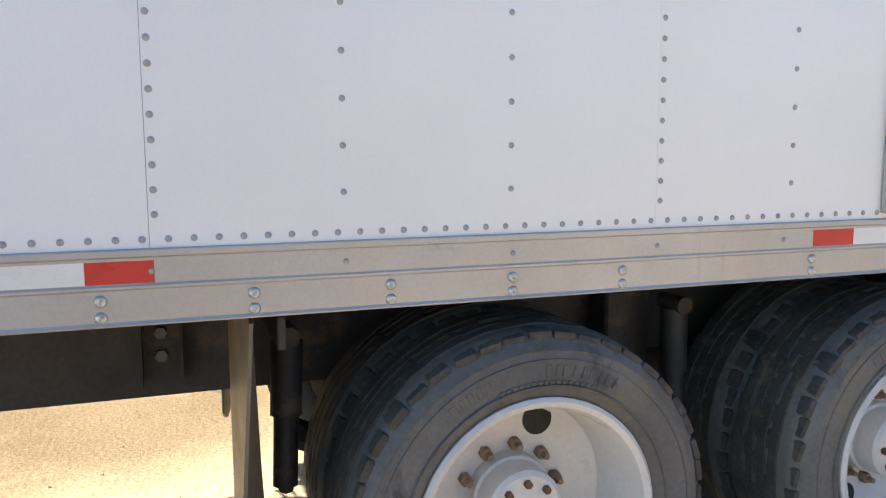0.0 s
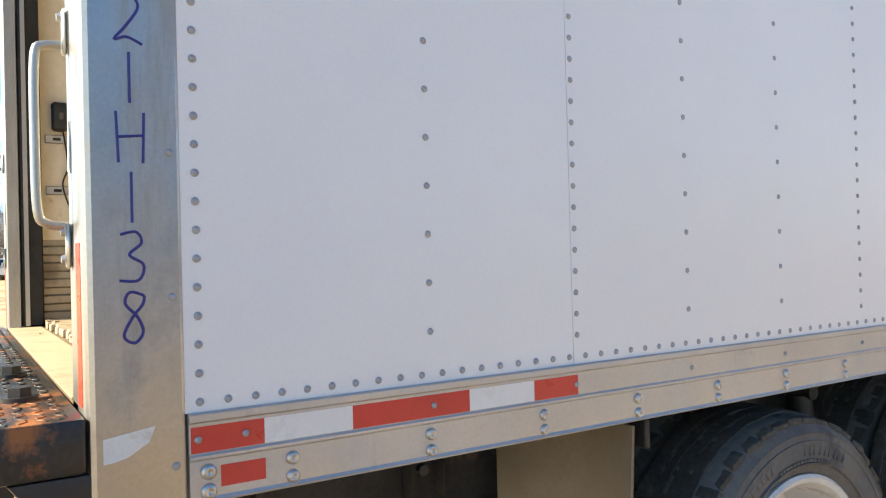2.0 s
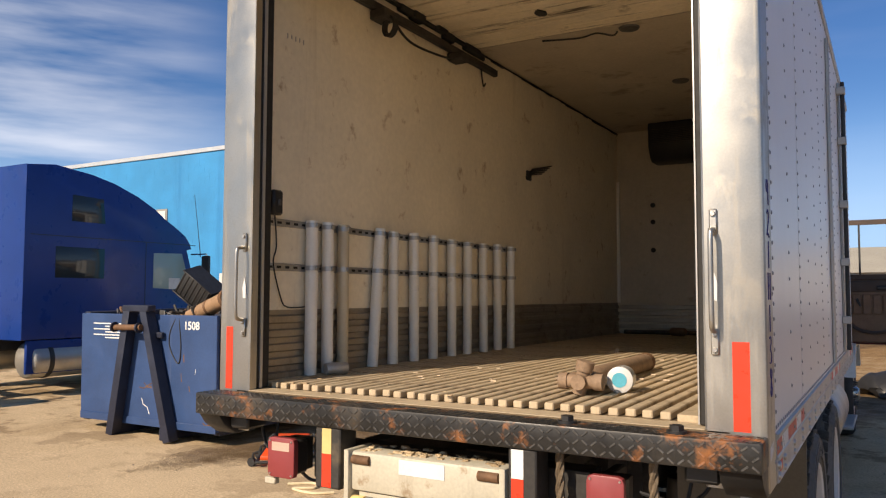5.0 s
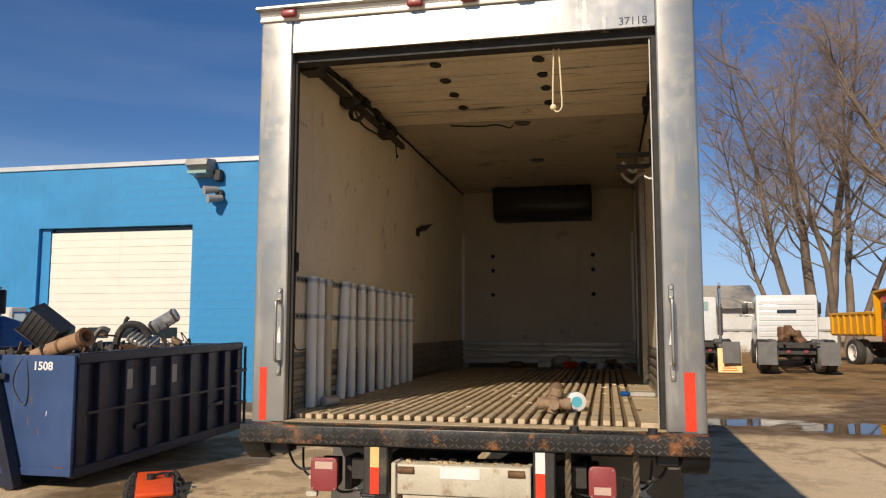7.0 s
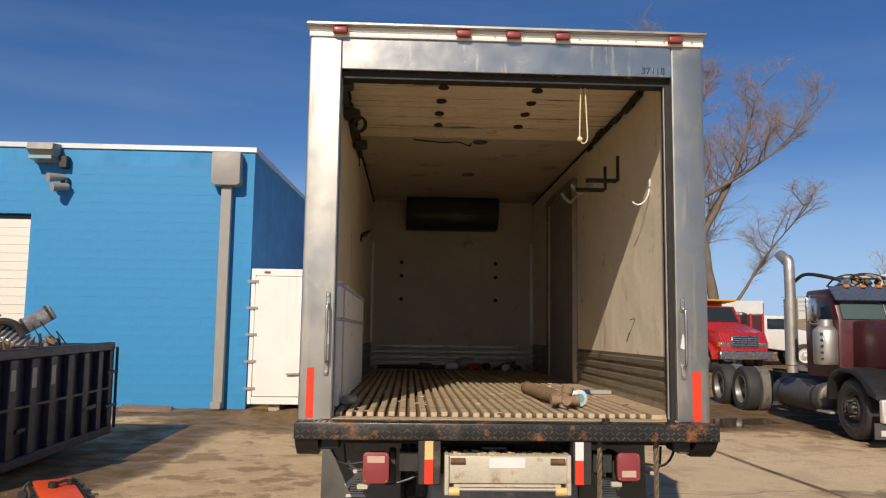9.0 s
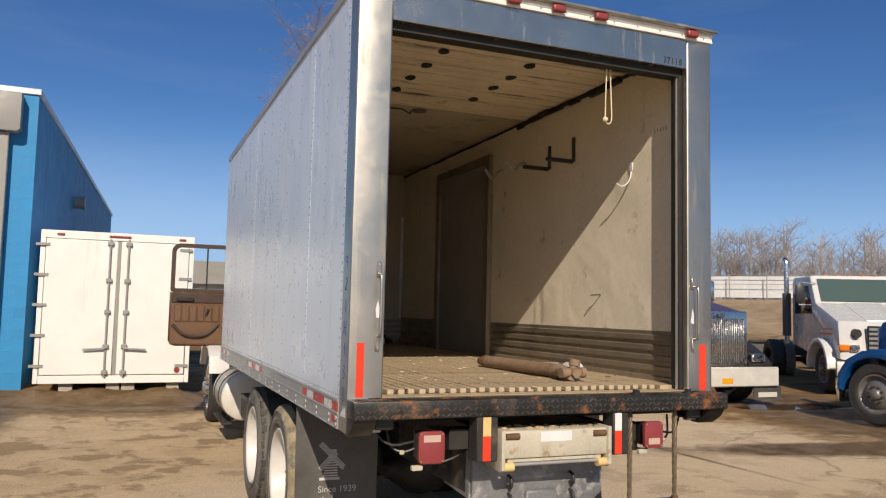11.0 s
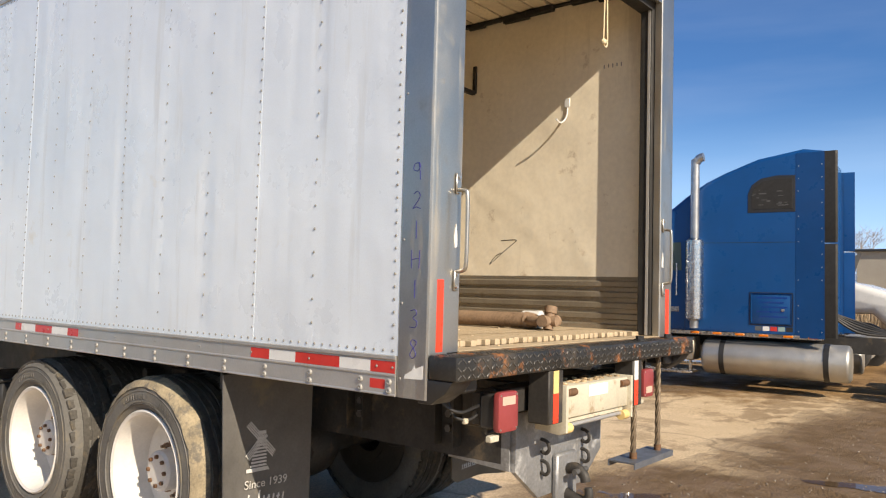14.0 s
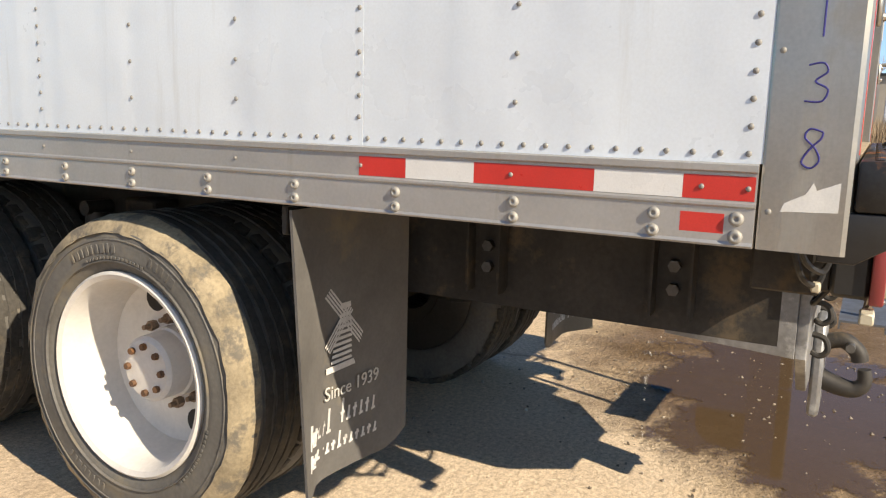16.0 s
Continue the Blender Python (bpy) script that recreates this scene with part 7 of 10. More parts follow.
for k in range(6):
    x, y = rb.uniform(0.60, 0.98), rb.uniform(5.25, 5.5)
    a = rb.uniform(0, 3.1)
    bm = bmesh.new()
    rod(bm, (x - 0.13 * math.cos(a), y - 0.08 * math.sin(a), 1.338), (x + 0.13 * math.cos(a), y + 0.08 * math.sin(a), 1.338 + rb.uniform(0, 0.10)), 0.024, 0.02, 10)
    tagged(part("pipe_offcut", bm, rb.choice((M_RUST, M_FRAME, M_CAST))), "short dirty pipe offcut on the cargo floor", "pipe", group="pipe offcuts on the floor")
for x0, x1, y, m in ((-0.95, -0.30, 5.50, M_FRAME), (-0.70, 0.05, 5.56, M_RUST)):
    bm = bmesh.new()
    rod(bm, (x0, y, 1.336), (x1, y + 0.03, 1.336), 0.023, n=12)
    tagged(part("pipe_length", bm, m), "dark pipe lying along the front wall", "pipe")
clamp = thing("blue_tool_clamp", "grey metal hinge plate with a blue end", "tool")
shape("plate", M_RAIL, clamp, 0.86, 1.62, 1.3125, 1.03, 1.70, 1.345, bevel=0.004)
shape("grip", M_BLUE, clamp, 0.79, 1.63, 1.3125, 0.859, 1.69, 1.345, bevel=0.01)
for k, (x, y, mat, label) in enumerate(((-0.42, 5.35, M_RUST, "small rusty ring"), (-0.10, 5.3, M_WHITE, "white and green spray can"), (0.22, 5.38, M_ORANGE, "orange plastic bottle"), (0.62, 5.1, M_WHITE, "white roll of tape"), (0.45, 5.45, M_FRAME, "dark rag bundle"))):
    bm = bmesh.new()
    lathe(bm, [(0.0005, 0), (0.038, 0), (0.042, 0.01), (0.042, 0.14), (0.03, 0.16), (0.0005, 0.16)], 18, Matrix.Translation((x, y, 1.355)) @ Matrix.Rotation(radians(30 * k - 20), 4, 'Z'))
    tagged(part(("iron_ring", "spray_can", "plastic_bottle", "tape_roll", "rag_bundle")[k], bm, mat), label + " on the cargo floor", "litter")
bm = bmesh.new()
for k in range(130):
    x, y, s = rng.uniform(-1.0, 1.0), rng.uniform(0.02, 3.5), rng.uniform(0.004, 0.018)
    z = 1.287 if y < 0.11 else 1.3125
    block(bm, x - s, y - s * 0.5, z, x + s, y + s * 0.5, z + s * 0.3, 0, 1, None)
tagged(part("floor_crumbs", bm, M_GROUND), "crumbs of dirt and wood on the cargo floor", "dirt", kind="stuff")

# hooks, ropes and rails on the walls
rope = thing("pull_rope", "pale pull rope looped from the roof door", "rope")
bm = bmesh.new()
sweep(bm, smooth_path([(0.462, 0.12, 3.27), (0.456, 0.121, 3.10), (0.454, 0.122, 2.99), (0.454, 0.122, 2.955), (0.472, 0.122, 2.925), (0.500, 0.122, 2.95), (0.498, 0.122, 3.06), (0.488, 0.121, 3.27)]), 0.0042, 8)
part("rope", bm, M_ROPE, rope)
bm = bmesh.new()
bmesh.ops.create_icosphere(bm, subdivisions=2, radius=0.018, matrix=Matrix.Translation((0.455, 0.122, 2.95)))
part("knot", bm, M_ROPE, rope)
railt = thing("load_rail", "black load rail with clamps under the ceiling", "rail")
bm = bmesh.new()
block(bm, -1.055, 0.2, 3.36, -1.015, 2.6, 3.41, 0.006)
part("rail_bar", bm, M_FRAME, railt)
for y in (0.35, 1.05, 1.95):
    shape("rail_bracket", M_FRAME, railt, -1.058, y - 0.06, 3.30, -0.94, y + 0.06, 3.36, bevel=0.01)
bm = bmesh.new()
lathe(bm, [(0.045, -0.015), (0.062, -0.015), (0.062, 0.015), (0.045, 0.015)], 24, Matrix.Translation((-0.95, 1.05, 3.26)) @ Matrix.Rotation(radians(70), 4, 'Z'), close=True)
part("ring", bm, M_BLACK, railt, "black round clamp")
bm = bmesh.new()
sweep(bm, smooth_path([(-1.03, 1.2, 3.36), (-1.03, 1.4, 3.28), (-1.03, 1.8, 3.30), (-1.03, 2.05, 3.35)]), 0.008, 6)
sweep(bm, smooth_path([(-1.03, 2.35, 3.36), (-1.03, 2.37, 3.28), (-1.03, 2.39, 3.24), (-1.03, 2.42, 3.27)]), 0.006, 6)
part("loose_strap", bm, M_BLACK, railt)
hook = thing("wall_hook", "white wire hook on the cargo wall", "hook")
bm = bmesh.new()
sweep(bm, smooth_path([(1.058, 0.69, 2.78), (1.045, 0.685, 2.72), (1.02, 0.69, 2.675), (0.98, 0.70, 2.655), (0.945, 0.71, 2.675)]), 0.0055, 8)
part("wire_hook", bm, M_WHITE, hook)
shape("hook_base", M_WHITE, hook, 1.05, 0.67, 2.77, 1.0598, 0.71, 2.83, bevel=0.003)
for y, n in ((1.46, "coat_bracket"), (1.85, "coat_bracket")):
    br = thing(n, "black folding shelf bracket on the cargo wall", "bracket", group="shelf brackets")
    shape("upright", M_FRAME, br, 1.04, y - 0.015, 2.97, 1.0598, y + 0.015, 3.17, bevel=0.003)
    shape("arm", M_FRAME, br, 0.80, y - 0.016, 2.955, 1.0398, y + 0.016, 2.985, bevel=0.003)
for y in (2.3, 2.75):
    hook = thing("wall_hook", "pale bent pipe hook on the cargo wall", "hook")
    bm = bmesh.new()
    sweep(bm, smooth_path([(1.058, y, 3.10), (1.0, y, 3.08), (0.95, y, 3.02), (0.9, y, 3.05), (0.86, y, 3.10)]), 0.016, 8)
    part("bent_pipe", bm, M_RAIL, hook)
bundle = thing("wire_bundle", "dark bundle of wires on the cargo wall", "wires")
for k in range(5):
    bm = bmesh.new()
    sweep(bm, [(-1.058, 3.2, 2.68), (-1.04, 3.3, 2.72 + 0.01 * k), (-1.02 + 0.01 * k, 3.45 + 0.03 * k, 2.74 + 0.02 * k)], 0.006, 5)
    part("wire", bm, M_FRAME, bundle)
shape("wire_clip", M_FRAME, bundle, -1.0598, 3.2, 2.66, -1.045, 3.30, 2.74, bevel=0.01)
lightc = thing("ceiling_light", "round recessed cargo light", "light", group="cargo lights")
bm = bmesh.new()
rod(bm, (0.05, 2.40, 3.4935), (0.05, 2.40, 3.482), 0.07, 0.062, 24)
part("light_ring", bm, M_SCRAP, lightc)
copy_thing(lightc, Matrix.Translation((0.0, 1.45, 0.0)))
bm = bmesh.new()
sweep(bm, smooth_path([(-0.55, 2.35, 3.486), (-0.3, 2.40, 3.48), (-0.15, 2.32, 3.465), (-0.05, 2.36, 3.445), (-0.03, 2.40, 3.48)]), 0.006, 6)
tagged(part("ceiling_wire", bm, M_BLACK), "loose black wire along the ceiling", "wire")


# ---- parked trucks ----
def chassis(v, y0, y1, z=0.62, half=0.42):
    for s in (1, -1):
        bm = bmesh.new()
        prism(bm, [(s * half, z), (s * (half - 0.08), z), (s * (half - 0.08), z + 0.012), (s * (half - 0.01), z + 0.012), (s * (half - 0.01), z + 0.25), (s * (half - 0.08), z + 0.25), (s * (half - 0.08), z + 0.262), (s * half, z + 0.262)], y0, y1, axis='y')
        part("frame_rail", bm, M_FRAME, v, smooth=20)
    for k in range(5):
        y = y0 + (y1 - y0) * (k + 0.5) / 5
        shape("cross_member", M_FRAME, v, -half + 0.081, y - 0.05, z + 0.04, half - 0.081, y + 0.05, z + 0.22, bevel=0.01)


def axle_set(v, ys, r=0.515, rim=None, track=1.2, dual=True, lugs=False):
    for y in ys:
        bm = bmesh.new()
        lathe(bm, [(0.06, -track + 0.2), (0.07, -0.3), (0.19, -0.12), (0.20, 0.0), (0.19, 0.12), (0.07, 0.3), (0.06, track - 0.2)], 14, Matrix.Translation((0, y, r)))
        part("axle", bm, M_FRAME, v)
        for s in (1, -1):
            wheel(v, s * track, y, r, s, radius=r, rim_mat=rim or M_RIM, deep=dual, lugs=lugs, rim_r=0.31)
            if dual:
                bm = bmesh.new()
                lathe(bm, [(0.3, -0.30), (r - 0.02, -0.315), (r, -0.34), (r, -0.52), (r - 0.03, -0.55), (0.3, -0.56)], 40, Matrix.Translation((s * track, y, r)) @ Matrix.Diagonal((s, 1, 1, 1)), close=True)
                part("inner_tyre", bm, M_TYRE, v)


def fuel_tank(v, s, y0, y1, x=0.86, r=0.30, z=0.62, mat=None):
    bm = bmesh.new()
    lathe(bm, [(0.002, y0), (r * 0.85, y0 + 0.005), (r * 0.97, y0 + 0.03), (r, y0 + 0.06), (r, y1 - 0.06), (r * 0.97, y1 - 0.03), (r * 0.85, y1 - 0.005), (0.002, y1)], 32,
          Matrix.Translation((s * x, 0, z)) @ Matrix.Rotation(radians(90), 4, 'Z'))
    t = part("fuel_tank", bm, mat or M_ALU, v, "dull cylindrical fuel tank")
    for f in (0.15, 0.85):
        y = y0 + (y1 - y0) * f
        bm = bmesh.new()
        lathe(bm, [(r + 0.002, y - 0.04), (r + 0.01, y - 0.04), (r + 0.01, y + 0.04), (r + 0.002, y + 0.04)], 32, Matrix.Translation((s * x, 0, z)) @ Matrix.Rotation(radians(90), 4, 'Z'), close=True)
        part("tank_strap", bm, M_PLASTIC, t)


def stack(v, x, y, z0, z1, r=0.065, guard=True, bend=0.0, mat=None):
    bm = bmesh.new()
    pts = [(x, y, z0), (x, y, z1 - 0.35), (x, y + bend * 0.3, z1 - 0.15), (x, y + bend, z1)] if bend else [(x, y, z0), (x, y, z1 - 0.26), (x, y - 0.02, z1 - 0.10), (x, y - 0.07, z1 - 0.02), (x, y - 0.14, z1)]
    sweep(bm, smooth_path(pts, 4), r, 14)
    st = part("exhaust_tube", bm, mat or M_CHROME, v, "chrome exhaust stack")
    if guard:
        gz = z0 + (z1 - z0) * 0.51
        bm = bmesh.new()
        lathe(bm, [(r * 1.1, z0 + 0.12), (r * 2.0, z0 + 0.16), (r * 2.0, gz), (r * 1.1, gz + 0.04)], 24, Matrix.Translation((x, y, 0)) @ Matrix.Rotation(radians(-90), 4, 'Y') @ Matrix.Diagonal((1, 1, 1, 1)))
        g = part("heat_shield", bm, M_CHROME, st, "perforated heat shield")
        bm = bmesh.new()
        for i in range(16):
            for k in range(18):
                a = 2 * math.pi * (k + 0.5 * (i % 2)) / 18
                zz = z0 + 0.22 + (gz - z0 - 0.3) * i / 15
                c = Vector((x + r * 2.0 * math.cos(a), y + r * 2.0 * math.sin(a), zz))
                block(bm, -0.004, -0.001, -0.006, 0.004, 0.0012, 0.006, 0, 1, Matrix.Translation(c) @ Matrix.Rotation(a - math.pi / 2, 4, 'Z'))
        tagged(part("heat_shield_relief", bm, M_PLASTIC, st), kind="stuff")
    return st


def fender(v, mat, s, y, r=0.60, x0=0.86, x1=1.20, top=1.14, lip=0.05):
    outer = [(y + (r + lip) * math.cos(a), 0.515 + (top - 0.515 + lip * 0) / (r) * r * math.sin(a) + 0.03) for a in [math.pi * k / 12 for k in range(13)]]
    inner = [(y + (r - 0.03) * math.cos(a), 0.515 + (top - 0.575) * math.sin(a)) for a in [math.pi * k / 12 for k in range(12, -1, -1)]]
    bm = bmesh.new()
    prism(bm, outer + inner, s * x0, s * x1, 0.02)
    return part("fender", bm, mat, v)


def mirror(v, s, y, z, x=1.2, mat=None):
    m = shape("mirror", mat or M_PLASTIC, v, s * (x + 0.12), y - 0.05, z - 0.22, s * (x + 0.32), y + 0.02, z + 0.22, bevel=0.03, seg=2)
    bm = bmesh.new()
    rod(bm, (s * (x - 0.15), y - 0.05, z + 0.25), (s * (x + 0.24), y - 0.02, z + 0.25), 0.014)
    rod(bm, (s * (x - 0.15), y - 0.05, z - 0.25), (s * (x + 0.24), y - 0.02, z - 0.25), 0.014)
    rod(bm, (s * (x + 0.24), y - 0.02, z - 0.25), (s * (x + 0.24), y - 0.02, z + 0.25), 0.014)
    part("mirror_arm", bm, M_CHROME, m)


def place(v, x, y, turn):
    """turn: degrees by which the truck's nose is turned from +y, anticlockwise."""
    v.matrix_basis = Matrix.Translation((x, y, ground_height(x, y))) @ Matrix.Rotation(radians(turn), 4, 'Z')


def side_window(v, s, x, poly, mat=None, name="side_window"):
    bm = bmesh.new()
    prism(bm, poly, s * (x - 0.002), s * (x + 0.006), 0.004)
    w = part(name, bm, mat or M_DARKGLASS, v, "dark side window")
    return w


# long blue sleeper tractor, nose away from the yard
v = thing("sleeper_tractor", "glossy blue semi tractor with a tall sleeper cab", "truck")
chassis(v, -8.1, 0.5, 0.66)
axle_set(v, (-6.02, -7.35), rim=M_RIM_DARK, track=1.20)
for s in (1, -1):
    wheel(v, s * 1.14, 0.13, 0.515, s, deep=False, lugs=False, rim_mat=M_RIM_GREY, rim_r=0.31)
bm = bmesh.new()
prism(bm, [(-4.06, 0.90), (-4.10, 3.83), (-3.80, 3.88), (-3.12, 3.76), (-2.62, 3.57), (-2.30, 3.42), (-1.98, 3.20), (-1.68, 2.96), (-1.44, 2.70), (-1.34, 2.50), (-1.10, 1.90), (-1.10, 0.90)], -1.14, 1.14, 0.09, 4)
cabp = part("sleeper_cab", bm, M_BLUE, v)
bm = bmesh.new()
prism(bm, [(-1.46, 2.74), (-1.16, 2.66), (-1.10, 2.50), (-1.16, 2.47), (-1.40, 2.56)], -1.12, 1.12, 0.03, 2)
part("sun_visor", bm, M_BLUE, v)
bm = bmesh.new()
prism(bm, [(-1.12, 0.85), (-1.12, 1.86), (-0.5, 1.84), (0.15, 1.76), (0.36, 1.68), (0.44, 1.55), (0.47, 0.85)], -0.80, 0.80, 0.07, 3)
for q in bm.verts:
    if q.co.y > -0.9:
        q.co.x *= 1.0 - 0.24 * min(1.0, (q.co.y + 0.9) / 1.3)
part("hood", bm, M_BLUE, v)
for s in (1, -1):
    bm = bmesh.new()
    arch = [(0.13 + 0.60 * math.cos(a), 0.53 + 0.57 * math.sin(a)) for a in [math.pi * k / 14 for k in range(15)]]
    prism(bm, [(0.78, 0.55), (0.78, 0.80), (0.62, 1.05), (0.35, 1.20), (0.05, 1.25), (-0.25, 1.20), (-0.48, 1.02), (-0.62, 0.75), (-0.72, 0.50)] + arch[::-1], s * 0.60, s * 1.20, 0.025, 2)
    part("fender", bm, M_BLUE, v)
    shape("fender_skirt", M_BLUE, v, s * 0.80, -0.84, 0.52, s * 1.10, -0.60, 1.30, bevel=0.03, seg=2)
    shape("kick_panel", M_CHROME, v, s * 1.06, -1.14, 0.44, s * 1.11, -0.85, 0.93, label="scuffed bright quarter panel", bevel=0.012)
    for pts_, mt_ in (([(-3.69, 2.88), (-2.98, 2.88), (-2.98, 3.18), (-3.04, 3.33), (-3.18, 3.43), (-3.42, 3.47), (-3.69, 3.46)], M_PLASTIC),
                      ([(-3.65, 2.93), (-3.03, 2.93), (-3.03, 3.17), (-3.08, 3.29), (-3.20, 3.38), (-3.42, 3.42), (-3.65, 3.41)], M_BLACK)):
        bm = bmesh.new()
        prism(bm, pts_, s * 1.136, s * (1.146 if mt_ is M_PLASTIC else 1.149), 0.003, 1)
        sw_ = part("sleeper_window" if mt_ is M_PLASTIC else "sleeper_pane", bm, mt_, v, "black-framed sleeper window" if mt_ is M_PLASTIC else "dark dusty glass")
        if mt_ is M_BLACK:
            rw = random.Random(31)
            for k in range(16):
                yy, zz = rw.uniform(-3.6, -3.08), 2.98 + 0.26 * rw.random() ** 1.6
                shape("window_clutter", M_SCRAP, v, s * 1.1492, yy, zz, s * 1.1502, yy + rw.uniform(0.01, 0.12), zz + rw.uniform(0.008, 0.02))
    for pts_, mt_, nm_ in (([(-1.30, 1.94), (-1.38, 2.36), (-1.52, 2.40), (-1.52, 1.94)], M_PALEGLASS, "vent_window"), ([(-1.54, 1.94), (-1.54, 2.40), (-1.90, 2.42), (-1.92, 1.94)], M_CABGLASS, "side_window")):
        bm = bmesh.new()
        prism(bm, pts_, s * 1.138, s * 1.146, 0.003, 1)
        part(nm_, bm, mt_, v, "greenish cab side glass")
    bm = bmesh.new()
    for y0, z0, y1, z1 in ((-1.27, 0.95, -1.262, 1.92), (-1.985, 0.95, -1.977, 2.45), (-1.985, 0.945, -1.262, 0.953), (-3.72, 2.395, -1.99, 2.403)):
        block(bm, s * 1.1395, y0, z0, s * 1.1408, y1, z1)
    part("panel_gap", bm, M_PLASTIC, v)
    shape("door_handle", M_CHROME, v, s * 1.141, -1.88, 1.24, s * 1.158, -1.74, 1.33, bevel=0.006)
    # flared rear fairing with its black rubber edge
    bm = bmesh.new()
    prism(bm, [(s * 1.143, -3.70), (s * 1.205, -4.12), (s * 1.18, -4.12), (s * 1.12, -3.70)], 0.90, 3.80, axis='z')
    fr = part("side_fairing", bm, M_BLUE, v, "blue flared side fairing")
    for k in range(14):
        for yy, xx in ((-3.74, 1.150), (-4.08, 1.200)):
            if rng.random() < 0.75:
                bm = bmesh.new()
                rod(bm, (s * xx, yy, 1.0 + 0.2 * k), (s * (xx + 0.006), yy, 1.0 + 0.2 * k), 0.009, n=6)
                part("fairing_screw", bm, M_BOLT, fr)
    for z0, z1 in ((0.92, 2.36), (2.38, 3.80)):
        bm = bmesh.new()
        prism(bm, [(s * 1.205, -4.118), (s * 1.215, -4.27), (s * 1.19, -4.30), (s * 1.175, -4.118)], z0, z1, 0.006, axis='z')
        part("rubber_edge", bm, M_BLACK if s < 0 else M_BLUE, fr, "black rubber fairing edge" if s < 0 else "blue fairing edge")
    box_lid = shape("locker_door", M_BLUE, v, s * 1.14, -3.64, 1.10, s * 1.152, -3.04, 1.57, label="blue locker door", bevel=0.02, seg=2)
    bm = bmesh.new()
    for y0, z0, y1, z1 in ((-3.665, 1.075, -3.655, 1.595), (-3.025, 1.075, -3.015, 1.595), (-3.655, 1.075, -3.025, 1.085), (-3.655, 1.585, -3.025, 1.595)):
        block(bm, s * 1.1402, y0, z0, s * 1.148, y1, z1)
    part("locker_seal", bm, M_PLASTIC, box_lid)
    for k in range(5):
        shape("locker_bar", M_NAVY, box_lid, s * 1.1525, -3.58 + 0.05 * (k % 2), 1.50 - 0.075 * k, s * 1.1535, -3.12 - 0.04 * (k % 3), 1.525 - 0.075 * k)
    shape("locker_latch", M_CHROME, box_lid, s * 1.1525, -3.54, 1.30, s * 1.162, -3.49, 1.34, bevel=0.004)
    for k, m in enumerate((M_PLASTIC, M_PALEGLASS, M_RED_TAPE, M_WHITE_TAPE, M_STEP)):
        shape("permit_sticker", m, v, s * 1.1405, -3.66 + 0.115 * k, 0.985, s * 1.1415, -3.56 + 0.115 * k, 1.055)
    shape("lower_trim", M_CHROME, v, s * 1.135, -4.10, 0.875, s * 1.152, -1.15, 0.935)
    for k in range(6):
        shape("marker_light", M_AMBER, v, s * 1.152, -4.02 + k * 0.36, 0.89, s * 1.172, -3.88 + k * 0.36, 0.925, bevel=0.006)
    fuel_tank(v, s, -4.46, -2.25, x=0.90, r=0.29, z=0.52, mat=M_ALU)
    step_ = shape("step_box", M_SCUFF, v, s * 0.70, -2.12, 0.44, s * 1.10, -1.26, 0.83, label="diamond-plate battery box", bevel=0.02)
    bm = bmesh.new()
    for i in range(22):
        for j in range(9):
            block(bm, -0.001, -0.012, -0.003, 0.003, 0.012, 0.003, 0, 1, Matrix.Translation((s * 1.10, -2.08 + 0.037 * i, 0.48 + 0.037 * j)) @ Matrix.Rotation(radians(45 if (i + j) % 2 else -45), 4, 'X'))
    tagged(part("tread_relief", bm, M_STRUT, step_), kind="stuff")
    shape("cab_step", M_CHROME, v, s * 0.75, -2.10, 0.22, s * 1.17, -1.18, 0.26, bevel=0.006)
    for yy in (-2.08, -1.24):
        shape("step_hanger", M_CHROME, v, s * 1.06, yy, 0.261, s * 1.10, yy + 0.04, 0.439)
    stack(v, s * 1.21, -2.15, 0.98, 3.84, 0.072, mat=M_STRUT)
    bm = bmesh.new()
    lathe(bm, [(0.002, 1.06), (0.13, 1.07), (0.155, 1.10), (0.155, 1.70), (0.14, 1.78), (0.05, 1.80), (0.05, 2.40), (0.002, 2.41)], 24, Matrix.Translation((s * 1.02, -0.94, 0)) @ Matrix.Rotation(radians(-90), 4, 'Y'))
    part("air_cleaner", bm, M_CHROME, v, "dented chrome air cleaner with a tall intake pipe")
    bm = bmesh.new()
    rod(bm, (s * 1.10, -1.20, 2.42), (s * 1.34, -1.02, 2.42), 0.014)
    rod(bm, (s * 1.12, -1.20, 1.96), (s * 1.34, -1.02, 2.40), 0.012)
    part("mirror_arm", bm, M_CHROME, v)
    bm = bmesh.new()
    rod(bm, (s * 1.17, -1.84, 1.52), (s * 1.17, -1.84, 2.06), 0.014)
    rod(bm, (s * 1.14, -1.84, 1.54), (s * 1.17, -1.84, 1.54), 0.012)
    rod(bm, (s * 1.14, -1.84, 2.04), (s * 1.17, -1.84, 2.04), 0.012)
    part("grab_rail", bm, M_CHROME, v)
    shape("turn_lamp", M_RED_TAPE, v, s * 0.68, -0.03, 1.24, s * 0.735, 0.10, 1.36, label="red side marker lamp", bevel=0.01)
    if s > 0:
        bm = bmesh.new()
        prism(bm, [(-4.20, 1.05), (-4.24, 1.4), (-4.26, 1.9), (-4.40, 2.34), (-4.34, 2.36), (-4.31, 2.30), (-4.275, 2.38), (-4.22, 2.3), (-4.12, 2.2), (-4.12, 1.05)], 1.225, 1.24)
        part("torn_flap", bm, M_FLAP, v, "torn black rubber flap")
    bm = bmesh.new()
    rod(bm, (s * 0.5, -6.5, 0.93), (s * 0.5, -5.2, 0.93), 0.02)
    part("air_line", bm, M_FRAME, v)
    bm = bmesh.new()
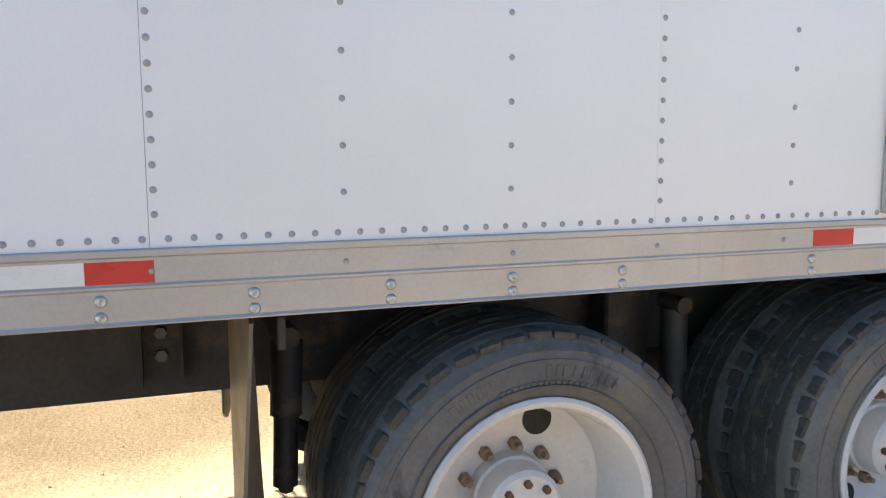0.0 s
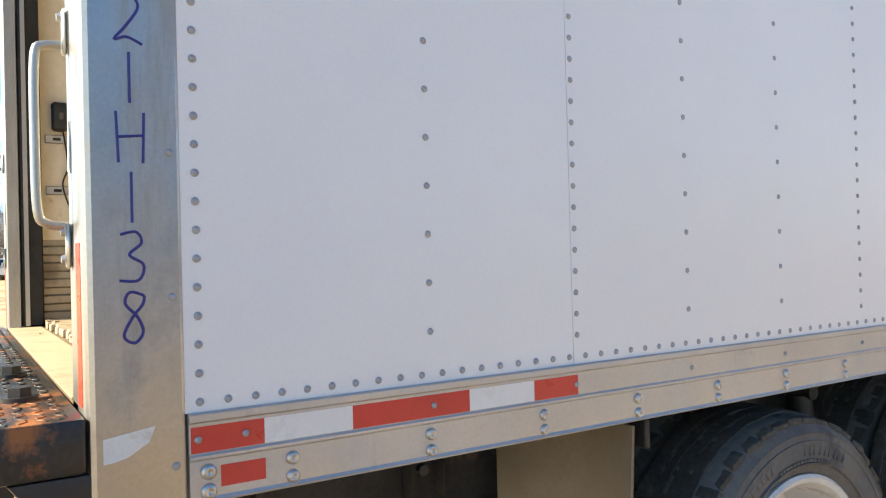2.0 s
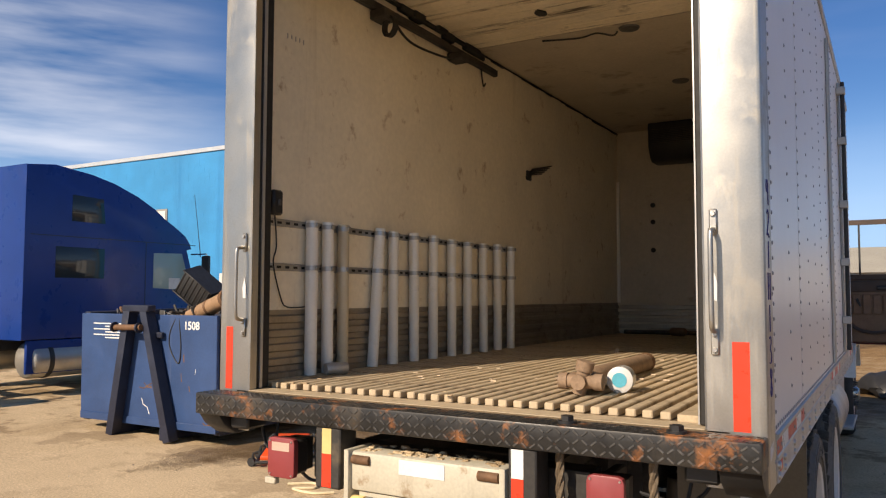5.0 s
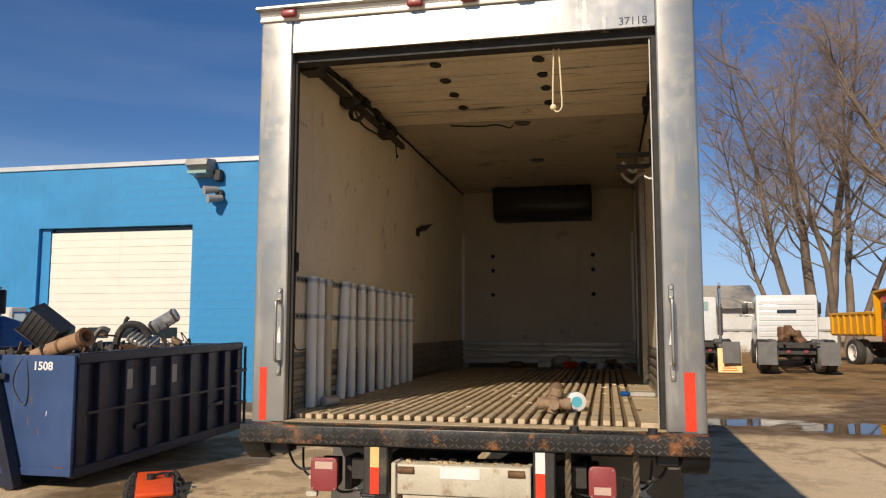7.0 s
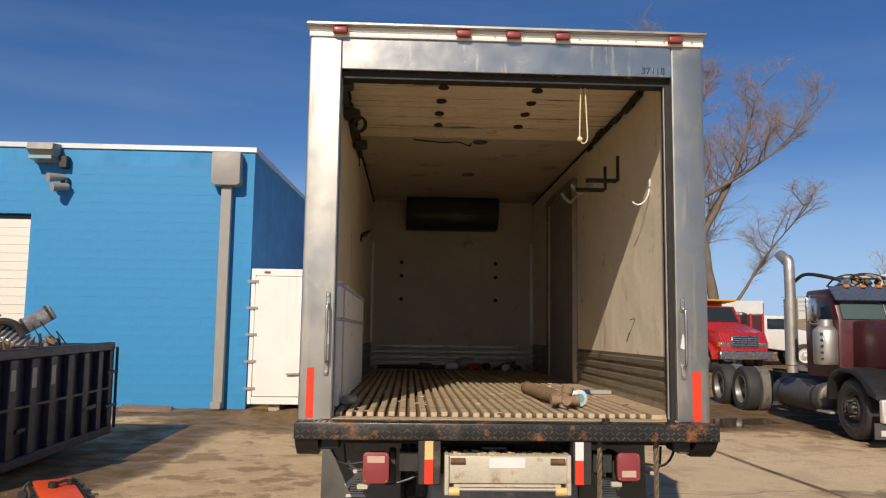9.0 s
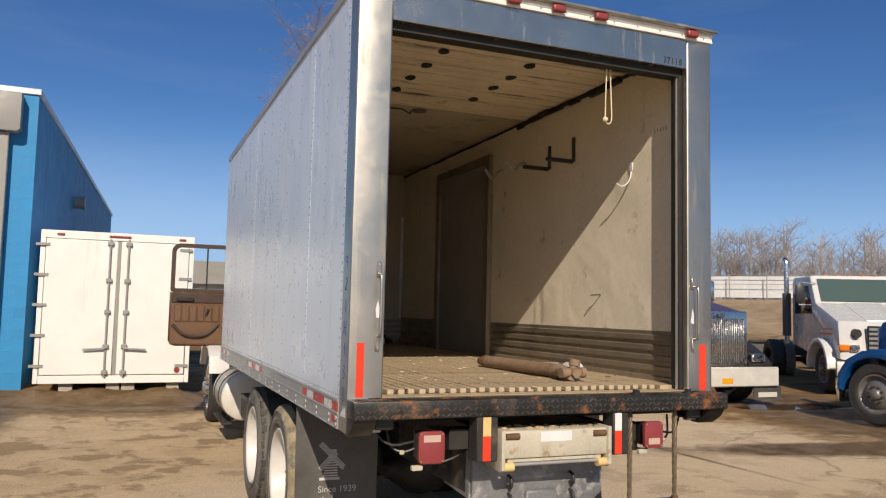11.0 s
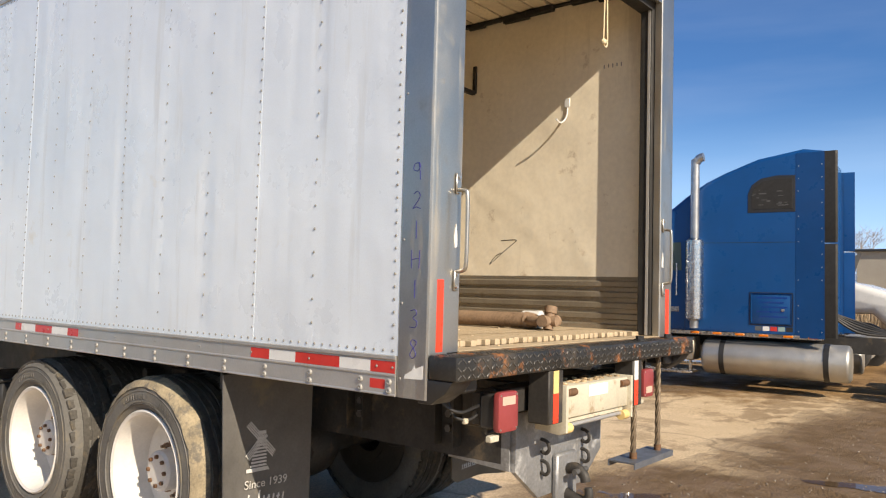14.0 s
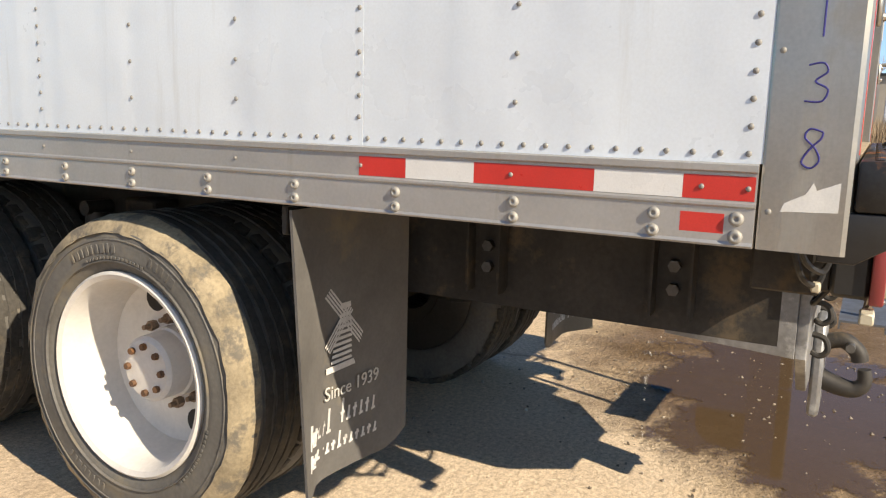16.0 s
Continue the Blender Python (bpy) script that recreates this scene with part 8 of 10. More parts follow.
    prism(bm, [(-6.05 + 0.62 * math.cos(a), 0.515 + 0.60 * math.sin(a)) for a in [2.0 + 0.12 * k for k in range(9)]] + [(-6.05 + 0.60 * math.cos(a), 0.515 + 0.58 * math.sin(a)) for a in [2.0 + 0.12 * k for k in range(8, -1, -1)]], s * 0.75, s * 1.2)
    part("quarter_fender", bm, M_PLASTIC, v)
for k in range(5):
    bm = bmesh.new()
    sweep(bm, smooth_path([(-0.5 + 0.2 * k, -4.12, 1.25), (-0.45 + 0.2 * k, -4.5, 1.0 + 0.03 * k), (-0.35 + 0.16 * k, -5.0, 0.96), (-0.3 + 0.12 * k, -5.5, 0.98)]), 0.022, 6)
    part("air_hose", bm, M_PLASTIC if k % 2 else M_FRAME, v)
shape("deck_plate", M_RAIL, v, -0.42, -5.2, 0.925, 0.42, -4.3, 0.94)
shape("fifth_wheel", M_FRAME, v, -0.45, -6.9, 0.94, 0.45, -5.9, 1.04, bevel=0.03)
bm = bmesh.new()
prism(bm, [(-1.33, 2.48), (-1.09, 1.92), (-1.08, 1.925), (-1.32, 2.485)], -1.0, 1.0)
part("windscreen", bm, M_DARKGLASS, v)
shape("bumper", M_CHROME, v, -1.15, 0.78, 0.32, 1.15, 0.86, 0.74, bevel=0.03, seg=2)
shape("grille", M_CHROME, v, -0.50, 0.475, 0.85, 0.50, 0.52, 1.58, bevel=0.02)
place(v, 9.85, 4.92, 5.0)
v.matrix_basis = v.matrix_basis @ Matrix.Scale(0.967, 4)

# navy sleeper tractor by the container
v = thing("sleeper_tractor", "dark blue semi tractor with a rounded sleeper roof", "truck")
chassis(v, -7.9, 0.6, 0.66)
axle_set(v, (-5.9, -7.2), rim=M_RIM_DARK, track=1.20)
for s in (1, -1):
    wheel(v, s * 1.16, 0, 0.515, s, deep=False, lugs=False, rim_mat=M_RIM_GREY, rim_r=0.31)
bm = bmesh.new()
prism(bm, [(-4.4, 0.85), (-4.4, 3.62), (-3.9, 3.68), (-3.22, 3.60), (-2.78, 3.50), (-2.31, 3.33), (-1.91, 3.13), (-1.70, 2.98), (-1.43, 2.83), (-1.21, 2.69), (-1.09, 2.54), (-1.06, 2.44), (-1.17, 2.42), (-1.02, 1.95), (-0.62, 1.90), (-0.55, 0.85)], -1.13, 1.13, 0.03, 2)
part("sleeper_cab", bm, M_NAVY, v)
bm = bmesh.new()
prism(bm, [(-0.58, 0.75), (-0.58, 1.90), (0.3, 1.72), (0.85, 1.45), (1.0, 1.1), (1.0, 0.6), (0.62, 0.6), (0.5, 0.9), (0.2, 1.08), (-0.2, 1.08), (-0.5, 0.9)], -1.08, 1.08, 0.10, 3)
part("hood", bm, M_NAVY, v)
for s in (1, -1):
    side_window(v, s, 1.13, [(-1.95, 1.69), (-1.95, 2.33), (-1.30, 2.35), (-1.17, 1.96), (-1.11, 1.65)], M_PALEGLASS)
    side_window(v, s, 1.13, [(-3.87, 1.84), (-3.87, 2.35), (-2.97, 2.35), (-2.97, 1.84)], name="sleeper_window")
    side_window(v, s, 1.13, [(-3.6, 2.78), (-3.6, 3.22), (-3.02, 3.20), (-2.97, 2.78)], name="sleeper_window")
    bm = bmesh.new()
    for a, b2 in (((-2.12, 0.9), (-2.12, 2.5)), ((-0.95, 0.9), (-0.95, 1.7)), ((-4.3, 2.52), (-0.98, 2.52))):
        block(bm, s * 1.131, min(a[0], b2[0]) - 0.006, min(a[1], b2[1]) - 0.006, s * 1.134, max(a[0], b2[0]) + 0.006, max(a[1], b2[1]) + 0.006)
    part("panel_gap", bm, M_PLASTIC, v)
    shape("paper_notice", M_PAPER, v, s * 1.137, -1.60, 1.68, s * 1.139, -1.34, 1.88, label="white paper notice in the window")
    fuel_tank(v, s, -4.2, -2.2, x=0.90, r=0.29, z=0.52)
    shape("side_skirt", M_NAVY, v, s * 1.06, -4.3, 0.32, s * 1.12, -0.8, 0.84, bevel=0.01)
    mirror(v, s, -0.95, 2.10, 1.2)
    bm = bmesh.new()
    rod(bm, (s * 1.2, -0.9, 2.3), (s * 1.2, -1.08, 3.5), 0.008, 0.004, 6)
    part("antenna", bm, M_PLASTIC, v)
    bm = bmesh.new()
    prism(bm, [(-7.92, 0.95), (-7.90, 0.95), (-7.95, 0.25), (-7.98, 0.25)], s * 0.72, s * 1.18)
    part("mudflap", bm, M_FLAP, v, "grey hanging mudflap")
    bm = bmesh.new()
    for y in (-5.9, -7.2):
        sweep(bm, smooth_path([(s * 0.95, y - 0.55, 0.98), (s * 0.95, y - 0.25, 1.10), (s * 0.95, y + 0.25, 1.10), (s * 0.95, y + 0.55, 0.98)]), 0.03, 6)
    part("fender_bracket", bm, M_FRAME, v)
shape("fifth_wheel", M_FRAME, v, -0.45, -7.0, 0.94, 0.45, -6.0, 1.05, bevel=0.03)
bm = bmesh.new()
prism(bm, [(-1.165, 2.40), (-1.02, 1.98), (-1.01, 1.985), (-1.155, 2.405)], -1.0, 1.0)
part("windscreen", bm, M_DARKGLASS, v)
place(v, -11.3, 8.95, 0.0)

# maroon long-nose tractor facing the yard
v = thing("longnose_tractor", "maroon long-nose tractor with a chrome grille and stack", "truck")
chassis(v, -6.6, 0.8, 0.66)
axle_set(v, (-4.6, -5.95), rim=M_RIM_GREY, track=1.20)
for s in (1, -1):
    wheel(v, s * 1.12, 0, 0.515, s, deep=False, lugs=False, rim_mat=M_RIM_DARK, rim_r=0.29)
bm = bmesh.new()
prism(bm, [(-2.1, 0.95), (-2.1, 2.43), (-2.0, 2.60), (-1.05, 2.60), (-0.82, 2.02), (-0.85, 0.95)], -0.88, 0.88, 0.06, 2)
part("cab", bm, M_MAROON, v)
bm = bmesh.new()
prism(bm, [(-0.95, 1.0), (-0.95, 1.99), (-0.4, 2.02), (0.70, 1.77), (0.74, 0.9), (0.3, 0.9), (-0.4, 1.05)], -0.62, 0.62, 0.05, 2)
part("hood", bm, M_MAROON, v, "faded maroon hood")
bm = bmesh.new()
prism(bm, [(-1.06, 2.64), (-0.80, 2.38), (-0.82, 2.36), (-1.09, 2.62)], -0.91, 0.91)
vis = part("sun_visor", bm, M_VISOR, v, "blue-grey steel visor")
for k in range(10):
    bm = bmesh.new()
    yy = -0.93
    rod(bm, (-0.8 + 0.178 * k, yy, 2.505), (-0.8 + 0.178 * k, yy + 0.02, 2.52), 0.014, n=8)
    part("visor_bolt", bm, M_BOLT, vis)
for x0, x1 in ((-0.80, -0.02), (0.02, 0.80)):
    bm = bmesh.new()
    prism(bm, [(-0.815, 2.03), (-0.80, 2.035), (-0.935, 2.40), (-0.95, 2.395)], x0, x1, 0.004)
    part("windscreen", bm, M_CABGLASS, v, "dark green-tinted windscreen pane")
bm = bmesh.new()
rod(bm, (0, -0.80, 2.03), (0, -0.945, 2.41), 0.02, n=8)
part("windscreen_divider", bm, M_PLASTIC, v)
# junk heaped on the cab roof
rj = random.Random(3)
for k in range(9):
    bm = bmesh.new()
    a = rj.uniform(0.05, 0.13)
    block(bm, -a, -a * 0.7, -a * 0.5, a, a * 0.7, a * 0.5, 0.02, 1, Matrix.Translation((rj.uniform(-0.62, 0.3), rj.uniform(-1.75, -1.3), 2.66 + rj.uniform(0, 0.12))) @ Euler((rj.uniform(0, 1), rj.uniform(0, 1), rj.uniform(0, 3))).to_matrix().to_4x4())
    part("roof_load", bm, rj.choice((M_RUST, M_VINYL, M_CAST, M_SCRAP)), v, "brown scrap on the roof")
for k, x in enumerate((-0.68, -0.45, -0.1, 0.25)):
    bm = bmesh.new()
    sweep(bm, smooth_path([(x, -1.15, 2.62), (x - 0.06, -1.2, 2.78), (x + 0.08, -1.35, 2.88), (x + 0.3, -1.5, 2.82), (x + 0.42, -1.6, 2.66)]), 0.016, 6)
    part("roof_cable", bm, (M_PLASTIC, M_PVC, M_RAIL, M_FRAME)[k], v)
frame_g = shape("grille", M_CHROME, v, -0.62, 0.75, 0.72, 0.62, 0.84, 1.77, label="tall chrome grille", bevel=0.03, seg=2)
shape("grille_opening", M_SCRAP, frame_g, -0.54, 0.841, 0.78, 0.54, 0.845, 1.63)
for k in range(26):
    shape("grille_bar", M_CHROME, frame_g, -0.535 + k * 0.0424, 0.8455, 0.79, -0.508 + k * 0.0424, 0.862, 1.62, bevel=0.006)
# Pale trim colour stands in for sunlight on the chrome.
shape("bumper", M_TRIM, v, -1.2, 0.92, 0.38, 1.2, 1.02, 0.74, label="bent chrome bumper, coloured pale as if sunlit", bevel=0.02)
for x in (-0.98, 0.98):
    fl = shape("bumper_flap", M_SCRAP, v, x - 0.32, 0.94, 0.14, x + 0.32, 0.955, 0.379, label="grey rubber flap under the bumper")
    shape("flap_mark", M_TRIM, fl, x - 0.22, 0.9555, 0.18, x + 0.22, 0.9575, 0.27)
shape("grille_crest", M_VISOR, v, -0.07, 0.862, 1.65, 0.07, 0.878, 1.73, bevel=0.01)
bm = bmesh.new()
rod(bm, (0, 0.8625, 0.79), (0, 0.8625, 1.62), 0.012, n=8)
part("grille_divider", bm, M_CHROME, frame_g)
shape("tow_plate", M_YELLOW, v, -0.12, 1.021, 0.44, 0.12, 1.026, 0.54, label="small yellow plate")
bm = bmesh.new()
rod(bm, (-0.4, 0.8, 0.6), (-0.4, 0.93, 0.56), 0.05)
rod(bm, (0.4, 0.8, 0.6), (0.4, 0.93, 0.56), 0.05)
part("bumper_bracket", bm, M_FRAME, v)
for s in (1, -1):
    bm = bmesh.new()
    prism(bm, [(-0.75, 0.62), (-0.70, 0.9), (-0.5, 1.12), (-0.2, 1.20), (0.25, 1.18), (0.6, 1.0), (0.85, 0.80), (0.85, 0.72), (0.6, 0.78), (0.4, 0.98), (0.1, 1.1), (-0.25, 1.1), (-0.5, 0.98), (-0.64, 0.62)], s * 0.64, s * 1.20, 0.03)
    part("fender", bm, M_PLASTIC, v, "black curved fender")
    shape("headlamp", M_CHROME, v, s * 0.68, 0.78, 0.82, s * 1.0, 0.90, 0.98, bevel=0.02)
    stack(v, s * 1.08, -2.25, 1.0, 3.37 if s > 0 else 2.9, 0.105 if s > 0 else 0.06, guard=False, bend=-0.38 if s > 0 else 0.0, mat=M_ALU)
    bm = bmesh.new()
    rod(bm, (s * 1.08, -2.25, 1.15), (s * 1.08, -2.25, 2.45), 0.125, n=20)
    part("muffler", bm, M_ALU, v)
    bm = bmesh.new()
    lathe(bm, [(0.002, 1.20), (0.2, 1.21), (0.22, 1.25), (0.22, 1.80), (0.20, 1.84), (0.13, 1.90), (0.12, 2.02), (0.002, 2.03)], 24, Matrix.Translation((s * 1.0, -1.05, 0)) @ Matrix.Rotation(radians(-90), 4, 'Y'))
    ac = part("air_cleaner", bm, M_ALU, v, "chrome air cleaner with round lamps")
    for k in range(5):
        bm = bmesh.new()
        rod(bm, (s * 1.14, -0.90, 1.32 + 0.11 * k), (s * 1.16, -0.88, 1.32 + 0.11 * k), 0.03, n=12)
        part("round_lamp", bm, M_CHROME, ac)
    fuel_tank(v, s, -3.2, -1.2, x=0.80, r=0.30, z=0.58, mat=M_SCRAP)
    shape("cab_step", M_RAIL, v, s * 0.8, -1.2, 0.35, s * 1.15, -0.7, 0.39, bevel=0.008)
    shape("cab_step", M_CREAM, v, s * 0.75, -1.1, 0.62, s * 1.1, -0.7, 0.66, bevel=0.008)
    side_window(v, s, 0.88, [(-1.85, 1.88), (-1.85, 2.36), (-1.15, 2.36), (-0.98, 2.02), (-0.98, 1.88)])
    mirror(v, s, -1.0, 2.2, 1.05, M_CHROME)
    bm = bmesh.new()
    rod(bm, (s * 0.45, 0.88, 0.80), (s * 0.5, 0.93, 0.80), 0.02)
    part("lamp_bracket", bm, M_FRAME, v)
    bm = bmesh.new()
    sweep(bm, smooth_path([(s * 0.98, -2.25, 2.80), (s * 0.9, -1.9, 2.92), (s * 0.6, -1.4, 2.80), (s * 0.35, -1.2, 2.65)]), 0.035, 8)
    part("roof_hose", bm, M_PLASTIC, v)
for k in range(5):
    shape("cab_light", M_AMBER, v, -0.65 + 0.3 * k, -1.08, 2.61, -0.55 + 0.3 * k, -0.98, 2.665, bevel=0.015)
bm = bmesh.new()
sweep(bm, smooth_path([(-0.6, -1.3, 2.61), (-0.3, -1.4, 2.84), (0.1, -1.4, 2.89), (0.4, -1.35, 2.79), (0.7, -1.3, 2.61)]), 0.03, 8)
sweep(bm, smooth_path([(-0.2, -1.5, 2.61), (0.1, -1.6, 2.79), (0.5, -1.5, 2.61)]), 0.03, 8)
part("roof_hose", bm, M_FRAME, v)
shape("roof_panel", M_CREAM, v, -0.25, -1.75, 2.81, 0.45, -1.35, 2.86, label="cream panel on the cab roof", bevel=0.02)
for x in (-0.4, 0.55):
    bm = bmesh.new()
    rod(bm, (x, -1.2, 2.71), (x, -1.08, 2.71), 0.07, 0.08, 16)
    rod(bm, (x, -1.2, 2.59), (x, -1.2, 2.71), 0.02)
    part("roof_lamp", bm, M_CHROME, v)
shape("roof_rack", M_FRAME, v, -0.9, -2.35, 2.62, -0.2, -2.0, 2.69)
shape("cab_brace", M_FRAME, v, -0.35, -2.3, 0.9, 0.35, -2.1, 1.5, bevel=0.02)
place(v, 8.020, 8.4, 178.0)


def day_cab(label, mat, w=0.9, sleeper=False, at=(0, 0), turn=0.0, tandem=False):
    v = thing("tractor_cab", label, "truck", group="trucks along the fence")
    n = -3.2 if not sleeper else -4.0
    chassis(v, n - 2.0, 0.9, 0.62, 0.40)
    axle_set(v, (n - 0.5, n - 1.7) if tandem else (n - 0.6,), rim=M_RIM if tandem else M_RIM_DARK, track=1.12)
    for s in (1, -1):
        wheel(v, s * 1.05, 0, 0.5, s, radius=0.5, deep=False, lugs=False, rim_mat=M_RIM_GREY, rim_r=0.29)
    back = -2.2 if not sleeper else -2.9
    bm = bmesh.new()
    prism(bm, [(back, 0.95), (back, 2.45), (back + 0.1, 2.58), (-0.95, 2.58), (-0.6, 1.95), (0.7, 1.55), (0.8, 0.75), (0.55, 0.72), (0.4, 0.98), (-0.4, 0.98), (-0.6, 0.72)], -w, w, 0.07, 2)
    part("cab", bm, mat, v)
    if sleeper:
        for k in range(7):
            shape("back_rib", mat, v, -w + 0.1, back - 0.02, 1.10 + 0.19 * k, w - 0.1, back + 0.001, 1.24 + 0.19 * k, bevel=0.009)
        shape("rear_window", M_DARKGLASS, v, -0.32, back - 0.026, 1.92, 0.32, back - 0.021, 2.05)
        shape("blue_flash", M_NAVY, v, -w - 0.004, back, 1.15, -w - 0.001, back + 1.6, 1.45)
        bm = bmesh.new()
        for k in range(14):
            r2 = random.Random(k)
            block(bm, -0.2, -0.15, -0.1, 0.2, 0.15, 0.1, 0.05, 1, Matrix.Translation((r2.uniform(-0.35, 0.35), back - r2.uniform(0.25, 0.9), 0.98 + r2.uniform(0, 0.35))) @ Euler((r2.random() * 3, r2.random() * 3, r2.random() * 3)).to_matrix().to_4x4())
        part("load_on_frame", bm, M_RUST, v, "rusty gearbox tied on the frame")
    else:
        shape("rear_window", M_PALEGLASS, v, -0.62, back - 0.012, 2.05, 0.62, back - 0.001, 2.40, label="wide pale rear window")
        bm = bmesh.new()
        sweep(bm, smooth_path([(-0.55, back - 0.05, 1.85), (-0.35, back - 0.06, 1.7), (-0.3, back - 0.1, 1.45), (-0.5, back - 0.15, 1.2)]), 0.03, 6)
        part("air_hose", bm, M_PLASTIC, v)
        stack(v, w + 0.08, back - 0.15, 0.95, 3.05, 0.06, guard=False)
        bm = bmesh.new()
        rod(bm, (w + 0.08, back - 0.15, 1.15), (w + 0.08, back - 0.15, 2.2), 0.1, n=16)
        part("muffler", bm, M_SCRAP, v)
    for s in (1, -1):
        side_window(v, s, w, [(back + 0.25, 1.7), (back + 0.25, 2.35), (-1.05, 2.35), (-0.8, 1.9), (-0.8, 1.7)])
        mirror(v, s, -0.75, 2.15, w + 0.05)
        bm = bmesh.new()
        prism(bm, [(n - 2.34, 0.95), (n - 2.32, 0.95), (n - 2.38, 0.24), (n - 2.42, 0.24)], s * 0.62, s * 1.18)
        part("mudflap", bm, M_FLAP, v)
        shape("tail_lamp", M_LAMP, v, s * 0.2, n - 2.03, 0.60, s * 0.32, n - 2.0, 0.72, bevel=0.01)
    shape("rear_beam", M_FRAME, v, -0.55, n - 2.0, 0.55, 0.55, n - 1.93, 0.90, bevel=0.01)
    shape("flap_bar", M_FRAME, v, -1.16, n - 2.31, 0.88, 1.16, n - 2.26, 0.94)
    for s in (1, -1):
        shape("flap_arm", M_FRAME, v, s * 0.36, n - 2.26, 0.88, s * 0.42, n - 1.9, 0.94)
    for k in range(5):
        shape("cab_light", M_AMBER, v, -0.6 + 0.28 * k, -1.3, 2.575, -0.52 + 0.28 * k, -1.2, 2.62, bevel=0.01)
    place(v, *at, turn)
    return v


day_cab("white day-cab tractor without a trailer, seen from behind", M_WHITE, 0.92, False, (3.85, 29.0), 0.0)
day_cab("white ribbed sleeper tractor with gearbox scrap on its frame", M_WHITE, 1.02, True, (7.35, 28.6), -7.0, True)
v = day_cab("white tractor with a wide hood and broken headlamp", M_WHITE, 1.0, False, (12.75, 8.2), 151.0)
bm = bmesh.new()
prism(bm, [(-0.90, 2.50), (-0.615, 1.99), (-0.590, 1.995), (-0.875, 2.505)], -0.86, 0.86)
part("windscreen", bm, M_CABGLASS, v, "dark green-tinted windscreen")
bm = bmesh.new()
prism(bm, [(-0.58, 1.96), (0.66, 1.58), (0.72, 1.40), (0.60, 1.40), (-0.58, 1.80)], -0.42, 0.42, 0.03, 2)
part("hood_ridge", bm, M_WHITE, v)
shape("bumper", M_TRIM, v, -1.12, 0.86, 0.42, 1.12, 0.96, 0.72, bevel=0.03, seg=2)
g = shape("grille", M_PLASTIC, v, -0.46, 0.79, 0.85, 0.46, 0.84, 1.46, label="dark slatted grille", bevel=0.02)
for k in range(6):
    shape("grille_bar", M_STRUT, g, -0.44, 0.841, 0.89 + 0.095 * k, 0.44, 0.862, 0.945 + 0.095 * k, bevel=0.006)
for s in (1, -1):
    fender(v, M_WHITE, s, 0.0)
    shape("headlamp", M_CHROME, v, s * 0.62, 0.74, 0.93, s * 0.80, 0.86, 1.06, bevel=0.02)
    shape("turn_lamp", M_AMBER, v, s * 0.81, 0.72, 0.93, s * 1.02, 0.84, 1.06, bevel=0.02)
    bm = bmesh.new()
    rod(bm, (s * 0.66, 0.70, 1.30), (s * 0.66, 0.83, 1.30), 0.10, 0.09, 16)
    part("lamp_bowl", bm, M_PLASTIC, v, "broken dark headlamp bowl")
    shape("side_stripe", M_RED_TAPE, v, s * 1.003, -0.2, 1.36, s * 1.006, 0.45, 1.385)
    shape("red_flash", M_RED_TAPE, v, s * 1.003, -0.3, 1.25, s * 1.006, 0.4, 1.29)

# red dump truck with a yellow bed
v = thing("dump_truck", "red dump truck with a yellow tipping bed", "truck")
chassis(v, -5.0, 0.9, 0.66)
axle_set(v, (-3.9,), rim=M_RIM, track=1.12)
for s in (1, -1):
    wheel(v, s * 1.06, 0, 0.5, s, radius=0.5, deep=False, lugs=False, rim_mat=M_RIM_GREY, rim_r=0.29)
    fender(v, M_RED, s, 0.0)
    side_window(v, s, 1.0, [(-1.9, 1.75), (-1.9, 2.35), (-1.25, 2.35), (-0.95, 1.9), (-0.95, 1.75)])
    mirror(v, s, -0.9, 2.1, 1.05)
    shape("headlamp", M_CHROME, v, s * 0.62, 0.86, 1.0, s * 0.98, 0.92, 1.18, bevel=0.02)
    shape("turn_lamp", M_AMBER, v, s * 0.985, 0.72, 1.0, s * 1.03, 0.88, 1.18, bevel=0.01)
    shape("cab_step", M_RAIL, v, s * 0.75, -1.7, 0.45, s * 1.05, -1.0, 0.5, bevel=0.01)
    for k in range(7):
        shape("bed_rib", M_YELLOW, v, s * 1.10, -5.4 + k * 0.48, 1.22, s * 1.18, -5.28 + k * 0.48, 1.95, bevel=0.01)
    shape("bed_top_rail", M_YELLOW, v, s * 1.06, -5.5, 1.95, s * 1.18, -2.2, 2.05, bevel=0.01)
bm = bmesh.new()
prism(bm, [(-2.05, 0.95), (-2.05, 2.5), (-1.95, 2.6), (-1.15, 2.58), (-0.72, 1.92), (0.75, 1.55), (0.92, 1.2), (0.9, 0.75), (0.6, 0.72), (0.42, 1.0), (-0.42, 1.0), (-0.62, 0.72)], -1.0, 1.0, 0.07, 2)
part("cab", bm, M_RED, v)
bm = bmesh.new()
prism(bm, [(-1.13, 2.52), (-0.74, 1.96), (-0.73, 1.97), (-1.11, 2.54)], -0.86, 0.86)
part("windscreen", bm, M_DARKGLASS, v)
g = shape("grille", M_CHROME, v, -0.58, 0.90, 0.98, 0.58, 0.97, 1.42, bevel=0.02)
for k in range(5):
    shape("grille_bar", M_PLASTIC, g, -0.54, 0.971, 1.02 + 0.08 * k, 0.54, 0.976, 1.06 + 0.08 * k)
shape("bumper", M_CHROME, v, -1.12, 0.92, 0.55, 1.12, 1.04, 0.86, bevel=0.03)
bm = bmesh.new()
block(bm, -1.08, -5.5, 1.15, 1.08, -2.2, 1.22)
block(bm, -1.12, -5.5, 1.2, -1.08, -2.2, 2.0)
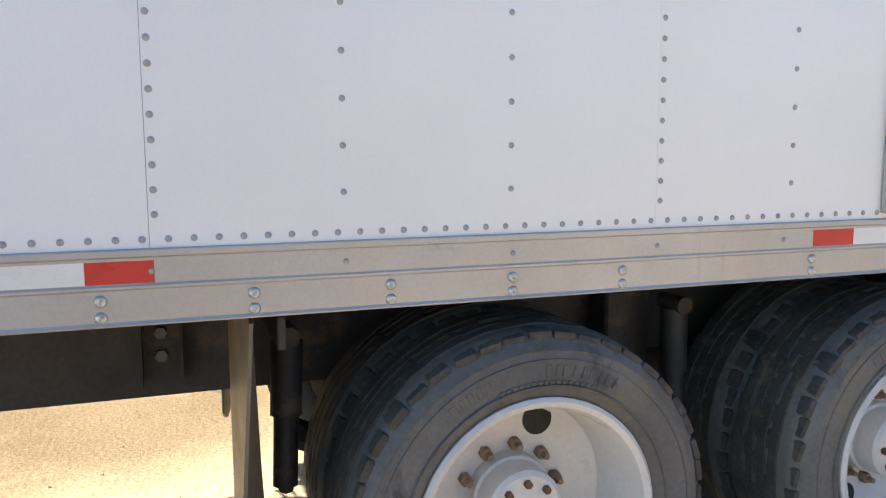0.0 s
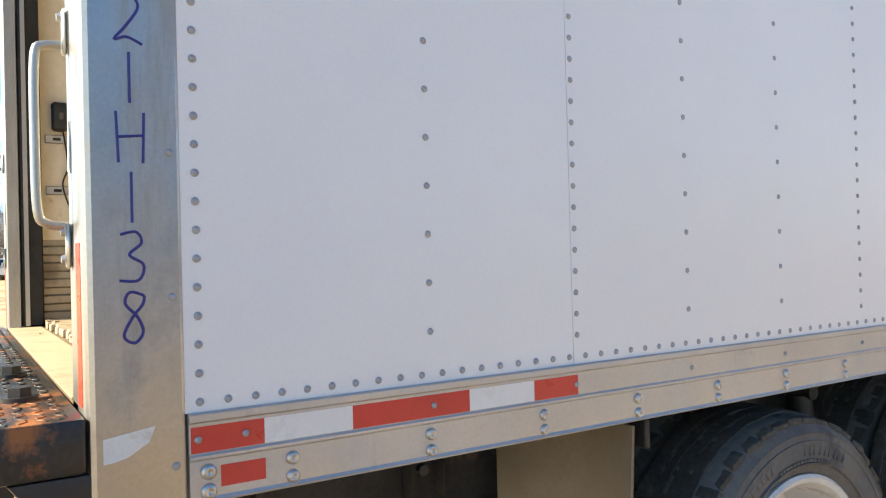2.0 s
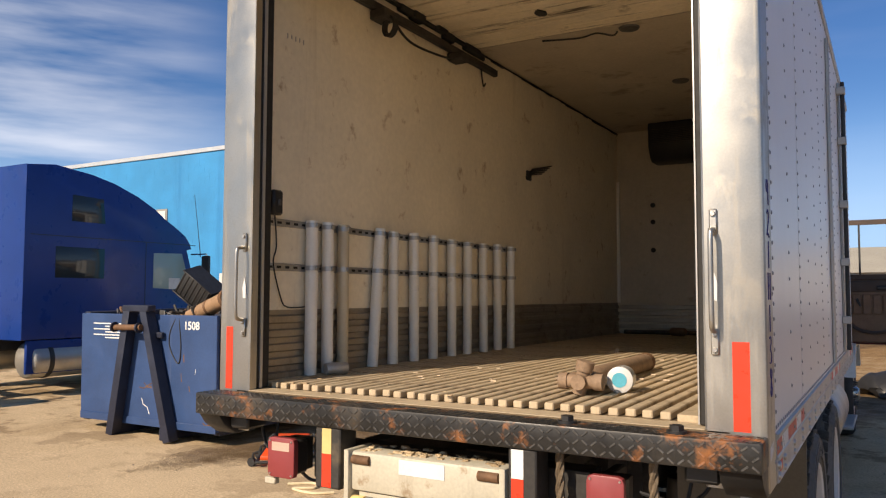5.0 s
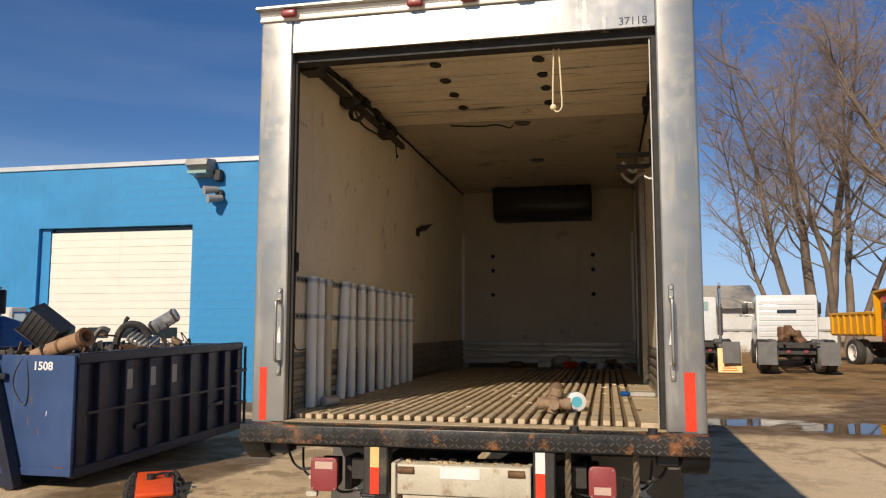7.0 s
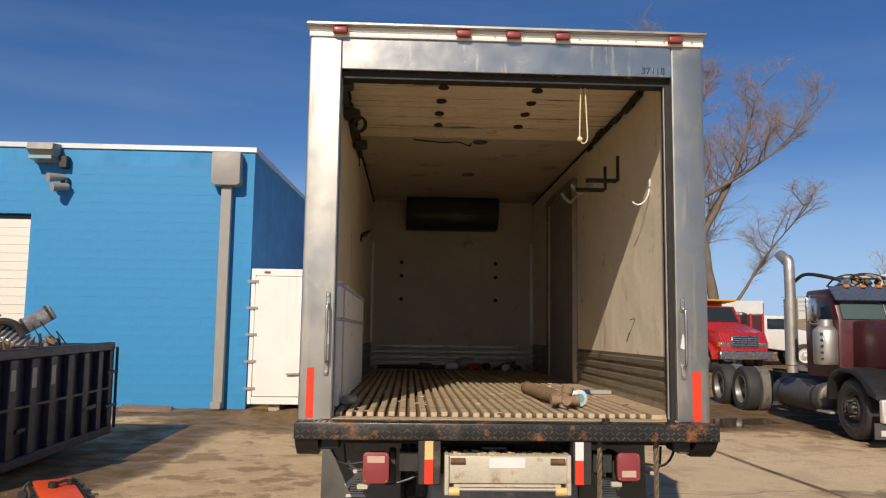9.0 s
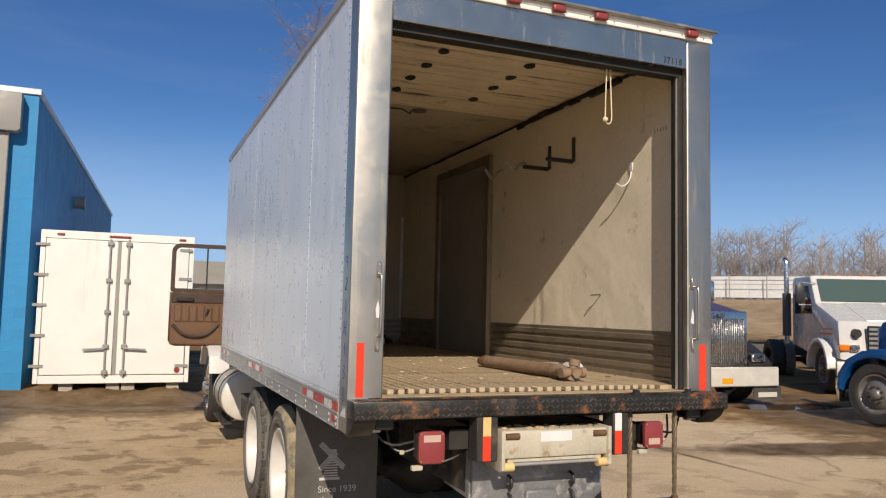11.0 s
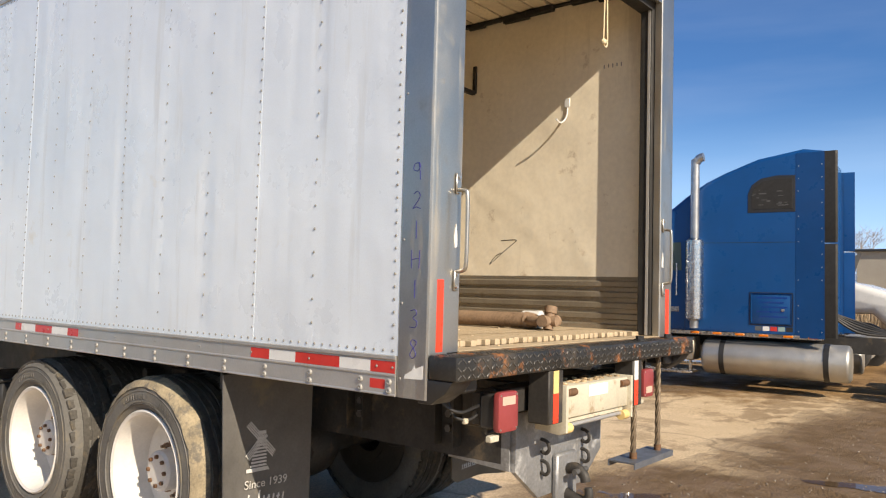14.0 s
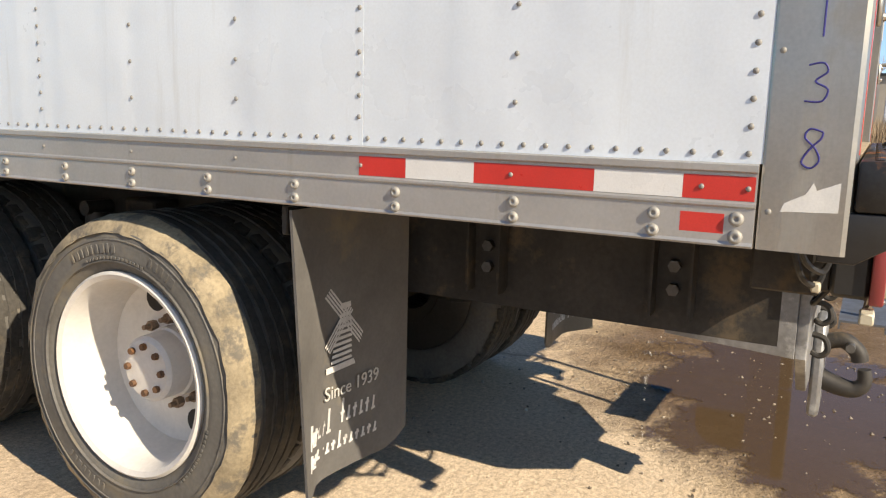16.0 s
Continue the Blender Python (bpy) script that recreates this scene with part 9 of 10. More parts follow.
block(bm, 1.08, -5.5, 1.2, 1.12, -2.2, 2.0)
block(bm, -1.12, -2.24, 1.2, 1.12, -2.2, 2.75)
prism(bm, [(-2.24, 2.70), (-2.24, 2.78), (-1.2, 2.86), (-1.2, 2.80)], -1.12, 1.12)
part("dump_bed", bm, M_YELLOW, v, "yellow steel dump bed")
shape("tailgate", M_YELLOW, v, -1.12, -5.56, 1.2, 1.12, -5.51, 2.0, bevel=0.01)
place(v, 11.7, 24.8, -169.0)

# red grain truck and white pickup cab behind
v = thing("grain_truck", "dark red grain truck with white rack sides", "truck")
chassis(v, -4.2, 0.9)
axle_set(v, (-3.2,), track=1.12)
for s in (1, -1):
    wheel(v, s * 1.05, 0, 0.5, s, radius=0.5, deep=False, lugs=False, rim_r=0.29)
    for k in range(6):
        shape("rack_post", M_RED, v, s * 1.2, -4.3 + k * 0.5, 1.1, s * 1.24, -4.2 + k * 0.5, 2.7)
    shape("rack_board", M_MAROON, v, s * 1.16, -4.35, 1.1, s * 1.199, -1.75, 2.2)
    shape("rack_top", M_WHITE, v, s * 1.16, -4.35, 2.25, s * 1.26, -1.75, 2.8)
shape("grain_bed", M_MAROON, v, -1.15, -4.35, 1.0, 1.15, -1.75, 1.1)
shape("bed_front", M_WHITE, v, -1.15, -1.74, 1.1, 1.15, -1.70, 2.8)
bm = bmesh.new()
prism(bm, [(-1.65, 0.8), (-1.65, 2.2), (-0.7, 2.2), (-0.4, 1.65), (0.8, 1.45), (0.85, 0.7), (0.5, 0.65), (-0.5, 0.65)], -0.95, 0.95, 0.07, 2)
part("cab", bm, M_WHITE, v)
side_window(v, 1, 0.95, [(-1.5, 1.6), (-1.5, 2.05), (-0.8, 2.05), (-0.6, 1.6)])
side_window(v, -1, 0.95, [(-1.5, 1.6), (-1.5, 2.05), (-0.8, 2.05), (-0.6, 1.6)])
place(v, 16.4, 29.0, -98.0)

# white hood and cab farther off behind the blue tractor
v = thing("parked_hood_unit", "white truck hood and frame parked in dry weeds", "truck")
chassis(v, -3.0, 1.0)
bm = bmesh.new()
prism(bm, [(-1.6, 1.05), (-1.5, 1.95), (-0.6, 1.92), (0.2, 1.80), (0.8, 1.62), (1.02, 1.42), (1.08, 1.05), (0.7, 1.0), (0.5, 1.2), (-0.4, 1.2), (-0.6, 1.02)], -0.85, 0.85, 0.14, 3)
part("hood", bm, M_WHITE, v)
for s in (1, -1):
    wheel(v, s * 1.0, 0, 0.5, s, radius=0.5, deep=False, lugs=False, rim_r=0.29)
bm = bmesh.new()
prism(bm, [(-2.0, 1.0), (-2.0, 1.9), (-1.6, 1.95), (-1.55, 1.0)], -0.85, 0.85, 0.05, 2)
part("cowl", bm, M_WHITE, v)
bm = bmesh.new()
prism(bm, [(-1.85, 2.22), (-1.58, 1.955), (-1.56, 1.965), (-1.83, 2.235)], -0.80, 0.80)
part("windscreen", bm, M_DARKGLASS, v)
place(v, 14.3, 1.45, 178.0)
v.location.z -= 0.08

# black pickup by the blue fence
v = thing("pickup_truck", "black pickup truck with a chrome grille", "car")
bm = bmesh.new()
prism(bm, [(-3.9, 0.55), (-3.9, 1.25), (-2.0, 1.28), (-1.95, 1.85), (-1.7, 1.93), (-0.35, 1.9), (0.35, 1.35), (1.3, 1.25), (1.45, 1.1), (1.48, 0.55), (0.62, 0.5), (0.5, 0.8), (0.2, 0.98), (-0.2, 0.98), (-0.5, 0.8), (-0.62, 0.5), (-2.75, 0.5), (-2.9, 0.8), (-3.2, 0.98), (-3.5, 0.8), (-3.65, 0.55)], -0.98, 0.98, 0.07, 2)
part("body", bm, M_PLASTIC, v, "black painted body")
for s in (1, -1):
    for y in (0, -3.2):
        wheel(v, s * 0.98, y, 0.4, s, radius=0.4, width=0.26, deep=False, lugs=False, rim_mat=M_RIM_GREY, rim_r=0.26)
    side_window(v, s, 0.98, [(-1.9, 1.35), (-1.85, 1.80), (-0.4, 1.78), (0.15, 1.38)])
    shape("headlamp", M_CHROME, v, s * 0.62, 1.42, 0.92, s * 0.94, 1.50, 1.10, bevel=0.02)
shape("grille", M_CHROME, v, -0.58, 1.46, 0.85, 0.58, 1.52, 1.15, bevel=0.02)
shape("bumper", M_CHROME, v, -0.98, 1.46, 0.5, 0.98, 1.6, 0.75, bevel=0.03)
v.matrix_basis = Matrix.Translation((-33.5, 7.3, 0.62)) @ Matrix.Rotation(radians(165), 4, 'Z')
for x, y, m in ((-52.0, -1.5, M_RED), (-54, 1.6, M_WHITE), (-53, 4.2, M_STEP), (-56, -4.4, M_NAVY)):
    v = thing("parked_car", "small parked car at the far side of the lot", "car", group="far cars")
    bm = bmesh.new()
    prism(bm, [(-2.1, 0.35), (-2.1, 0.9), (-1.6, 0.98), (-1.1, 1.42), (0.3, 1.42), (0.9, 0.95), (1.9, 0.85), (2.0, 0.4)], -0.85, 0.85, 0.08, 2)
    part("body", bm, m, v)
    for s in (1, -1):
        side_window(v, s, 0.85, [(-1.4, 0.98), (-1.0, 1.34), (0.25, 1.34), (0.7, 0.98)])
        for yy in (-1.3, 1.2):
            bm = bmesh.new()
            rod(bm, (s * 0.75, yy, 0.32), (s * 0.9, yy, 0.32), 0.32, n=18)
            part("tyre", bm, M_TYRE, v)
    place(v, x, y, 200.0)


# ---- bare trees ----
def bare_tree(name, label, x, y, stems, seed):
    """stems: (foot offset, height of the foot, direction, length, radius); each one tapers to its tip and carries four orders of finer branches."""
    rng = random.Random(seed)
    verts, faces = [], []
    tv, tf = [], []

    def tube(pts, rs, n, V, F):
        base = len(V)
        for i, p in enumerate(pts):
            d = (pts[min(i + 1, len(pts) - 1)] - pts[max(i - 1, 0)])
            q = d.to_track_quat('Z', 'Y').to_matrix()
            for k in range(n):
                a = 2 * math.pi * k / n
                V.append(p + q @ Vector((rs[i] * math.cos(a), rs[i] * math.sin(a), 0)))
        for i in range(len(pts) - 1):
            for k in range(n):
                a, b = base + i * n + k, base + i * n + (k + 1) % n
                F.append((a, b, b + n, a + n))

    def grow(p, d, length, r, level):
        steps = (18, 10, 6, 3, 2)[level]
        wob, up = (0.10, 0.24, 0.28, 0.30, 0.30)[level], (0.030, 0.085, 0.05, 0.03, 0.02)[level]
        pts, rs, ds = [p], [r], [d]
        q = p.copy()
        tip = max(0.0035, r * (0.07 if level == 0 else 0.25))
        for i in range(steps):
            d = (d + Vector((rng.uniform(-wob, wob), rng.uniform(-wob, wob), rng.uniform(-wob * 0.6, wob * 0.6) + up))).normalized()
            q = q + d * (length / steps)
            pts.append(q.copy())
            ds.append(d.copy())
            rs.append(r + (tip - r) * ((i + 1) / steps) ** 0.85)
        big = level < 2
        tube(pts, rs, (9, 6, 4, 3, 3)[level], verts if big else tv, faces if big else tf)
        if level == 4:
            return pts
        kids = (int(length * 1.2) + 4, 7, 5, 3)[level]
        for k in range(kids):
            f = (0.26, 0.22, 0.15, 0.1)[level] + (1.0 - (0.26, 0.22, 0.15, 0.1)[level]) * (k + rng.random()) / kids
            i = min(steps, max(1, int(round(f * steps))))
            a = rng.uniform(0, 2 * math.pi)
            side = Vector((math.cos(a), math.sin(a), rng.uniform(-0.15, 0.35)))
            open_ = rng.uniform(0.42, 0.74) if level < 2 else rng.uniform(0.35, 0.75)
            nd = ds[i].lerp(side, open_).normalized()
            reach = (rng.uniform(0.20, 0.38) * (1.15 - 0.55 * f), rng.uniform(0.38, 0.62) * (1.1 - 0.4 * f), rng.uniform(0.35, 0.6), rng.uniform(0.45, 0.8))[level]
            grow(pts[i], nd, max(0.35, length * reach), max((0.040, 0.018, 0.008, 0.0055)[level], rs[i] * rng.uniform(0.26, 0.46) * (1.0, 1.0, 0.8, 0.7)[level]), level + 1)
        return pts

    z0 = ground_height(x, y) - 0.1
    lead = None
    for off, h, d, length, r in stems:
        foot = Vector((x + off[0], y + off[1], z0))
        if h:
            foot = min(lead, key=lambda p: abs(p.z - z0 - h))
        pts = grow(foot, Vector(d).normalized(), length, r, 0)
        lead = lead or pts
    tree = thing(name, label, "tree", group="bare trees")
    for nm, V, F, m in (("trunk", verts, faces, M_BARK), ("crown", tv, tf, M_TWIG)):
        me = bpy.data.meshes.new(nm)
        me.from_pydata([tuple(p) for p in V], [], F)
        me.materials.append(m)
        me.shade_smooth()
        o = new(nm, me)
        o.parent = tree
        o["label"] = "grey-brown trunk and limbs" if nm == "trunk" else "fine brown winter twigs"
    return tree


bare_tree("cottonwood_tree", "huge bare many-stemmed tree behind the parked trucks", 12.8, 43.0, (
    ((-0.6, 0.0), 0, (-0.10, 0.05, 1), 18.6, 0.38), ((0.3, 0.6), 0, (0.02, 0.02, 1), 19.6, 0.37), ((0.9, -0.3), 0, (0.10, -0.04, 1), 18.2, 0.27),
    ((1.5, 0.3), 0, (0.20, 0.05, 1), 15.5, 0.22), ((-1.4, 0.3), 0, (-0.30, 0.0, 1), 17.5, 0.29), ((-2.0, 0.8), 0, (-0.46, 0.1, 1), 14.5, 0.20),
    ((0.2, -0.8), 0, (-0.05, -0.14, 1), 16.5, 0.24)), 5)
bare_tree("cottonwood_tree", "tall bare tree with one slender trunk and wide limbs", 17.3, 39.5, (
    ((0, 0), 0, (-0.04, 0.02, 1), 18.2, 0.40), ((0.1, 0), 2.2, (0.75, -0.1, 0.62), 8.6, 0.13), ((0.05, 0), 6.6, (0.42, 0.1, 1), 10.6, 0.21),
    ((-0.2, 0), 7.6, (-0.80, 0.1, 0.55), 6.8, 0.16), ((0.3, 0), 9.2, (0.95, -0.2, 0.42), 9.6, 0.15), ((0, 0), 4.6, (-0.95, 0, 0.25), 4.8, 0.12), ((0, 0), 11.5, (0.7, 0.1, 0.75), 6.5, 0.11), ((-0.1, 0.1), 10.0, (-0.45, 0.3, 0.9), 7.2, 0.15)), 12)


def far_woods(name, pts, h, seed):
    """A far belt of leafless trees: upright trunks with fans of thin twigs, in one mesh."""
    rng = random.Random(seed)
    V, F = [], []

    def stick(a, b, r0, r1):
        d = (b - a).normalized()
        u = d.orthogonal().normalized()
        w = d.cross(u)
        base = len(V)
        for p, r in ((a, r0), (b, r1)):
            for k in range(3):
                t = 2.094 * k
                V.append(p + (u * math.cos(t) + w * math.sin(t)) * r)
        for k in range(3):
            F.append((base + k, base + (k + 1) % 3, base + 3 + (k + 1) % 3, base + 3 + k))

    for (x, y) in pts:
        z = ground_height(x, y)
        hh = h * rng.uniform(0.6, 1.15)
        foot = Vector((x, y, z))
        top = foot + Vector((rng.uniform(-0.6, 0.6), rng.uniform(-0.6, 0.6), hh))
        stick(foot, top, hh * 0.016, hh * 0.003)
        for k in range(34):
            f = rng.uniform(0.25, 0.95)
            p = foot.lerp(top, f)
            a = rng.uniform(0, 6.28)
            e = p + Vector((math.cos(a), math.sin(a), rng.uniform(0.2, 1.2))).normalized() * hh * rng.uniform(0.14, 0.36) * (1.15 - f * 0.5)
            stick(p, e, hh * 0.0034, hh * 0.0010)
            for j in range(7):
                b = rng.uniform(0, 6.28)
                q = p.lerp(e, rng.uniform(0.35, 1.0))
                stick(q, q + Vector((math.cos(b), math.sin(b), rng.uniform(0.3, 1.5))).normalized() * hh * rng.uniform(0.05, 0.14), hh * 0.0014, hh * 0.0006)
    me = bpy.data.meshes.new(name)
    me.from_pydata([tuple(p) for p in V], [], F)
    me.materials.append(M_WOODS)
    return tagged(new(name, me), "far belt of leafless brown woods", "woods", kind="stuff")


rng = random.Random(2)
far_woods("far_woods", [(-95 + rng.uniform(-12, 6), rng.uniform(-40, 45)) for k in range(420)], 7.0, 5)
far_woods("far_woods", [(36 + 0.30 * i + rng.uniform(-3, 9), 66 - 0.42 * i + rng.uniform(-3, 9)) for i in [0.5 * k for k in range(32, 240)]], 8.0, 6)
far_woods("far_woods", [(95 + rng.uniform(0, 20), -30 + i * 1.3 + rng.uniform(-1, 1)) for i in range(45)], 9.0, 7)

# ---- far sheds, trailers and fences ----
fence = thing("metal_fence", "blue-grey corrugated metal fence with timber posts", "fence")
bm = bmesh.new()
for k in range(60):
    y0 = 4.4 + 0.25 * k
    block(bm, -37.0 - (0.03 if k % 2 else 0), y0, 0.6, -36.9, y0 + 0.25, 3.3)
part("sheet", bm, M_FENCE, fence)
for y in (5.3, 6.5, 12):
    shape("post", M_POST, fence, -36.88, y, 0.55, -36.7, y + 0.22, 2.0)
shape("top_rail", M_FENCE, fence, -37.05, 4.4, 3.3, -36.85, 19.4, 3.4)
shed = thing("long_shed", "long low shed with a weathered tan roof", "building")
bm = bmesh.new()
block(bm, -30, 52, 0, 10.5, 60, 3.2)
part("wall", bm, M_ROOFMETAL, shed)
bm = bmesh.new()
prism(bm, [(51.5, 3.2), (56, 5.0), (60.5, 3.2)], -30.5, 11)
part("roof", bm, M_GREYBLD, shed)
for x0, y0, x1, y1 in ((-8.0, 38.5, 12.0, 37.5),):
    f = thing("panel_fence", "white ribbed metal panel fence", "fence", group="yard fences")
    L = math.hypot(x1 - x0, y1 - y0)
    mm = Matrix.Translation((x0, y0, 0.5)) @ Matrix.Rotation(math.atan2(y1 - y0, x1 - x0), 4, 'Z')
    n = int(L / 0.3)
    for k in range(n):
        bm = bmesh.new()
        block(bm, k * 0.3, -0.02 if k % 2 else 0.02, 0.0, k * 0.3 + 0.3, 0.06, 1.9, 0, 1, mm)
        part("fence_panel", bm, M_ROOFMETAL, f)
    bm = bmesh.new()
    block(bm, 0, -0.06, 1.2, L, -0.021, 1.3, 0, 1, mm)
    part("rail", bm, M_GUTTER, f)
for k, (x, y, turn) in enumerate(((18.0, 78.0, 90.0), (-3.5, 46.0, 92.0))):
    v = thing("semi_trailer", "long white semi trailer parked at the yard's edge", "trailer", group="far trailers")
    bm = bmesh.new()
    block(bm, -7.0, -1.3, 1.1, 7.0, 1.3, 3.9, 0.04)
    part("body", bm, M_WHITE, v)
    for i in range(8):
        shape("side_post", M_ROOFMETAL, v, -6.6 + i * 1.85, -1.32, 1.2, -6.5 + i * 1.85, -1.3005, 3.8)
        shape("side_post", M_ROOFMETAL, v, -6.6 + i * 1.85, 1.3005, 1.2, -6.5 + i * 1.85, 1.32, 3.8)
    for xx in (-5.5, -4.2):
        for s in (1, -1):
            bm = bmesh.new()
            lathe(bm, [(0.3, -0.15), (0.5, -0.15), (0.5, 0.15), (0.3, 0.15)], 24, Matrix.Translation((xx, s * 1.1, 0.5)) @ Matrix.Rotation(radians(90), 4, 'Z'), close=True)
            part("tyre", bm, M_TYRE, v)
    for s in (1, -1):
        shape("landing_leg", M_FRAME, v, 4.4, s * 0.8 - 0.08, 0.0, 4.55, s * 0.8 + 0.08, 1.1)
    shape("bogie", M_FRAME, v, -6.3, -0.95, 0.45, -3.4, 0.95, 1.1)
    place(v, x, y, turn)
# white board fence along the top of an earth bank
bf = thing("board_fence", "long white board fence with wire-mesh posts on an earth bank", "fence")
FA, FB = Vector((27.0, 51.5, 0)), Vector((54.0, 19.6, 0))
FD = (FB - FA).normalized()
FL = (FB - FA).length
fm = Matrix.Translation(FA) @ Matrix.Rotation(math.atan2(FD.y, FD.x), 4, 'Z')
k = 0
while k * 2.45 < FL:
    o = 0.02 * (k % 2)
    bm = bmesh.new()
    block(bm, k * 2.45, -0.06 + o, 3.12, k * 2.45 + 2.44, o, 4.62, 0.01, 1, fm)
    part("board_panel", bm, M_WHITE, bf)
    bm = bmesh.new()
    rod(bm, fm @ Vector((k * 2.45 + 1.2, -0.5, 2.6)), fm @ Vector((k * 2.45 + 1.2, -0.5, 4.75)), 0.035, n=8)
    part("mesh_post", bm, M_GUTTER, bf)
    k += 1
for z in (4.70, 4.05):
    bm = bmesh.new()
    rod(bm, fm @ Vector((0, -0.5, z)), fm @ Vector((FL, -0.5, z)), 0.022, n=6)
    part("mesh_rail", bm, M_GUTTER, bf)
bm = bmesh.new()
prism(bm, [(-9.0, 0.4), (-5.5, 1.5), (-2.5, 2.6), (-0.8, 3.1), (0.6, 3.14), (5.0, 2.6), (10.0, 0.4)], -6.0, FL + 6.0)
bmesh.ops.transform(bm, matrix=fm, verts=bm.verts)
bmesh.ops.subdivide_edges(bm, edges=bm.edges[:], cuts=6, use_grid_fill=True)
for v_ in bm.verts:
    if v_.co.z > 0.6:
        v_.co.z += 0.22 * noise.noise(v_.co * 0.5) - 0.08
tagged(part("earth_bank", bm, M_WEEDS), "weedy earth bank below the white fence", "bank", kind="structure")
ware = thing("warehouse", "low tan-grey warehouse with a dark roof edge", "building")
bm = bmesh.new()
block(bm, 72, -34, 0, 90, 12.0, 5.9)
part("wall", bm, M_GREYBLD, ware)
shape("roof_edge", M_PLASTIC, ware, 71.7, -34.3, 5.9, 90.3, 12.3, 6.1)
shape("blue_door", M_NAVY, ware, 71.6, 1.8, 2.9, 71.99, 4.8, 5.1, label="blue tarpaulin front")
# Flat black panel for the dark band below the blue front.
shape("door_dark_band", M_PLASTIC, ware, 71.75, 1.9, 1.2, 71.98, 4.7, 2.899, label="dark band below the blue front")
for y in (-20.0, -13.0, -6.0, 0.2, 8.6):
    shape("wall_post", M_GUTTER, ware, 71.9, y, 0.2, 71.995, y + 0.3, 5.9)
for y in (-1.5, -6.0):
    v = thing("far_truck", "white truck parked by the warehouse", "truck", group="far trucks")
    bm = bmesh.new()
    prism(bm, [(-1.2, 0.5), (-1.2, 3.4), (-0.2, 3.6), (0.8, 3.0), (1.2, 1.9), (2.4, 1.6), (2.5, 0.5)], -1.2, 1.2, 0.1, 2)
    part("cab", bm, M_WHITE, v)
    side_window(v, -1, 1.2, [(-0.4, 2.0), (-0.4, 2.8), (0.5, 2.7), (0.9, 2.0)])
    side_window(v, 1, 1.2, [(-0.4, 2.0), (-0.4, 2.8), (0.5, 2.7), (0.9, 2.0)])
    for s in (1, -1):
        bm = bmesh.new()
        rod(bm, (s * 0.9, 1.6, 0.5), (s * 1.2, 1.6, 0.5), 0.5, n=18)
        part("tyre", bm, M_TYRE, v)
        bm = bmesh.new()
        rod(bm, (s * 0.9, -0.6, 0.5), (s * 1.2, -0.6, 0.5), 0.5, n=18)
        part("tyre", bm, M_TYRE, v)
    place(v, 66, y, 90.0)
# utility pole and wires far off
pole = thing("utility_pole", "far utility pole with cross-arms and wires", "pole")
for y in (-30, 20, 70):
    bm = bmesh.new()
    rod(bm, (-88, y, 0), (-88, y, 12), 0.16, 0.11, 8)
    block(bm, -88.1, y - 1.2, 11.0, -87.9, y + 1.2, 11.15)
    part("pole_shaft", bm, M_BARK, pole)
for h, dy in ((11.2, -1.1), (11.2, 1.1), (9.2, 0.2)):
    bm = bmesh.new()
    pts = []
    for a, b in ((-30, 20), (20, 70)):
        for k in range(11):
            t = k / 10
            pts.append((-88, a + (b - a) * t + dy * 0.2, h - 1.2 * 4 * t * (1 - t)))
    sweep(bm, pts, 0.016, 4)
    part("wire", bm, M_PLASTIC, pole)

# dry weeds
def weeds(n, x0, x1, y0, y1, h, seed):
    rng = random.Random(seed)
    V, F = [], []
    for k in range(n):
        x, y = rng.uniform(x0, x1), rng.uniform(y0, y1)
        z = ground_height(x, y) - 0.02
        hh = h * rng.uniform(0.4, 1.2)
        dx, dy, w = rng.uniform(-0.25, 0.25) * hh, rng.uniform(-0.25, 0.25) * hh, 0.005 + 0.012 * rng.random()
        a = rng.uniform(0, 3.14)
        u = Vector((math.cos(a) * w, math.sin(a) * w, 0))
        p, q, t = Vector((x, y, z)), Vector((x + dx * 0.4, y + dy * 0.4, z + hh * 0.6)), Vector((x + dx, y + dy, z + hh))
        b = len(V)
        V.extend((p - u, p + u, q + u * 0.8, q - u * 0.8, t))
        F.extend(((b, b + 1, b + 2, b + 3), (b + 3, b + 2, b + 4)))
    me = bpy.data.meshes.new("dry_weeds")
    me.from_pydata([tuple(p) for p in V], [], F)
    me.materials.append(M_WEEDS)
    tagged(new("dry_weeds", me), "dry tan weeds along the yard's edge", "weeds", kind="stuff")


weeds(24000, 27, 45, -14, 13, 1.25, 3)
weeds(1600, -5, 14, 35, 39, 0.5, 5)
bm = bmesh.new()
prism(bm, [(30, 0.3), (33, 1.0), (38, 1.5), (60, 1.3), (70, 0.4)], -25, 22, axis='y')
tagged(part("earth_bank", bm, M_WEEDS), "low weedy earth bank beyond the yard", "bank", kind="structure")


# ---- small things on the ground ----
creeper = thing("mechanic_creeper", "orange and black mechanic's creeper lying on the ground", "creeper")
cm = Matrix.Translation((-4.07, 3.76, 0.0)) @ Matrix.Rotation(radians(31.7), 4, 'Z')
tip = Matrix.Rotation(radians(4), 4, 'X')
bm = bmesh.new()
block(bm, -0.185, -0.46, 0.095, 0.185, 0.46, 0.145, 0.018, 2, cm @ tip)
part("pad", bm, M_ORANGE, creeper)
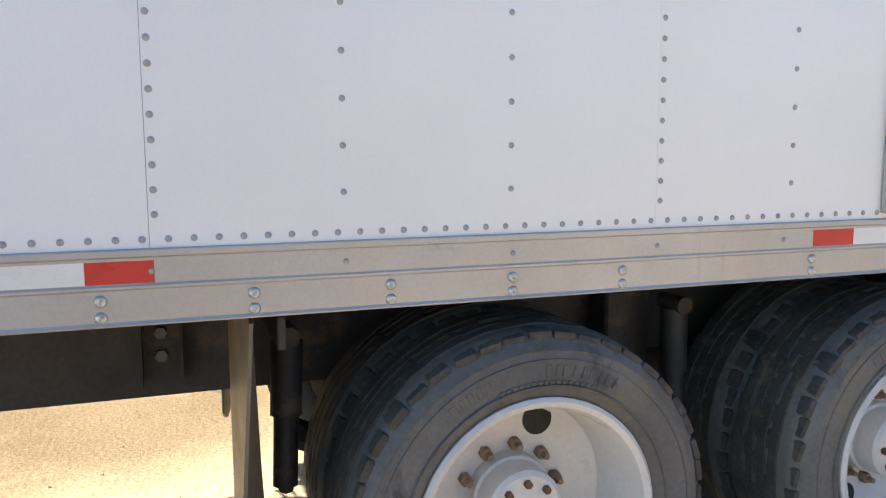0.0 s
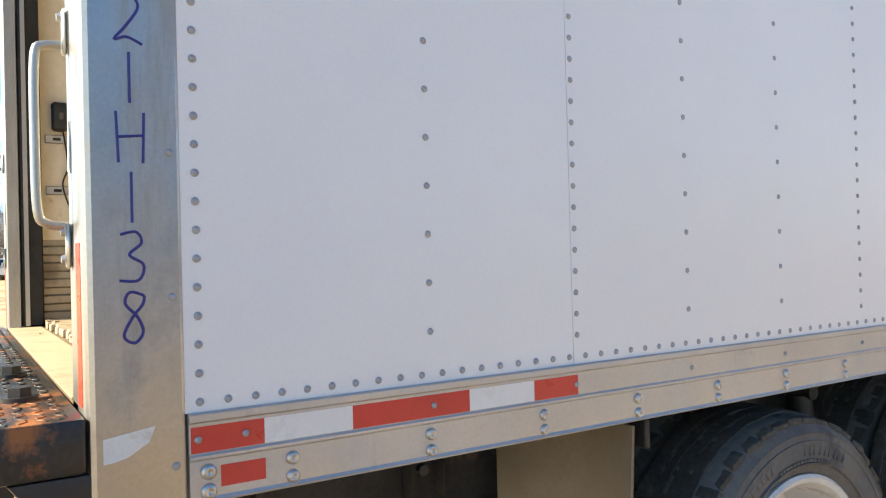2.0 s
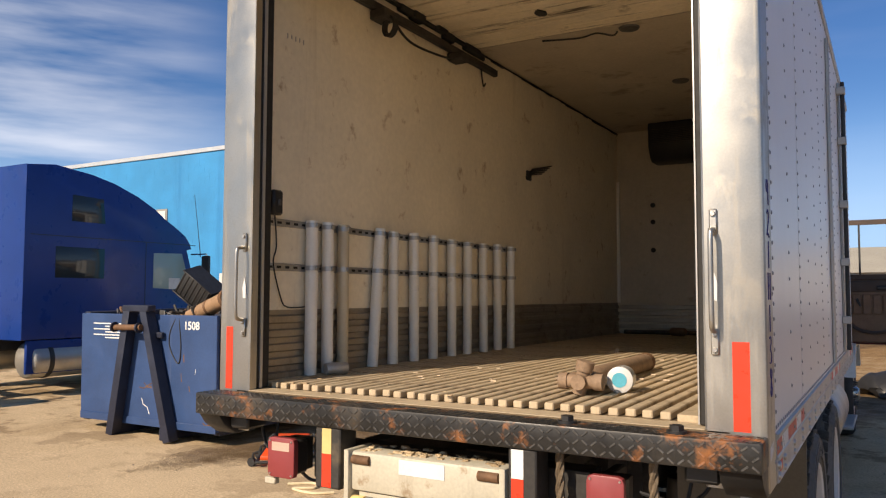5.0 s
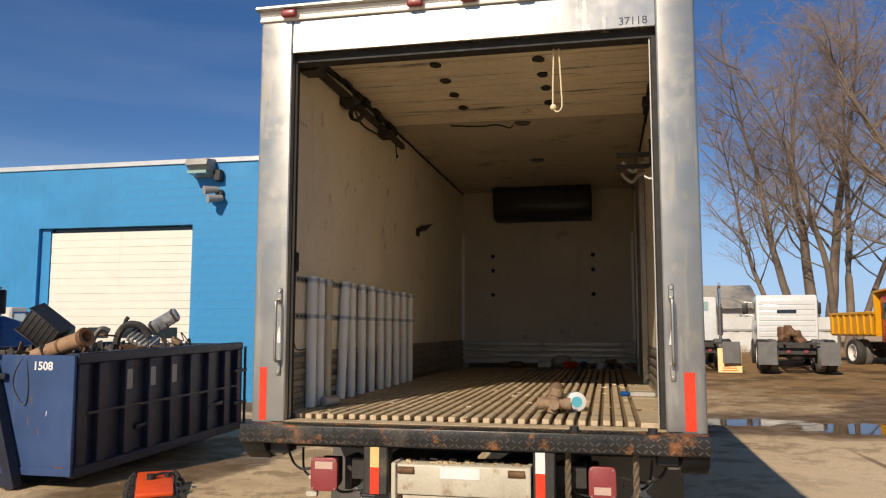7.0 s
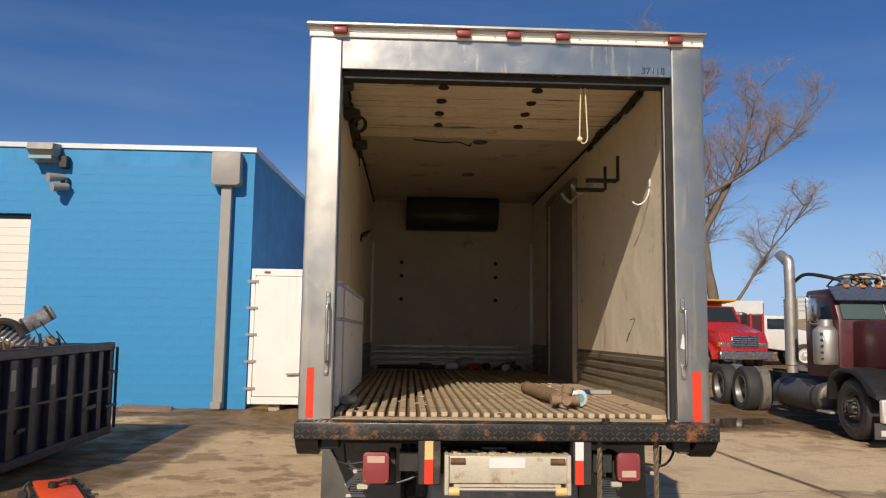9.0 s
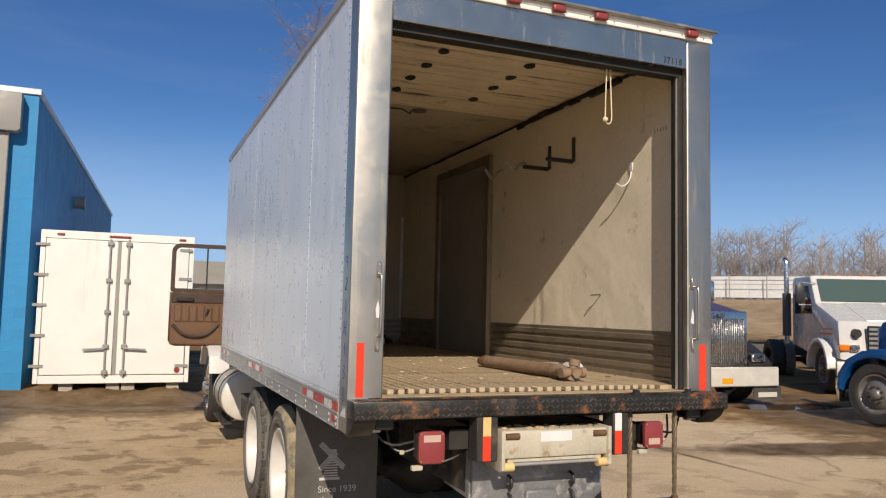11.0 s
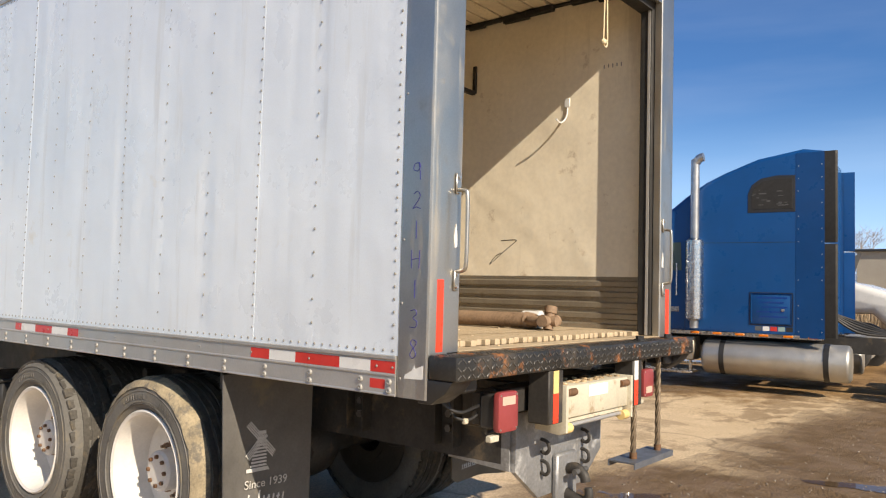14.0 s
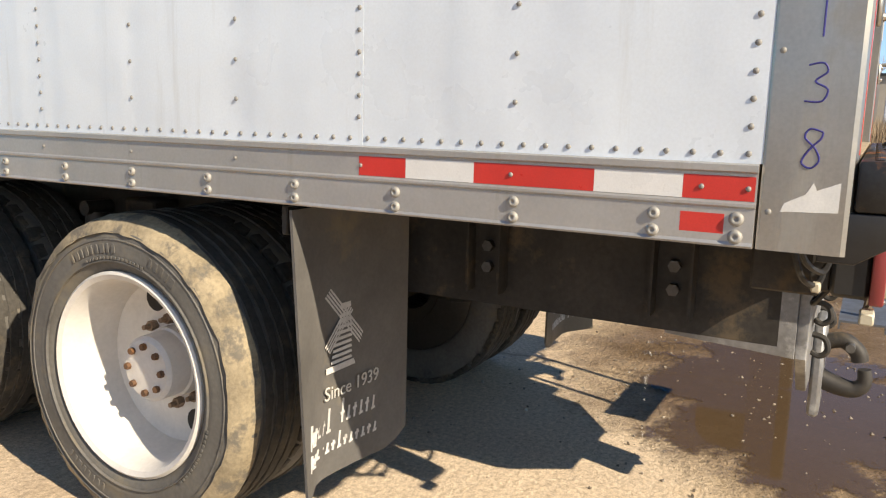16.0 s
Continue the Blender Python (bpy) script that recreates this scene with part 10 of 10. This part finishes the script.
for s in (1, -1):
    bm = bmesh.new()
    sweep(bm, [cm @ tip @ Vector((s * 0.215, y, z)) for y, z in ((-0.50, 0.085), (-0.2, 0.10), (0.2, 0.11), (0.50, 0.115))], 0.018, 8)
    part("side_tube", bm, M_PLASTIC, creeper)
    for y in (-0.43, -0.06, 0.42):
        bm = bmesh.new()
        c = cm @ Vector((s * 0.27, y, 0.045))
        w = (cm.to_3x3() @ Vector((0.5, 1, 0))).normalized() * 0.018
        rod(bm, c - w, c + w, 0.045, n=14)
        part("caster", bm, M_PLASTIC, creeper)
        bm = bmesh.new()
        sweep(bm, [cm @ Vector((s * 0.27, y, 0.06)), cm @ Vector((s * 0.255, y, 0.13)), cm @ Vector((s * 0.215, y + 0.02, 0.135 + 0.03 * (y > 0)))], 0.014, 6)
        part("caster_fork", bm, M_FRAME, creeper)
for y in (-0.50, 0.49):
    bm = bmesh.new()
    rod(bm, cm @ tip @ Vector((-0.215, y, 0.09)), cm @ tip @ Vector((0.215, y, 0.09)), 0.015, n=10)
    part("cross_tube", bm, M_PLASTIC, creeper)
bm = bmesh.new()
sweep(bm, [cm @ Vector((-0.02, 0.10, 0.185)), cm @ Vector((0.08, 0.14, 0.20)), cm @ Vector((0.21, 0.16, 0.185)), cm @ Vector((0.25, 0.10, 0.15))], 0.016, 8)
part("handle", bm, M_PLASTIC, creeper)
for x, r in ((-0.04, 0.045), (0.13, 0.03)):
    bm = bmesh.new()
    rod(bm, cm @ Vector((x, 0.10 + x * 0.3, 0.15)), cm @ Vector((x, 0.10 + x * 0.3, 0.205)), r, n=16)
    part("knob", bm, M_PLASTIC, creeper)
bm = bmesh.new()
sweep(bm, smooth_path([(-3.25, 2.85, 0.012), (-3.05, 2.98, 0.014), (-2.95, 2.86, 0.012), (-3.1, 2.75, 0.012), (-2.85, 2.7, 0.014), (-2.7, 2.82, 0.012)]), 0.012, 6)
tagged(part("rope_scrap", bm, M_ROPE), "dirty scrap of rope on the ground", "rope")
# earth heaped against the trailer blocks
bm = bmesh.new()
nx, ny = 48, 14
grid = []
for j in range(ny + 1):
    row = []
    for i in range(nx + 1):
        x, y = -4.3 + 3.7 * i / nx, 10.25 + 1.3 * j / ny
        e = min(1.0, 5 * min(i / nx, 1 - i / nx)) * math.exp(-((y - 11.0) / 0.36) ** 2)
        row.append(bm.verts.new((x, y, ground_height(x, y) - 0.02 + e * (0.19 + 0.10 * noise.noise((x * 1.7, y * 1.7, 3)) + 0.05 * noise.noise((x * 7, y * 7, 1))))))
    grid.append(row)
for j in range(ny):
    for i in range(nx):
        bm.faces.new((grid[j][i], grid[j][i + 1], grid[j + 1][i + 1], grid[j + 1][i]))
tagged(part("earth_mound", bm, M_GROUND), "low mound of loose brown earth by the trailer", "mound", kind="structure")
# black bag and flat scrap beyond the truck
bm = bmesh.new()
bmesh.ops.create_icosphere(bm, subdivisions=3, radius=0.42, matrix=Matrix.Translation((1.45, 12.2, 0.25)) @ Matrix.Diagonal((1.15, 0.9, 0.55, 1)))
for vv in bm.verts:
    vv.co += Vector((0.8, 1, 1.2)) * (0.16 * noise.noise(vv.co * 3.2) + 0.06 * noise.noise(vv.co * 9))
    vv.co.z = max(vv.co.z, 0.09)
tagged(part("refuse_bag", bm, M_PLASTIC), "crumpled black refuse bag on the mud", "bag")
bm = bmesh.new()
block(bm, -0.5, -0.3, 0.0, 0.5, 0.3, 0.07, 0.02, 1, Matrix.Translation((-5.9, 11.9, 0.10)) @ Euler((radians(4), radians(3), radians(14))).to_matrix().to_4x4())
tagged(part("timber_pallet_board", bm, M_CAST), "weathered flat timber piece by the wall", "timber")
sign = thing("warning_sign", "yellow warning sign leaning behind a tractor", "sign")
sm = Matrix.Translation((4.70, 23.5, ground_height(4.70, 23.5))) @ Euler((radians(-12), 0, radians(-6))).to_matrix().to_4x4()
bm = bmesh.new()
block(bm, -0.38, 0, 0, 0.38, 0.02, 0.85, 0.006, 1, sm)
part("sign_board", bm, M_YELLOW_TAPE, sign)
bm = bmesh.new()
block(bm, -0.12, -0.006, -0.12, 0.12, -0.001, 0.12, 0, 1, sm @ Matrix.Translation((0, 0, 0.56)) @ Matrix.Rotation(radians(45), 4, 'Y'))
part("diamond_mark", bm, M_PLASTIC, sign)
for k in range(3):
    bm = bmesh.new()
    block(bm, -0.25 + 0.03 * k, -0.004, 0.08 + 0.08 * k, 0.25 - 0.03 * k, -0.001, 0.12 + 0.08 * k, 0, 1, sm)
    part("text_bar", bm, M_AMBER, sign)
# pebbles round the puddle and over the yard
rng = random.Random(9)
bm = bmesh.new()
for k in range(3400):
    if k < 900:
        x, y = rng.gauss(1.3, 1.0), rng.gauss(0.35, 0.75)
    elif k < 1150:
        x, y = rng.gauss(-6.3, 0.9), rng.gauss(0.7, 0.5)
    elif k < 3000:
        x, y = rng.uniform(0.6, 8.0), rng.gauss(-1.0, 0.6)
    else:
        x, y = rng.uniform(-7, 7), rng.uniform(-2, 9)
    r = 0.003 + 0.011 * rng.random() ** 3
    z = ground_height(x, y) + r * 0.3
    m = Matrix.Translation((x, y, z)) @ Euler((rng.random() * 6, rng.random() * 6, rng.random() * 6)).to_matrix().to_4x4() @ Matrix.Diagonal((r, r * rng.uniform(0.6, 1), r * rng.uniform(0.5, 0.8), 1))
    t = [bm.verts.new(m @ Vector(p)) for p in ((1, 0, 0), (-1, 0, 0), (0, 1, 0), (0, -1, 0), (0, 0, 1), (0, 0, -1))]
    for f in ((0, 2, 4), (2, 1, 4), (1, 3, 4), (3, 0, 4), (2, 0, 5), (1, 2, 5), (3, 1, 5), (0, 3, 5)):
        bm.faces.new([t[i] for i in f])
tagged(part("pebbles", bm, M_PEBBLE), "scattered brown pebbles and gravel", "gravel", kind="stuff")
